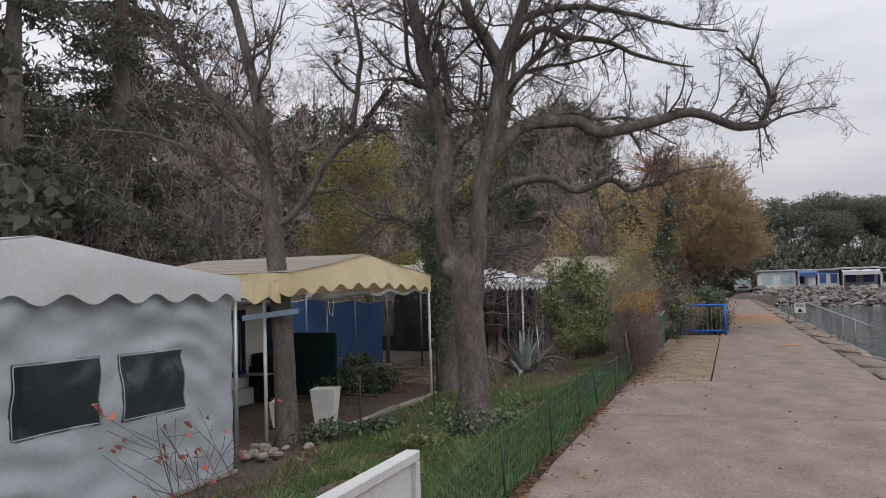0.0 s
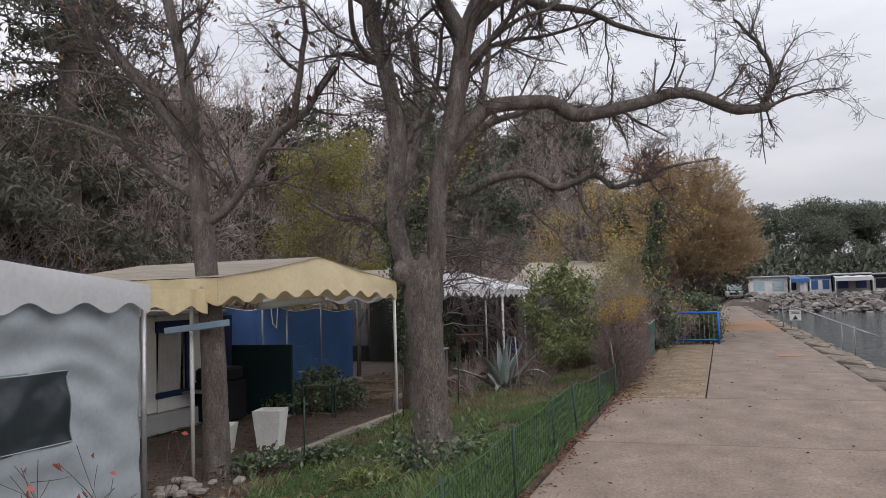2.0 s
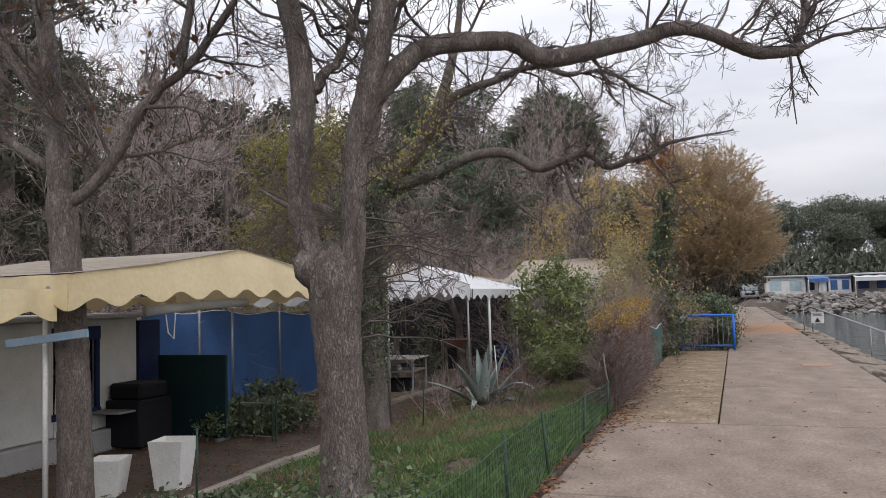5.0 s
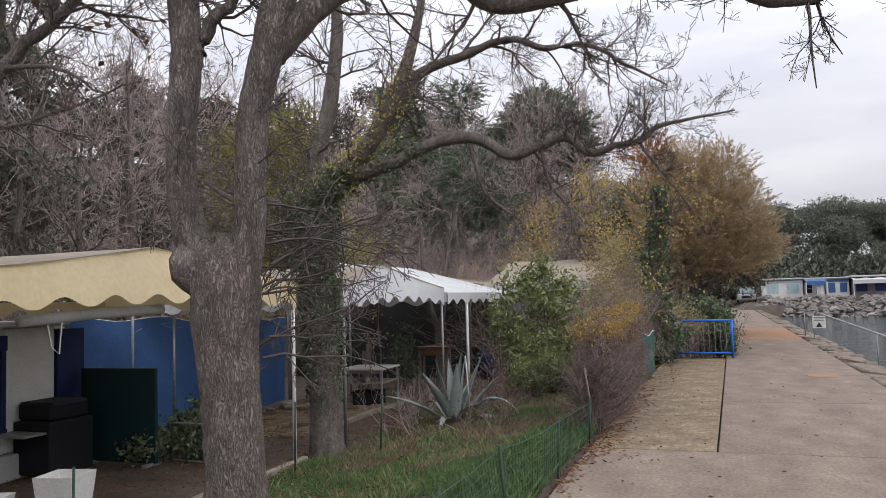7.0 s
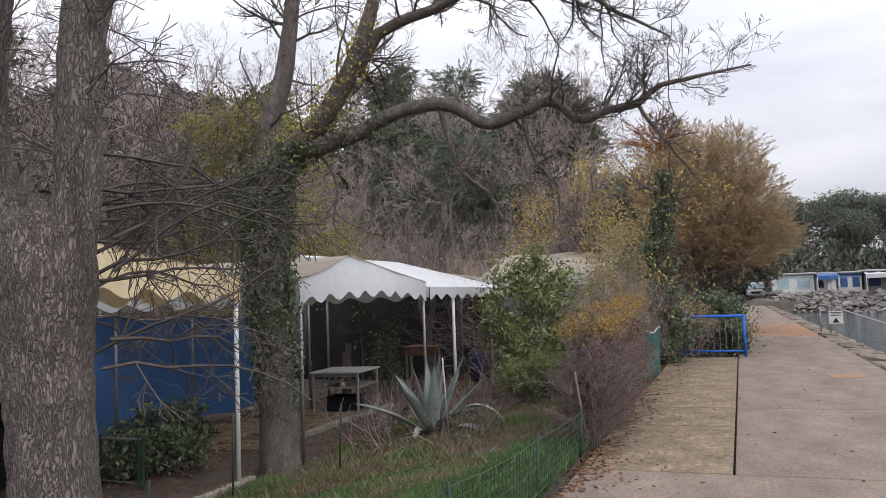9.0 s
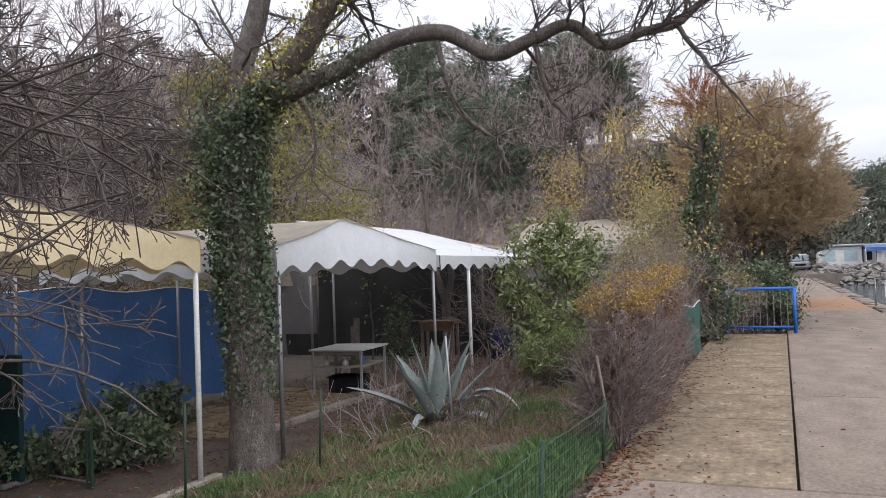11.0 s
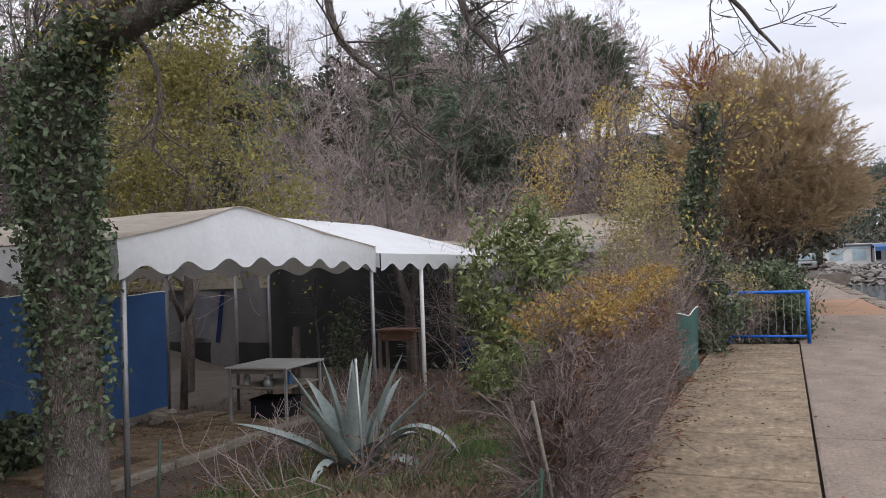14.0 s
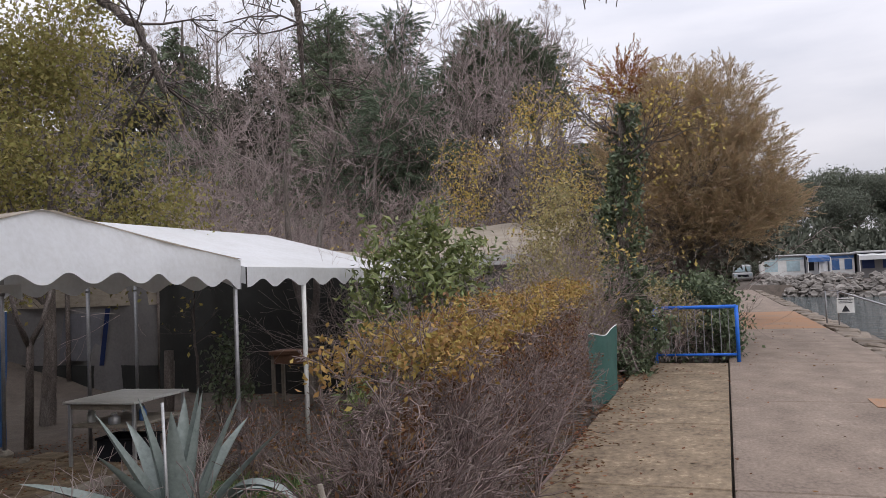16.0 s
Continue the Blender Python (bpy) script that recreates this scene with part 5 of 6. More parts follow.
def plume_tree(name, label, x, y, blobs, count, length, each, size, mat, seed, trunk_h, trunk_r, rise, thick, slim, bare=5, inner=0.3):
    """A tree whose crown is made of many directed sprays; blobs are relative to its foot."""
    z0 = gz(x, y)
    w = Wood(seed)
    w.limb([(x, y, z0 - 0.2, trunk_r * 1.3), (x + 0.1, y, z0 + trunk_h * 0.5, trunk_r), (x, y + 0.1, z0 + trunk_h, trunk_r * 0.8)], 10)
    for b in blobs:
        c = np.array(b[:3]) + (x, y, z0)
        mid = (np.array((x, y, z0 + trunk_h)) + c) / 2 + w.r.normal(0, 0.2, 3)
        line = w.limb([(x, y, z0 + trunk_h * 0.8, trunk_r * 0.6), (*mid, trunk_r * 0.4), (*c, trunk_r * 0.2)], 9)
        w.along(line, bare, max(b[3], b[5]) * 0.9, 1, 0.3, 5, up=0.3)
    pts, aims = plumes(seed, [(b[0] + x, b[1] + y, b[2] + z0, *b[3:]) for b in blobs], count, length, each, rise, thick, inner)
    return tree(name, label, x, y, w, leaves=[("foliage", pts, size, mat, seed + 1, "", slim, 0.1, 0.35, 0.04, aims)])


plume_tree("tamarisk", "large feathery tamarisk turning orange brown", -0.9, 32.5,
           [(0.0, 0.3, 5.9, 1.2, 1.4, 1.2), (1.0, 0.2, 5.6, 1.0, 1.3, 1.2), (1.6, 0.2, 4.4, 0.95, 1.3, 1.4), (2.0, 0, 3.4, 0.75, 1.2, 0.9), (-0.9, 0, 4.6, 1.2, 1.5, 1.5), (0.5, -0.5, 4.2, 1.4, 1.3, 1.5), (-0.4, -0.4, 3.0, 1.4, 1.3, 1.0), (1.1, -0.3, 2.9, 1.1, 1.2, 0.7)],
           3600, 0.5, 38, 0.12, TAMARISK, 54, 2.0, 0.14, 0.9, 0.06, 0.1, bare=12)
plume_tree("tamarisk", "orange-tinted feathery shrub crown on the slope", -2.3, 33.6,
           [(0.1, 0, 6.9, 0.7, 0.8, 0.8), (0.5, 0.2, 6.0, 0.9, 0.9, 1.0)], 330, 0.8, 50, 0.13, ORANGE, 55, 3.6, 0.12, 0.8, 0.05, 0.1)

# ivy column and bushes at the blue railing
r = seeded(61)
pts = []
for i in range(6500):
    z = r.uniform(0.0, 4.6)
    ang = r.uniform(0, 6.28)
    rad = (0.1 + 0.3 * (1 - z / 4.6) ** 0.7 + 0.6 * noise.noise(Vector((math.cos(ang) * 1.1, math.sin(ang) * 1.1, z * 1.9 + 3)))) * r.uniform(0.3, 1.25) ** 0.5
    pts.append((-1.65 + 0.14 * math.sin(z * 1.9) + math.cos(ang) * rad, 26.4 + math.sin(ang) * rad, z))
w = Wood(62)
s = w.limb([(-1.65, 26.4, -0.2, 0.12), (-1.7, 26.4, 2.0, 0.1), (-1.6, 26.4, 4.4, 0.06)], 12)
w.along(s, 14, 1.8, 2, 0.5, 5, up=0.4)
gold = [t + q for t, q in zip(np.repeat(w.tips, 4, 0), seeded(64).normal(0, 0.12, (len(w.tips) * 4, 3))) if math.hypot(t[0] + 1.65, t[1] - 26.4) > 0.75]
tree("ivy_clad_tree", "upright trunk smothered in dark green ivy", -1.65, 26.4, w, leaves=[("yellow_leaf", gold, 0.075, YELLOW, 65, "yellow autumn leaves"), ("ivy", pts, 0.095, IVY, 63, "dark green ivy")])


def bush(name, label, x, y, blobs, n, size, mat, seed, twigs=16, twig=GREY_TWIG, twig_len=1.0, level=2, second=None, slim=0.5, fan=0.3, tangle=0, wiggle=0.22):
    """A many-stemmed bush; blobs are relative to its foot."""
    z0 = gz(x, y)
    w = Wood(seed)
    for b in blobs:
        for i in range(twigs):
            p = (x + b[0] + w.r.normal(0, b[3] * 0.35), y + b[1] + w.r.normal(0, b[4] * 0.35), z0 - 0.05 + max(0, b[2] - b[5]) * 0.6)
            w.sprout(p, (w.r.normal(0, fan), w.r.normal(0, fan), 1), (b[5] * 1.7) * twig_len, 0.011, level, wiggle, 0.03, 5)
        for i in range(tangle):
            p = (x + b[0] + w.r.uniform(-1, 1) * b[3], y + b[1] + w.r.uniform(-1, 1) * b[4], z0 + b[2] + w.r.uniform(-0.9, 0.95) * b[5])
            w.sprout(p, w.r.normal(0, 1, 3) * np.array((0.8, 0.8, 1.0)), 0.26, 0.004, 2, 0.25, 0.02, 5)
    off = np.array((x, y, z0))
    th = thing(name, label, "bush", pose(x, y, z0))
    for line in w.thick + w.thin:
        line[:, :3] -= off
    w.thin, w.thick = w.thin + w.thick, []
    tagged(part("stem_tangle", w.meshes(twig, twig, "stem_tangle")[0], th, "bare tangled stems"), kind="stuff")
    if n:
        pts = cloud_points(seed, clumps(seed, blobs, 9, 0.55), n)
        part("foliage", leaf_mesh("foliage", pts[pts[:, 2] > 0.02], size, mat, seed + 1, slim), th)
    if second:
        top, m2, size2, mat2, lab = second
        part("top_leaves", leaf_mesh("top_leaves", cloud_points(seed + 3, top, m2), size2, mat2, seed + 4), th, lab)
    return th


bush("hedge", "overgrown brown twiggy hedge with yellowing top leaves", -2.15, 18.0,
     [(0.42, -1.8, 0.72, 0.15, 0.35, 0.74), (0.38, -0.9, 0.76, 0.22, 0.6, 0.78), (0.26, 0.4, 0.78, 0.34, 0.8, 0.8), (0.16, 2.0, 0.8, 0.42, 1.0, 0.8), (0.05, 3.9, 0.8, 0.45, 1.0, 0.8)],
     17000, 0.034, DRY_LEAF, 71, 50, HEDGE_TWIG, 0.8, 2,
     second=([(0.4 - 0.015 * k + 0.14 * (k % 3 - 1), -1.8 + 0.28 * k, 1.36 + 0.008 * k + 0.05 * math.sin(k * 2.3), 0.2 + 0.004 * k, 0.34, 0.14) for k in range(24)], 12000, 0.036, HEDGE_TOP, "yellow and orange top leaves"), fan=0.07, tangle=110, wiggle=0.12)
bush("laurel_bush", "glossy green laurel bush beside the awning", -3.95, 22.6, [(0, 0, 1.0, 0.9, 0.9, 1.0), (0.4, 0.2, 2.0, 0.7, 0.7, 0.7), (-0.5, 0.3, 2.3, 0.55, 0.5, 0.6), (0.9, -0.4, 0.9, 0.7, 0.6, 0.8), (-0.8, 0.2, 1.5, 0.6, 0.6, 0.7), (0.1, 0.2, 2.8, 0.3, 0.3, 0.45)],
     6200, 0.14, LAUREL, 73, 14, TWIG, 1.0, 1, slim=0.3)
bush("rosemary_bush", "grey-green needle-leaved bush on the grass", -3.6, 20.6, [(0, 0, 0.6, 0.55, 0.6, 0.6), (0.2, 0.5, 0.5, 0.5, 0.5, 0.5)], 4600, 0.12, LAUREL, 75, 20, TWIG, 0.8, 1, slim=0.14)
bush("oleander_bush", "dark low bush growing against the blue tarp", -8.3, 16.3, [(0, 0, 0.35, 0.35, 0.6, 0.4), (0.1, 1.0, 0.35, 0.35, 0.6, 0.4)], 1600, 0.11, IVY, 77, 10, TWIG, 0.8, 1)
bush("oleander_bush", "dark low bush growing before the blue tarp", -7.3, 15.2, [(0, 0, 0.3, 0.45, 0.5, 0.34), (-0.5, -0.5, 0.25, 0.4, 0.4, 0.3), (0.35, 0.3, 0.3, 0.35, 0.4, 0.3)], 2600, 0.085, IVY, 98, 14, TWIG, 0.9, 1)
bush("young_shrub", "young leafy shrub growing under the white awning", -7.55, 23.3, [(0, 0, 0.8, 0.45, 0.45, 0.65), (0.05, 0, 1.35, 0.25, 0.25, 0.4)], 650, 0.09, IVY, 79, 8, TWIG, 1.0, 1)
bush("dry_bush", "tangled olive-brown bush beside the blue railing", -2.2, 27.4, [(0, -0.6, 0.8, 0.9, 1.0, 0.9), (-0.3, 0.6, 1.3, 1.0, 1.0, 0.9), (0.8, 1.0, 1.0, 0.8, 0.8, 0.8)], 8000, 0.07, PALE_OLIVE, 81, 40, GREY_TWIG, 0.9, 2)
bush("ivy_bush", "dark ivy bush behind the blue railing", -0.9, 29.3, [(0, -0.2, 0.9, 1.0, 0.8, 1.0), (0.5, 0.2, 1.2, 0.6, 0.7, 0.7), (0.7, -0.5, 0.5, 0.4, 0.5, 0.6), (0.6, 2.0, 0.8, 0.6, 1.2, 0.9)], 9000, 0.1, IVY, 83, 10, TWIG, 0.8, 1)
bush("pale_shrub", "pale olive feathery shrub behind the hedge", -2.9, 25.2, [(0, 0, 1.4, 0.8, 0.9, 1.4), (0.3, 0.8, 2.4, 0.7, 0.8, 1.2)], 9000, 0.06, PALE_OLIVE, 85, 50, GREY_TWIG, 0.9, 2)

bush("bramble", "bare pale bramble stems arching over the kerb", -5.4, 18.6, [(0, -0.5, 0.4, 0.5, 0.8, 0.45), (-0.2, 0.9, 0.4, 0.5, 0.8, 0.45)], 0, 0.05, DRY_LEAF, 87, 9, GREY_TWIG, 1.1, 1)
bush("bramble", "thin dry bramble stems lying round the agave", -4.9, 17.2, [(0, 0, 0.25, 0.7, 0.7, 0.35), (0.9, 0.2, 0.25, 0.6, 0.7, 0.35)], 260, 0.045, DRY_LEAF, 96, 9, GREY_TWIG, 1.5, 1, fan=0.9)
bush("bramble", "bare reddish bramble stems behind the agave", -4.4, 20.2, [(0, 0, 0.35, 0.8, 0.8, 0.4), (-0.9, 0.4, 0.3, 0.7, 0.8, 0.4)], 500, 0.05, DRY_LEAF, 97, 14, HEDGE_TWIG, 1.2, 2, fan=0.6)
bush("bramble", "bare pale bramble stems arching over the grass", -3.5, 17.2, [(0, 0, 0.3, 0.5, 0.9, 0.4)], 0, 0.05, DRY_LEAF, 88, 10, HEDGE_TWIG, 1.1, 1)
bush("ground_ivy", "dark low weeds round the foot of the trees", -5.5, 10.2, [(0, 0, 0.12, 0.5, 0.6, 0.16), (0.6, 0.5, 0.1, 0.5, 0.5, 0.14)], 900, 0.09, IVY, 89, 4, TWIG, 0.8, 1)
bush("ground_ivy", "dark low weeds round the foot of the trees", -3.5, 9.3, [(0, 0, 0.12, 0.4, 0.5, 0.16), (0.3, 0.8, 0.1, 0.4, 0.4, 0.14)], 700, 0.1, LAUREL, 90, 4, TWIG, 0.8, 1, slim=0.2)
one = bush("bare_shrub", "bare grey-purple thicket of thin branches", -9.0, 32.5, [(0, 0, 1.6, 1.6, 1.6, 1.8), (1.5, 0.6, 1.4, 1.4, 1.4, 1.5), (-1.5, 0.5, 1.5, 1.4, 1.4, 1.6)], 400, 0.09, YELLOW, 91, 20, GREY_TWIG, 1.25, 2)
one["group"] = "bare thicket"
two = bush("bare_shrub", "bare grey-purple thicket of thin branches", -5.4, 31.0, [(0, 0, 1.3, 1.2, 1.2, 1.5), (1.2, 0.6, 1.2, 1.2, 1.2, 1.3)], 700, 0.09, YELLOW, 93, 24, GREY_TWIG, 1.2, 2)
two["group"] = "bare thicket"
for i, (x, y, s, turn) in enumerate(((-17.5, 28.0, 1.2, 40), (-12.5, 33.0, 1.5, 120), (-7.8, 33.5, 1.5, 200), (-4.6, 34.5, 1.4, 300), (-17.0, 26.0, 1.3, 80), (-16.0, 14.0, 1.2, 10), (-14.5, 10.0, 1.2, 150),
                                     (-13.0, 15.0, 1.0, 250), (-10.5, 37.0, 1.9, 20), (-18.0, 34.0, 1.7, 190), (-14.5, 5.5, 1.2, 99), (-10.8, 31.8, 1.4, 75), (-13.0, 31.6, 1.5, 230), (-5.2, 31.5, 1.3, 10), (-15.5, 31.0, 1.6, 320), (-4.5, 26.0, 0.85, 60), (-3.3, 24.4, 0.6, 140))):
    o = one if i % 2 else two
    o.scale = (s, s, s)
    copy_thing(o, pose(x, y, gz(x, y), 0, 0, turn))
    o.scale = (1, 1, 1)


def round_pine(x, y, h, rx, rz, n, seed, size=0.32, label="round-crowned dark green pine on the skyline", full=False):
    r = seeded(seed)
    low = 2.6 if full else 1.3
    blobs = [(r.normal(0, rx * 0.45), r.normal(0, rx * 0.45), h - rz * r.uniform(0.3, low), rx * r.uniform(0.4, 0.65), rx * r.uniform(0.4, 0.65), rz * r.uniform(0.35, 0.55)) for i in range(9 if not full else 14)]
    return leafy_tree("pine_tree", label, x, y, blobs, n, size, HAZY_PINE if full else PINE, seed, h * 0.55, 0.2, bare=2, lname="needles", slim=0.3)


plume_tree("pine_tree", "tall dense dark green pine on the skyline", -8.0, 43.0,
           [(0, 0, 7.6, 1.7, 1.7, 1.2), (-1.3, 0.2, 6.9, 1.3, 1.4, 1.1), (1.3, 0, 6.6, 1.2, 1.4, 1.1), (0.3, -0.6, 5.6, 1.9, 1.5, 1.2), (-1.5, -0.3, 5.0, 1.3, 1.3, 1.0), (1.7, -0.2, 4.8, 1.1, 1.2, 0.9)],
           1500, 0.5, 42, 0.19, PINE, 101, 5.0, 0.18, 0.5, 0.1, 0.16, bare=3)
plume_tree("pine_tree", "lower dark green pine beside the tall one", -4.3, 44.0,
           [(0, 0, 5.6, 1.5, 1.5, 0.9), (1.3, 0.2, 4.9, 1.1, 1.2, 0.8), (-1.3, 0.2, 4.8, 1.2, 1.2, 0.9), (0.2, -0.4, 4.0, 1.5, 1.2, 0.9)],
           700, 0.5, 42, 0.19, PINE, 103, 3.5, 0.15, 0.5, 0.1, 0.16, bare=3)
for cx, cy, seed, mat in ((-11.4, 40.2, 107, BLUE_CEDAR), (-15.0, 41.5, 109, PINE)):
    tiers = [(0.3 * math.sin(k * 2.1), 0, 3.6 + 0.95 * k, 2.5 - 0.27 * k, 1.8 - 0.15 * k, 0.45) for k in range(7)]
    plume_tree("cedar_tree", "tall dark cedar with layered boughs on the slope", cx, cy, tiers, 950, 0.7, 44, 0.18, mat, seed, 6.0, 0.18, -0.05, 0.08, 0.16, bare=3)
plume_tree("cedar_tree", "blue-green cedar with layered drooping boughs", -9.6, 35.5,
           [(0, 0, 6.2, 1.6, 1.5, 0.5), (0.4, -0.3, 5.3, 2.0, 1.6, 0.45), (-0.4, -0.2, 4.4, 2.1, 1.6, 0.45), (0.2, -0.3, 3.5, 1.9, 1.6, 0.5), (0.0, 0, 7.0, 1.0, 1.0, 0.5)],
           700, 0.7, 46, 0.16, BLUE_CEDAR, 105, 5.0, 0.16, -0.1, 0.06, 0.16, bare=3)
far_pine = round_pine(7.0, 118, 14, 5.2, 4.0, 14000, 111, 0.42, "dark green pine wood across the bay", True)
far_two = round_pine(15.0, 122, 13, 6.0, 4.0, 14000, 112, 0.42, "dark green pine wood across the bay", True)
r = seeded(113)
for i in range(34):
    x, y, s = -26 + 4.4 * i + r.normal(0, 1.2), 120 + 8 * r.uniform(-1, 1), r.uniform(0.75, 1.1)
    if -4 < x < 18 and i % 3:
        y += 8
    o = far_pine if i % 2 else far_two
    o.scale = (s, s, s)
    copy_thing(o, pose(x, y, 1.0, 0, 0, r.uniform(0, 360)))
    o.scale = (1, 1, 1)
far_bush = bush("far_thicket", "dark green thicket under the far pines", 4.0, 106, [(0, 0, 1.2, 3.0, 2.0, 1.6), (3, 1, 1.5, 2.5, 2.0, 1.8)], 2600, 0.5, HAZY_PINE, 114, 3, TWIG, 1.0, 1)
for i in range(26):
    far_bush.scale = (1.2, 1.2, r.uniform(1.4, 2.6))
    copy_thing(far_bush, pose(-12 + 4.0 * i, 107 + 3 * r.uniform(), 0.7, 0, 0, r.uniform(-15, 15)))
far_bush.scale = (1, 1, 1)


def bare_wood_tree(seed, x, y, h):
    z0 = gz(x, y)
    w = Wood(seed)
    t = w.limb([(x, y, z0 - 0.2, 0.14), (x + 0.1, y, z0 + h * 0.35, 0.11), (x, y + 0.2, z0 + h * 0.75, 0.05), (x, y, z0 + h, 0.015)], 16)
    w.along(t, 15, h * 0.42, 3, 0.22, 4, up=0.9, wiggle=0.14, fine=0.008)
    return tree("bare_wood_tree", "bare grey-brown tree of the wooded slope", x, y, w, BARK, GREY_TWIG)


def evergreen(seed, x, y, h):
    r = seeded(seed)
    blobs = [(r.normal(0, 1.1), r.normal(0, 1.1), h * r.uniform(0.25, 0.95), 1.2, 1.2, 1.0) for i in range(12)]
    return leafy_tree("evergreen_oak", "dark evergreen oak of the wooded slope", x, y, blobs, 5500, 0.24, CEDAR, seed, h * 0.5, 0.14, bare=3)


kinds = [bare_wood_tree(121, -14.5, 36.0, 6.5), bare_wood_tree(122, -12.0, 32.0, 5.5), evergreen(123, -17.5, 30.0, 6.0), evergreen(124, -10.5, 40.0, 5.5)]
for k, g in zip(kinds, ("bare slope trees", "bare slope trees", "evergreen slope trees", "evergreen slope trees")):
    k["group"] = g
r = seeded(125)
spots = [(-14.5, 36.0), (-12.0, 32.0), (-17.5, 30.0), (-10.5, 40.0), (-8.6, 43.0), (-15.5, 17.0), (-17.5, 11.5), (-19.5, 22.0), (-23.5, 31.5), (-10.8, 22.8), (-13.8, 19.5)]
tries = 0
while len(spots) < 95 and tries < 6000:
    tries += 1
    x, y = r.uniform(-42, -3.5), r.uniform(2, 62)
    if x > -16.2 and 21 < y < 31.5 or x > -12.5 and y < 33 or (x > -7 and y < 37):
        continue
    if min(math.hypot(x - a, y - b) for a, b in spots) < 2.9:
        continue
    spots.append((x, y))
    pick = r.choice(4, p=(0.34, 0.3, 0.18, 0.18) if y > 22 else (0.2, 0.2, 0.3, 0.3))
    s = r.uniform(0.85, 1.3)
    o = kinds[pick]
    o.scale = (s, s, s * r.uniform(0.9, 1.1))
    copy_thing(o, pose(x, y, gz(x, y) - 0.1, 0, 0, r.uniform(0, 360)))
    o.scale = (1, 1, 1)


for i, (x, y) in enumerate(((-5.2, 39.5), (-3.4, 43.0), (-1.6, 40.5), (-6.8, 38.0), (-4.2, 48.0), (-3.2, 37.5), (-6.0, 45.0), (-9.0, 38.5), (-11.5, 41.5))):
    o = kinds[2 + i % 2] if i % 3 else kinds[i % 2]
    s = 0.85 + 0.06 * (i * 7 % 6)
    o.scale = (s, s, s)
    copy_thing(o, pose(x, y, gz(x, y) - 0.1, 0, 0, i * 77))
    o.scale = (1, 1, 1)


for i, (x, y, s) in enumerate(((-9.6, 36.2, 1.25), (-11.8, 38.5, 1.35), (-7.2, 35.8, 1.15), (-13.5, 40.5, 1.4), (-6.2, 41.0, 1.2), (-15.5, 38.5, 1.35), (-8.2, 39.4, 1.3), (-10.6, 34.4, 1.1), (-5.4, 36.4, 1.05), (-17.2, 41.5, 1.4), (-13.9, 19.6, 1.0), (-15.2, 22.6, 1.15), (-13.2, 17.0, 0.95), (-16.6, 19.8, 1.1), (-17.2, 24.6, 1.4), (-19.2, 27.2, 1.5), (-20.8, 24.6, 1.5), (-16.8, 27.6, 1.3), (-18.4, 25.9, 1.35))):
    o = kinds[i % 2]
    o.scale = (s, s, s)
    copy_thing(o, pose(x, y, gz(x, y) - 0.1, 0, 0, i * 53))
    o.scale = (1, 1, 1)


# ---- agave, grass and leaf litter ----
def agave(x, y):
    """Stiff tapering leaves in a rosette; the outermost lie low and some fold over at the tip."""
    z0 = gz(x, y)
    th = thing("agave", "large grey-green agave with stiff pointed leaves", "agave", pose(x, y, z0))
    r = seeded(131)
    leaves = [(209, 0.5, 1.2, 0.0), (20, 0.12, 1.2, 0.0), (60, 0.1, 1.22, 0.0), (200, 0.2, 1.18, 0.02), (35, 0.36, 1.25, 0.02), (300, 0.22, 1.1, 0.0), (120, 0.3, 1.15, 0.05), (29, 0.72, 1.15, 0.04),
              (165, 0.55, 1.1, 0.1), (75, 0.6, 1.1, 0.1), (250, 0.62, 1.0, 0.05), (215, 1.02, 1.25, 0.12), (10, 0.85, 1.4, 1.0), (48, 1.0, 1.2, 1.1), (345, 1.25, 1.1, 0.5), (320, 0.95, 0.9, 0.15), (140, 1.0, 1.0, 0.4), (275, 1.15, 1.0, 0.5)]
    for k, (turn, lean, L, bend) in enumerate(leaves):
        a, wide, twist = radians(turn), r.uniform(0.076, 0.092), r.normal(0, 0.25)

        def fn(s, t, a=a, lean=lean, L=L, bend=bend, wide=wide, twist=twist):
            out = up = 0.0
            for i in range(8):
                q = t * (i + 0.5) / 8
                ang = lean + bend * 2.2 * max(0.0, q - 0.35) / 0.65
                out, up = out + L * t / 8 * math.sin(ang), up + L * t / 8 * math.cos(ang)
            wd = wide * (0.8 + 0.55 * min(t / 0.4, 1.0)) * min(1.0, (1 - t) / 0.62) ** 0.8
            q = (s - 0.5) * 2
            off = q * max(wd, 0.001)
            cup = 0.55 * wd * q * q
            lift = twist * off * t
            o = 0.07 + out - cup * math.cos(lean)
            return (math.cos(a) * o - math.sin(a) * off, math.sin(a) * o + math.cos(a) * off, up + cup * math.sin(lean) + lift)
        part("leaf", Mesh().sheet(fn, 6, 18).mesh("leaf", AGAVE, True), th)
    return th


agave(-4.45, 18.1)


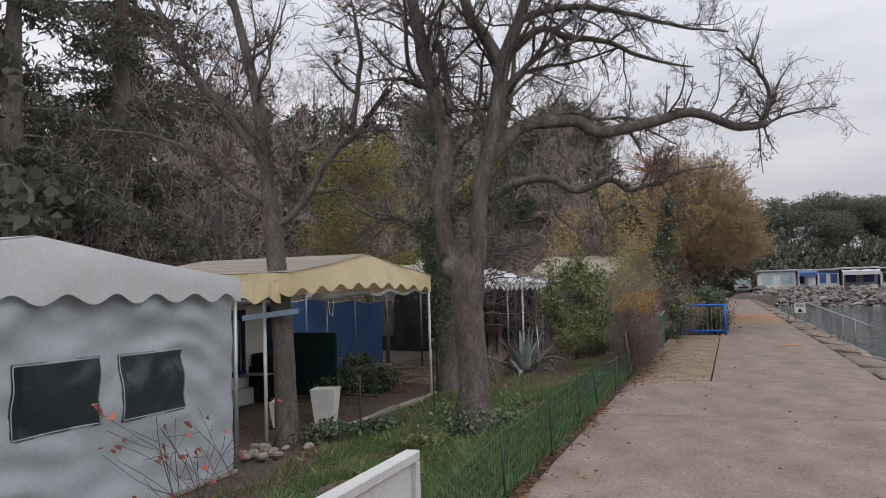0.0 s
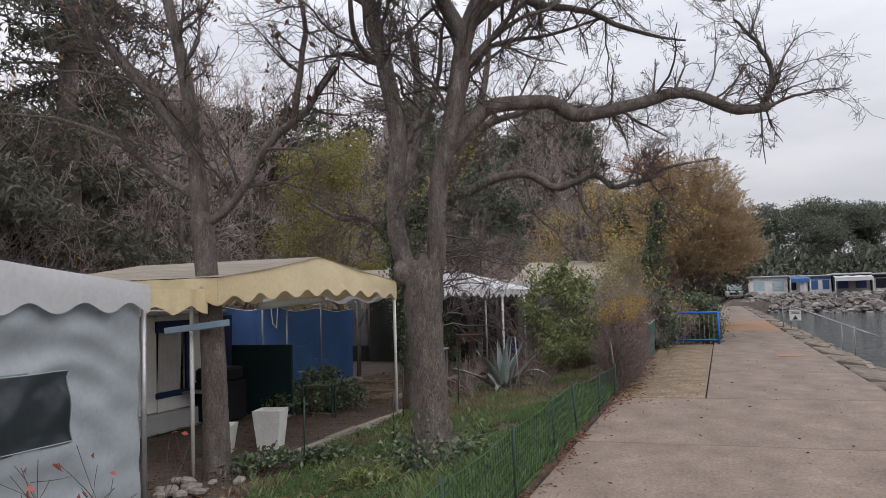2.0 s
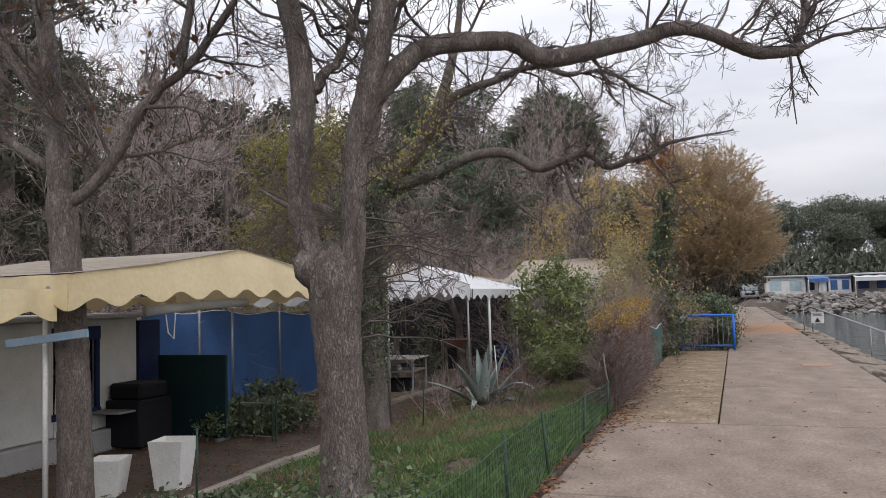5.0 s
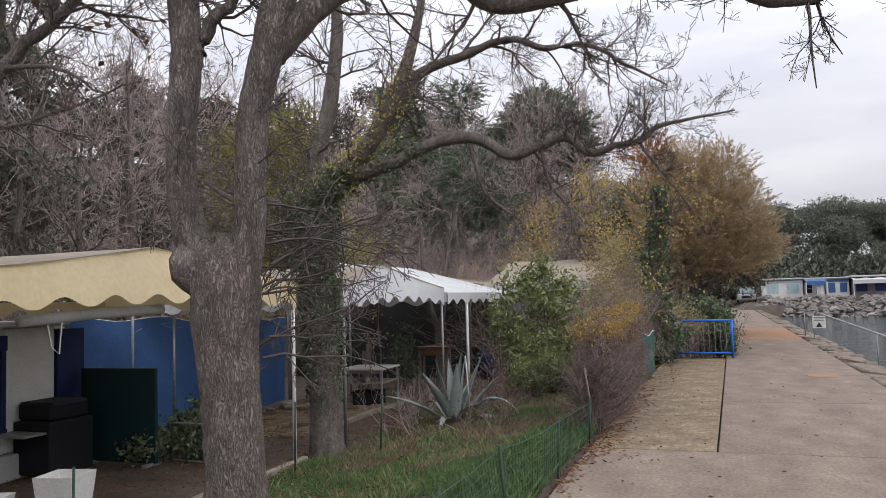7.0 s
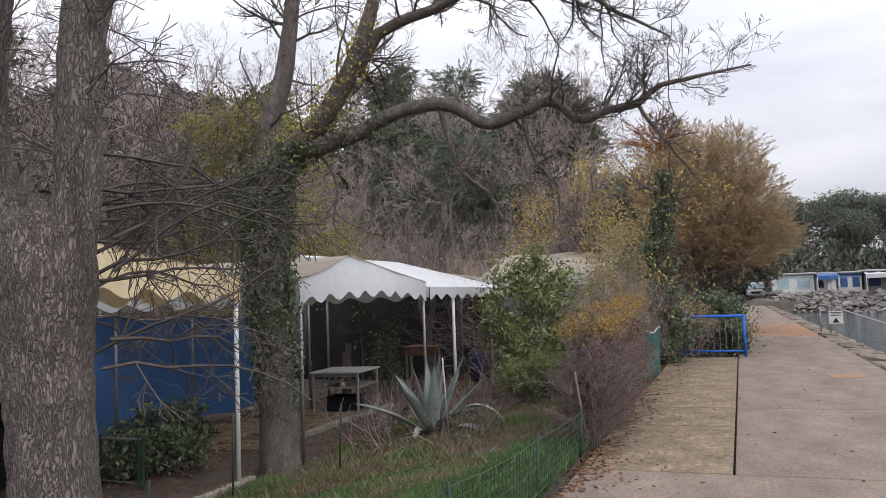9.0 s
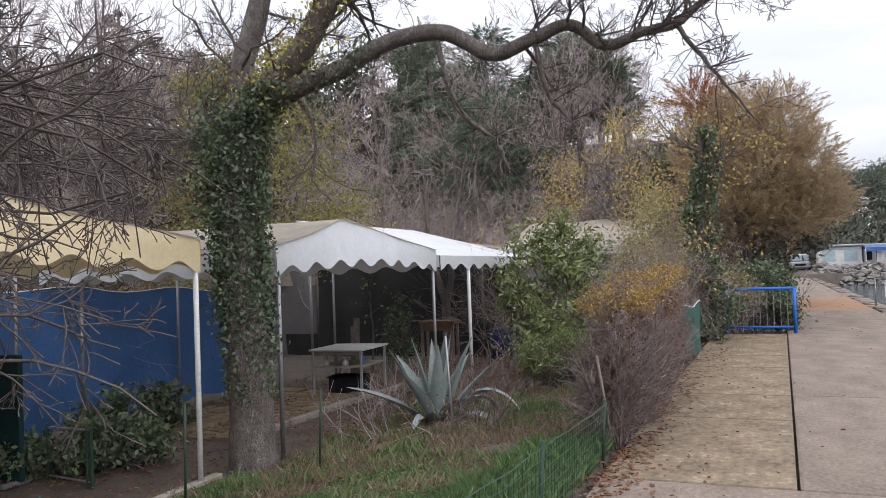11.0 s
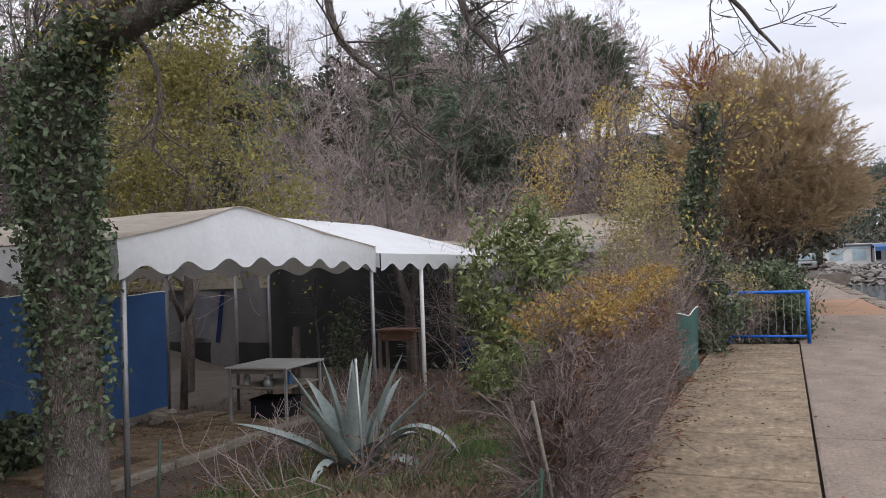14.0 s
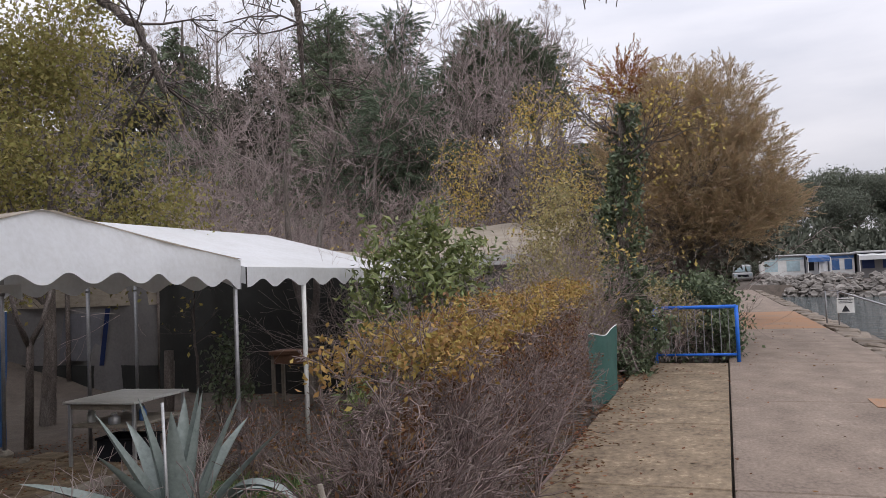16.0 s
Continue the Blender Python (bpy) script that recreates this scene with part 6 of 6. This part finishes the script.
def blades(name, label, n, region, size, mat, seed, keep=None, tuft=1):
    r = seeded(seed)
    x0, x1, y0, y1 = region
    x, y = r.uniform(x0, x1, n), r.uniform(y0, y1, n)
    pick = np.array([keep(a, b) if keep else True for a, b in zip(x, y)])
    x, y = x[pick], y[pick]
    n = len(x)
    z = np.array([gz(a, b) + 0.05 * noise.noise(Vector((a * 0.9, b * 0.9, 0))) - 0.02 for a, b in zip(x, y)])
    h = size * r.uniform(0.5, 1.3, n)
    ang = r.uniform(0, 6.28, n)
    bend = r.normal(0, 0.3, (n, 2)) * h[:, None]
    wd = 0.006 + 0.004 * r.uniform(0, 1, n)
    a = np.stack([x - np.cos(ang) * wd, y - np.sin(ang) * wd, z], 1)
    b = np.stack([x + np.cos(ang) * wd, y + np.sin(ang) * wd, z], 1)
    m = np.stack([x + bend[:, 0] * 0.35, y + bend[:, 1] * 0.35, z + h * 0.6], 1)
    t = np.stack([x + bend[:, 0], y + bend[:, 1], z + h], 1)
    v = np.stack([a, b, m, t], 1).reshape(-1, 3)
    k = np.arange(n) * 4
    f = np.concatenate([np.stack([k, k + 1, k + 2], 1), np.stack([k + 1, k + 3, k + 2], 1)])
    return tagged(new(name, array_mesh(name, v, f, mat)), label, "grass", kind="stuff")


def patchy(a, b):
    if a < -4.3 and b < 11 and a + 0.25 * (b - 5) < -4.0:
        return False
    bare = -0.3 if b < 14.5 else -0.05
    return noise.noise(Vector((a * 0.7, b * 0.7, 7))) + 0.35 * noise.noise(Vector((a * 2.5, b * 2.5, 3))) > bare


blades("grass", "rough green grass between the fence and the pitches", 150000, (-5.6, -1.8, 4.5, 20.5), 0.075, GRASS, 141, patchy)
blades("dry_grass", "withered tan grass and weeds among the green", 42000, (-5.8, -1.8, 9.0, 21.0), 0.11, STRAW, 143, lambda a, b: noise.noise(Vector((a * 1.1, b * 1.1, 21))) > (0.3 if b < 14.5 else -0.1))
blades("weed_tuft", "coarse green weeds in loose tufts", 26000, (-5.4, -1.8, 5.0, 20.0), 0.15, WEED, 144, lambda a, b: noise.noise(Vector((a * 2.3, b * 2.3, 31))) > 0.22)
blades("tall_grass", "longer grass tufts along the wire fence", 14000, (-2.6, -1.78, 5.0, 16.0), 0.17, GRASS, 142)


def litter(name, label, n, region, size, mat, seed, height, keep=None):
    r = seeded(seed)
    x0, x1, y0, y1 = region
    pts = [(a, b, height(a, b)) for a, b in zip(r.uniform(x0, x1, n), r.uniform(y0, y1, n)) if not keep or keep(a, b, r)]
    me = leaf_mesh(name, pts, size, mat, seed, slim=0.7, droop=0.0, fold=0.12)
    co = np.zeros(len(me.vertices) * 3, np.float32)
    me.vertices.foreach_get("co", co)
    co = co.reshape(-1, 4, 3)
    base = co[:, :, 2].mean(1, keepdims=True)
    co[:, :, 2] = base + (co[:, :, 2] - base) * 0.3 + size * 0.12
    me.vertices.foreach_set("co", co.ravel())
    return tagged(new(name, me), label, "leaf litter", kind="stuff")


litter("clover", "small green weeds among the grass", 15000, (-5.6, -1.8, 4.5, 20.5), 0.03, GRASS, 150, lambda a, b: gz(a, b) + 0.05, lambda a, b, r: patchy(a, b))
litter("leaf_litter", "brown fallen leaves on the soil under the trees", 30000, (-9.2, -1.7, 4.0, 26), 0.05, LITTER, 151, lambda a, b: gz(a, b) + 0.03)
litter("edge_litter", "brown fallen leaves drifted along the promenade edge", 30000, (-1.95, -0.6, 3.0, 28), 0.05, LITTER, 152, lambda a, b: 0.004 if a > -1.66 else -0.01,
       lambda a, b, r: r.uniform() < math.exp(-max(a + 1.62, 0) / (0.07 if b < 14 else 0.2)) * (0.15 + 0.85 * (noise.noise(Vector((a * 3, b * 1.3, 5))) > 0.0)))
litter("path_litter", "scattered dead leaves on the concrete promenade", 320, (-1.5, 2.2, 3.0, 40), 0.055, LITTER, 153, lambda a, b: 0.003)
litter("moss_crumb", "fine brown crumbs of soil and bark on the old concrete", 5000, (-1.66, -0.14, 14.5, 28), 0.011, LITTER, 154, lambda a, b: 0.002,
       lambda a, b, r: noise.noise(Vector((a * 1.6, b * 0.9, 9))) + r.uniform(-0.3, 0.3) > 0.1)


def dry_plant(x, y, h, seed, leaves):
    r = seeded(seed)
    z0 = gz(x, y)
    w = Wood(seed)
    for i in range(3):
        w.sprout((x + r.normal(0, 0.12), y + r.normal(0, 0.12), z0 - 0.05), (r.normal(0, 0.25), r.normal(0, 0.25), 1), h * r.uniform(0.6, 1.0), 0.007, 1, 0.14, 0.03, 5)
    tips = np.array(w.tips, float)[:, :3].copy()
    th = thing("dry_plant", "tall dry stems with a few withered orange leaves", "plant", pose(x, y, z0))
    for line in w.thin + w.thick:
        line[:, :3] -= np.array((x, y, z0))
    w.thin, w.thick = w.thin + w.thick, []
    part("stem", w.meshes(TWIG, TWIG, "stem")[0], th)
    tips = tips[r.choice(len(tips), leaves)] - np.array((x, y, z0))
    for k, tip in enumerate(tips + r.normal(0, 0.05, tips.shape)):
        part("leaf", leaf_mesh("leaf", [tip], 0.1, RED_LEAF, seed + k, 0.6), th, "withered orange leaf")


dry_plant(-4.35, 5.6, 1.3, 155, 12)
dry_plant(-4.7, 6.9, 1.4, 156, 14)
dry_plant(-4.75, 6.0, 1.2, 157, 8)
r = seeded(158)
for i in range(16):
    x, y, k = -5.9 + r.normal(0, 0.28), 9.1 + r.normal(0, 0.22), r.uniform(0.07, 0.2)
    pebble = bpy.data.meshes.get("pebble") or Mesh().box((-0.5, -0.5, -0.3), (0.5, 0.5, 0.4), edge=0.22).mesh("pebble", STONE)
    thing("garden_stone", "small pale stone lying beside the slim tree", "stone", Matrix.LocRotScale((x, y, gz(x, y) + k * 0.25), Euler((0, 0.2, r.uniform(0, 6))), (k, k * 0.8, k * 0.7)), "garden stones", pebble)


# ---- wire fence and stakes ----
fence = thing("wire_fence", "low green wire mesh fence on thin posts", "fence", pose(-1.76, 4.0, -0.06))
fence_posts = [(0.0, 0.5), (2.35, 0.62), (4.2, 0.66), (6.1, 0.66), (7.6, 0.64), (9.5, 0.58), (11.5, 0.52)]
fr_ = seeded(161)
tops = []
for yy, hh in fence_posts:
    lx, ly = fr_.normal(0, 0.04), fr_.normal(0, 0.05)
    tops.append((lx, yy + ly, hh))
    part("post", Mesh().tube([(0, yy, -0.1), (lx, yy + ly, hh + 0.04)], 0.014, 7).mesh("post", GREEN_WIRE, True), fence)


def fence_point(y, t):
    i = max(k for k, q in enumerate(fence_posts) if q[0] <= y or k == 0)
    i = min(i, len(fence_posts) - 2)
    f = (y - fence_posts[i][0]) / (fence_posts[i + 1][0] - fence_posts[i][0])
    top = [tops[i][k] + (tops[i + 1][k] - tops[i][k]) * f for k in range(3)]
    sag = -0.02 * math.sin(math.pi * min(max(f, 0), 1))
    return (top[0] * t + 0.015 * math.sin(y * 2.1 + t * 2), y + (top[1] - y) * t * 0.5, (top[2] + sag) * t + 0.004 * math.sin(y * 9))


wire = Mesh()
for k in range(9):
    wire.tube([fence_point(i * 0.16, k / 8) for i in range(73)], 0.0024 if k < 8 else 0.004, 3, cap=False)
tagged(part("wire_strand", wire.mesh("wire_strand", GREEN_WIRE), fence), kind="stuff")
wire = Mesh()
for i in range(146):
    wire.tube([fence_point(i * 0.08, k / 4) for k in range(5)], 0.0024, 3, cap=False)
tagged(part("wire_mesh", wire.mesh("wire_mesh", GREEN_WIRE), fence), kind="stuff")

for x, y, h, lx, ly, mat, lab in ((-1.74, 16.0, 0.98, -0.06, -0.35, WOOD, "pale leaning wooden stake at the hedge end"), (-3.9, 17.3, 1.15, -0.08, 0.05, ALU, "pale thin stake beside the agave"),
                                 (-4.7, 15.6, 0.85, 0.03, 0.03, GREEN_WIRE, "thin green garden stake in the grass"), (-5.3, 14.3, 0.95, 0.02, 0.0, GREEN_WIRE, "thin green garden stake in the grass"),
                                 (-4.6, 12.2, 0.7, 0.0, 0.02, GREEN_WIRE, "thin green garden stake in the grass"), (-5.2, 10.6, 0.9, 0.0, 0.02, GREEN_WIRE, "thin green garden stake in the grass")):
    st = thing("garden_stake", lab, "stake", pose(x, y, gz(x, y)))
    part("shaft", Mesh().tube([(0, 0, -0.1), (lx * 0.5, ly * 0.5, h * 0.5), (lx, ly, h)], 0.012, 6).mesh("shaft", mat, True), st)

slat = thing("nailed_board", "flaking pale blue board nailed to the slim tree", "board", pose(-6.02, 9.6, 1.5, 0, 0, 12))
part("plank", Mesh().box((-0.5, -0.03, -0.035), (0.35, 0.0, 0.045), pose(0, 0, 0, 0, -6, 0), edge=0.006).mesh("plank", material("flaking_blue_paint", (0.16, 0.27, 0.38), (0.34, 0.33, 0.3), 9, 50, 0.8)), slat)


# ---- far shore: cabins ----
def far_cabin(x, y, w, d, h, wall, trim, label, seed):
    r = seeded(seed)
    th = thing("far_cabin", label, "cabin", pose(x, y, ground_height(x, y)))
    part("wall", Mesh().box((0, 0, 0), (w, d, h), edge=0.03).mesh("wall", wall), th)
    part("roof", Mesh().box((-0.2, -0.3, h), (w + 0.2, d + 0.2, h + 0.18), edge=0.05).mesh("roof", GREY_PAINT), th)
    k = max(2, int(w / 1.6))
    for i in range(k):
        a = (i + 0.2) * w / k
        win = part("window", Mesh().box((a, -0.03, h * 0.38), (a + w / k * 0.6, -0.005, h * 0.82)).mesh("window", trim), th)
    part("band", Mesh().box((0.05, -0.06, h * 0.86), (w - 0.05, -0.04, h * 0.97)).mesh("band", trim), th)


PALE_GLASS = material("pale_blue_glass", (0.45, 0.58, 0.62), None, 3, 20, 0.3)
far_cabin(4.0, 96, 4.0, 3, 2.35, WHITE_PAINT, PALE_GLASS, "white holiday cabin with a row of pale windows", 1)
far_cabin(8.15, 96.5, 1.9, 3, 2.3, GREY_PAINT, BLACK, "small cabin with dark doorway behind the rocks", 2)
far_cabin(10.2, 96, 2.2, 3, 2.3, WHITE_PAINT, BLUE_TARP, "white cabin with blue door and windows behind the rocks", 3)
far_cabin(12.6, 95.5, 3.5, 3, 2.4, CARAVAN_GREY, NAVY, "dark grey cabin with shaded porch behind the rocks", 4)
far_cabin(16.4, 96, 3.4, 3, 2.3, GREY_PAINT, BLACK, "grey cabin with dark openings behind the rocks", 5)
far_cabin(20.2, 97, 5.0, 3, 2.3, WHITE_PAINT, NAVY, "white cabin with navy windows behind the rocks", 6)
far_cabin(26.0, 97, 6.0, 3, 2.3, GREY_PAINT, NAVY, "grey cabin with navy windows behind the rocks", 7)


def far_awning(x, w, cloth, label):
    aw = thing("far_awning_cloth", label, "awning", pose(x, 94.0, ground_height(x, 94.0)))
    part("cloth", Mesh().sheet(lambda s, t: (w * s, 1.9 * t, 2.15 + 0.3 * t - 0.08 * math.sin(s * 9) ** 2), 24, 4).mesh("cloth", cloth, True), aw)
    part("valance", Mesh().sheet(lambda s, t: (w * s, 0.02 * math.sin(s * 20), 1.75 + 0.4 * t), 24, 2).mesh("valance", cloth, True), aw)
    for k in (0.03, w - 0.03):
        part("post", Mesh().tube([(k, 0, 0), (k, 0, 2.15)], 0.04, 6).mesh("post", WHITE_PAINT), aw)


far_awning(8.1, 2.0, BLUE_TARP, "blue awning cloth on a far cabin")
far_awning(12.5, 3.7, WHITE_CLOTH, "pale awning cloth shading a far cabin")
sheet = thing("hung_sheet", "white sheet hung to dry under a far awning", "sheet", pose(9.1, 94.3, 0.5))
part("cloth", Mesh().sheet(lambda s, t: (0.75 * s, 0.05 * math.sin(s * 9), 0.5 + 1.2 * t), 12, 3).mesh("cloth", WHITE_CLOTH, True), sheet)
van = thing("parked_van", "pale parked van seen from the front at the promenade end", "van", pose(1.45, 98, 0.5))
part("body", Mesh().box((0, 0, 0.25), (1.95, 4.2, 0.95), edge=0.12).mesh("body", GREY_PAINT), van)
part("cabin", Mesh().box((0.1, 0.55, 0.95), (1.85, 4.1, 1.75), edge=0.16).mesh("cabin", GREY_PAINT), van)
part("windscreen", Mesh().box((0.22, 0.53, 1.05), (1.73, 0.545, 1.55)).mesh("windscreen", PALE_GLASS), van)
part("grille", Mesh().box((0.45, -0.015, 0.5), (1.5, -0.003, 0.72)).mesh("grille", BLACK), van)
for x in (0.12, 1.6):
    part("headlight", Mesh().box((x, -0.02, 0.62), (x + 0.24, -0.004, 0.8), edge=0.005).mesh("headlight", PALE_GLASS), van)
for x in (0.1, 1.85):
    for y in (0.8, 3.4):
        part("wheel", Mesh().tube([(x - 0.1, y, 0.32), (x + 0.1, y, 0.32)], 0.32, 14).mesh("wheel", BLACK), van)


def lump(seed, flat=0.7):
    bm = bmesh.new()
    bmesh.ops.create_icosphere(bm, subdivisions=2, radius=0.5)
    for v in bm.verts:
        d = 1 + 0.75 * noise.noise(v.co * 2.9 + Vector((seed * 7.3, 0, 0)))
        v.co = Vector((v.co.x * d, v.co.y * d * 0.8, max(v.co.z * d * flat, -0.3)))
    me = bpy.data.meshes.new("rock")
    bm.to_mesh(me)
    bm.free()
    me.materials.append(ROCK)
    return me


rocks = [lump(i) for i in range(7)]
r = seeded(171)
heap = Mesh()
for i in range(620):
    s = r.uniform() ** 1.3
    row = r.uniform()
    x = 3.4 + 30 * s + r.normal(0, 0.3)
    y = 91 - 11 * min(1, s * 2.6) ** 0.8 - 4.5 * (1 - row) + r.normal(0, 0.3)
    z, k, a = -0.85 + 1.85 * row, r.uniform(0.55, 1.2), r.uniform(0, 6.28)
    m = Matrix.LocRotScale((x, y, z), Euler((0, 0, a)), (k, k, k * 0.85))
    if i < 290:
        thing("breakwater_rock", "rough pale grey boulder of the breakwater", "rock", m, "breakwater rocks", rocks[i % 7])
    else:
        me = rocks[i % 7]
        heap.add([m @ v.co for v in me.vertices], [tuple(p.vertices) for p in me.polygons])
tagged(new("rock_heap", heap.mesh("rock_heap", ROCK)), "heap of rough grey rocks along the breakwater", "rocks", kind="stuff")

# ---- promenade slabs and edge stones ----
pave = structure("pavement", None, "long concrete promenade of large jointed slabs", "pavement")


def slab(x0, x1, y0, y1, mat):
    """One slab; x0 and x1 are its sides at both ends, so that the middle joint may run askew."""
    m = Mesh().box((0, 0, -0.2), (1, y1 - y0 - 0.03, 0), edge=0.008)
    m.v = [((x0[k] + 0.012) * (1 - p[0]) + (x1[k] - 0.012) * p[0], p[1], p[2]) for p in m.v for k in (int(p[1] > 0.5),)]
    part("slab", m.mesh("slab", mat), pave, "", pose(0, y0 + 0.015, 0))


def middle(y):
    return -0.215 + 0.011 * (min(y, 28) - 15)


joints = [-14, -9.8, -6.5, -2.2, 2.1, 6.4, 10.9, 14.9, 19.15, 23.5, 27.9, 32.2, 36.5, 41, 46, 51, 56, 62, 70, 80, 94]
for a, b in zip(joints, joints[1:]):
    right = (2.62, 2.62)
    if b <= 15.0:
        slab((-1.66, -1.66), right, a, b, CONCRETE)
    else:
        slab((middle(a), middle(b)), right, a, b, RUST_STAIN if 36 < a < 45 else CONCRETE)
        if b < 28:
            h = a + (b - a) * 0.62
            slab((-1.66, -1.66), (middle(a), middle(h)), a, h, OLD_CONCRETE)
            slab((-1.66, -1.66), (middle(h), middle(b)), h, b, OLD_CONCRETE)
grate = thing("drain_grate", "rusty flat drain cover set in the concrete", "drain", pose(1.5, 23.1, 0.004))
part("cover", Mesh().box((0, 0, 0), (0.6, 0.65, 0.006)).mesh("cover", RUST_STAIN), grate)
r = seeded(181)
edge = structure("shore_edge", None, "rough stone edging stepping down to the sea", "edging")
stones = []
for k in range(5):
    bm = bmesh.new()
    bmesh.ops.create_cube(bm, size=1.0)
    bmesh.ops.bevel(bm, geom=list(bm.edges), offset=0.12, segments=1, affect='EDGES')
    for v in bm.verts:
        v.co += Vector([noise.noise(v.co * 2 + Vector((k * 5, i * 3, 0))) * 0.12 for i in range(3)])
    me = bpy.data.meshes.new("edge_stone")
    bm.to_mesh(me)
    bm.free()
    me.materials.append(EDGE_STONE)
    stones.append(me)
y = 8.0
while y < 90:
    L = r.uniform(0.4, 0.95)
    for row, (x, z) in enumerate(((3.0, -0.16), (3.6, -0.42), (4.15, -0.7))):
        part("edge_stone", stones[r.randint(5)], edge, "", Matrix.LocRotScale((x + r.normal(0, 0.06), y + L / 2, z - 0.06 + r.normal(0, 0.03)), Euler((r.normal(0, 0.05), r.normal(0.1, 0.06), r.normal(0, 0.08))), (r.uniform(0.5, 0.7), L, 0.3)))
    y += L + 0.02

flags = structure("pitch_paving", None, "uneven tan flagstones under the white awning", "paving")
flag = [Mesh().box((0, 0, -0.05), (0.46, 0.36, 0.03 + 0.006 * k), edge=0.012).mesh("flagstone", OLD_CONCRETE) for k in range(3)]
r = seeded(191)
for i in range(5):
    for j in range(10):
        if r.uniform() < 0.12:
            continue
        part("flagstone", flag[r.randint(3)], flags, "", pose(-9.1 + i * 0.49 + r.normal(0, 0.012), 16.9 + j * 0.39 + r.normal(0, 0.012), -0.4 + r.normal(0, 0.008), r.normal(0, 1), r.normal(0, 1), r.normal(0, 1.5)))
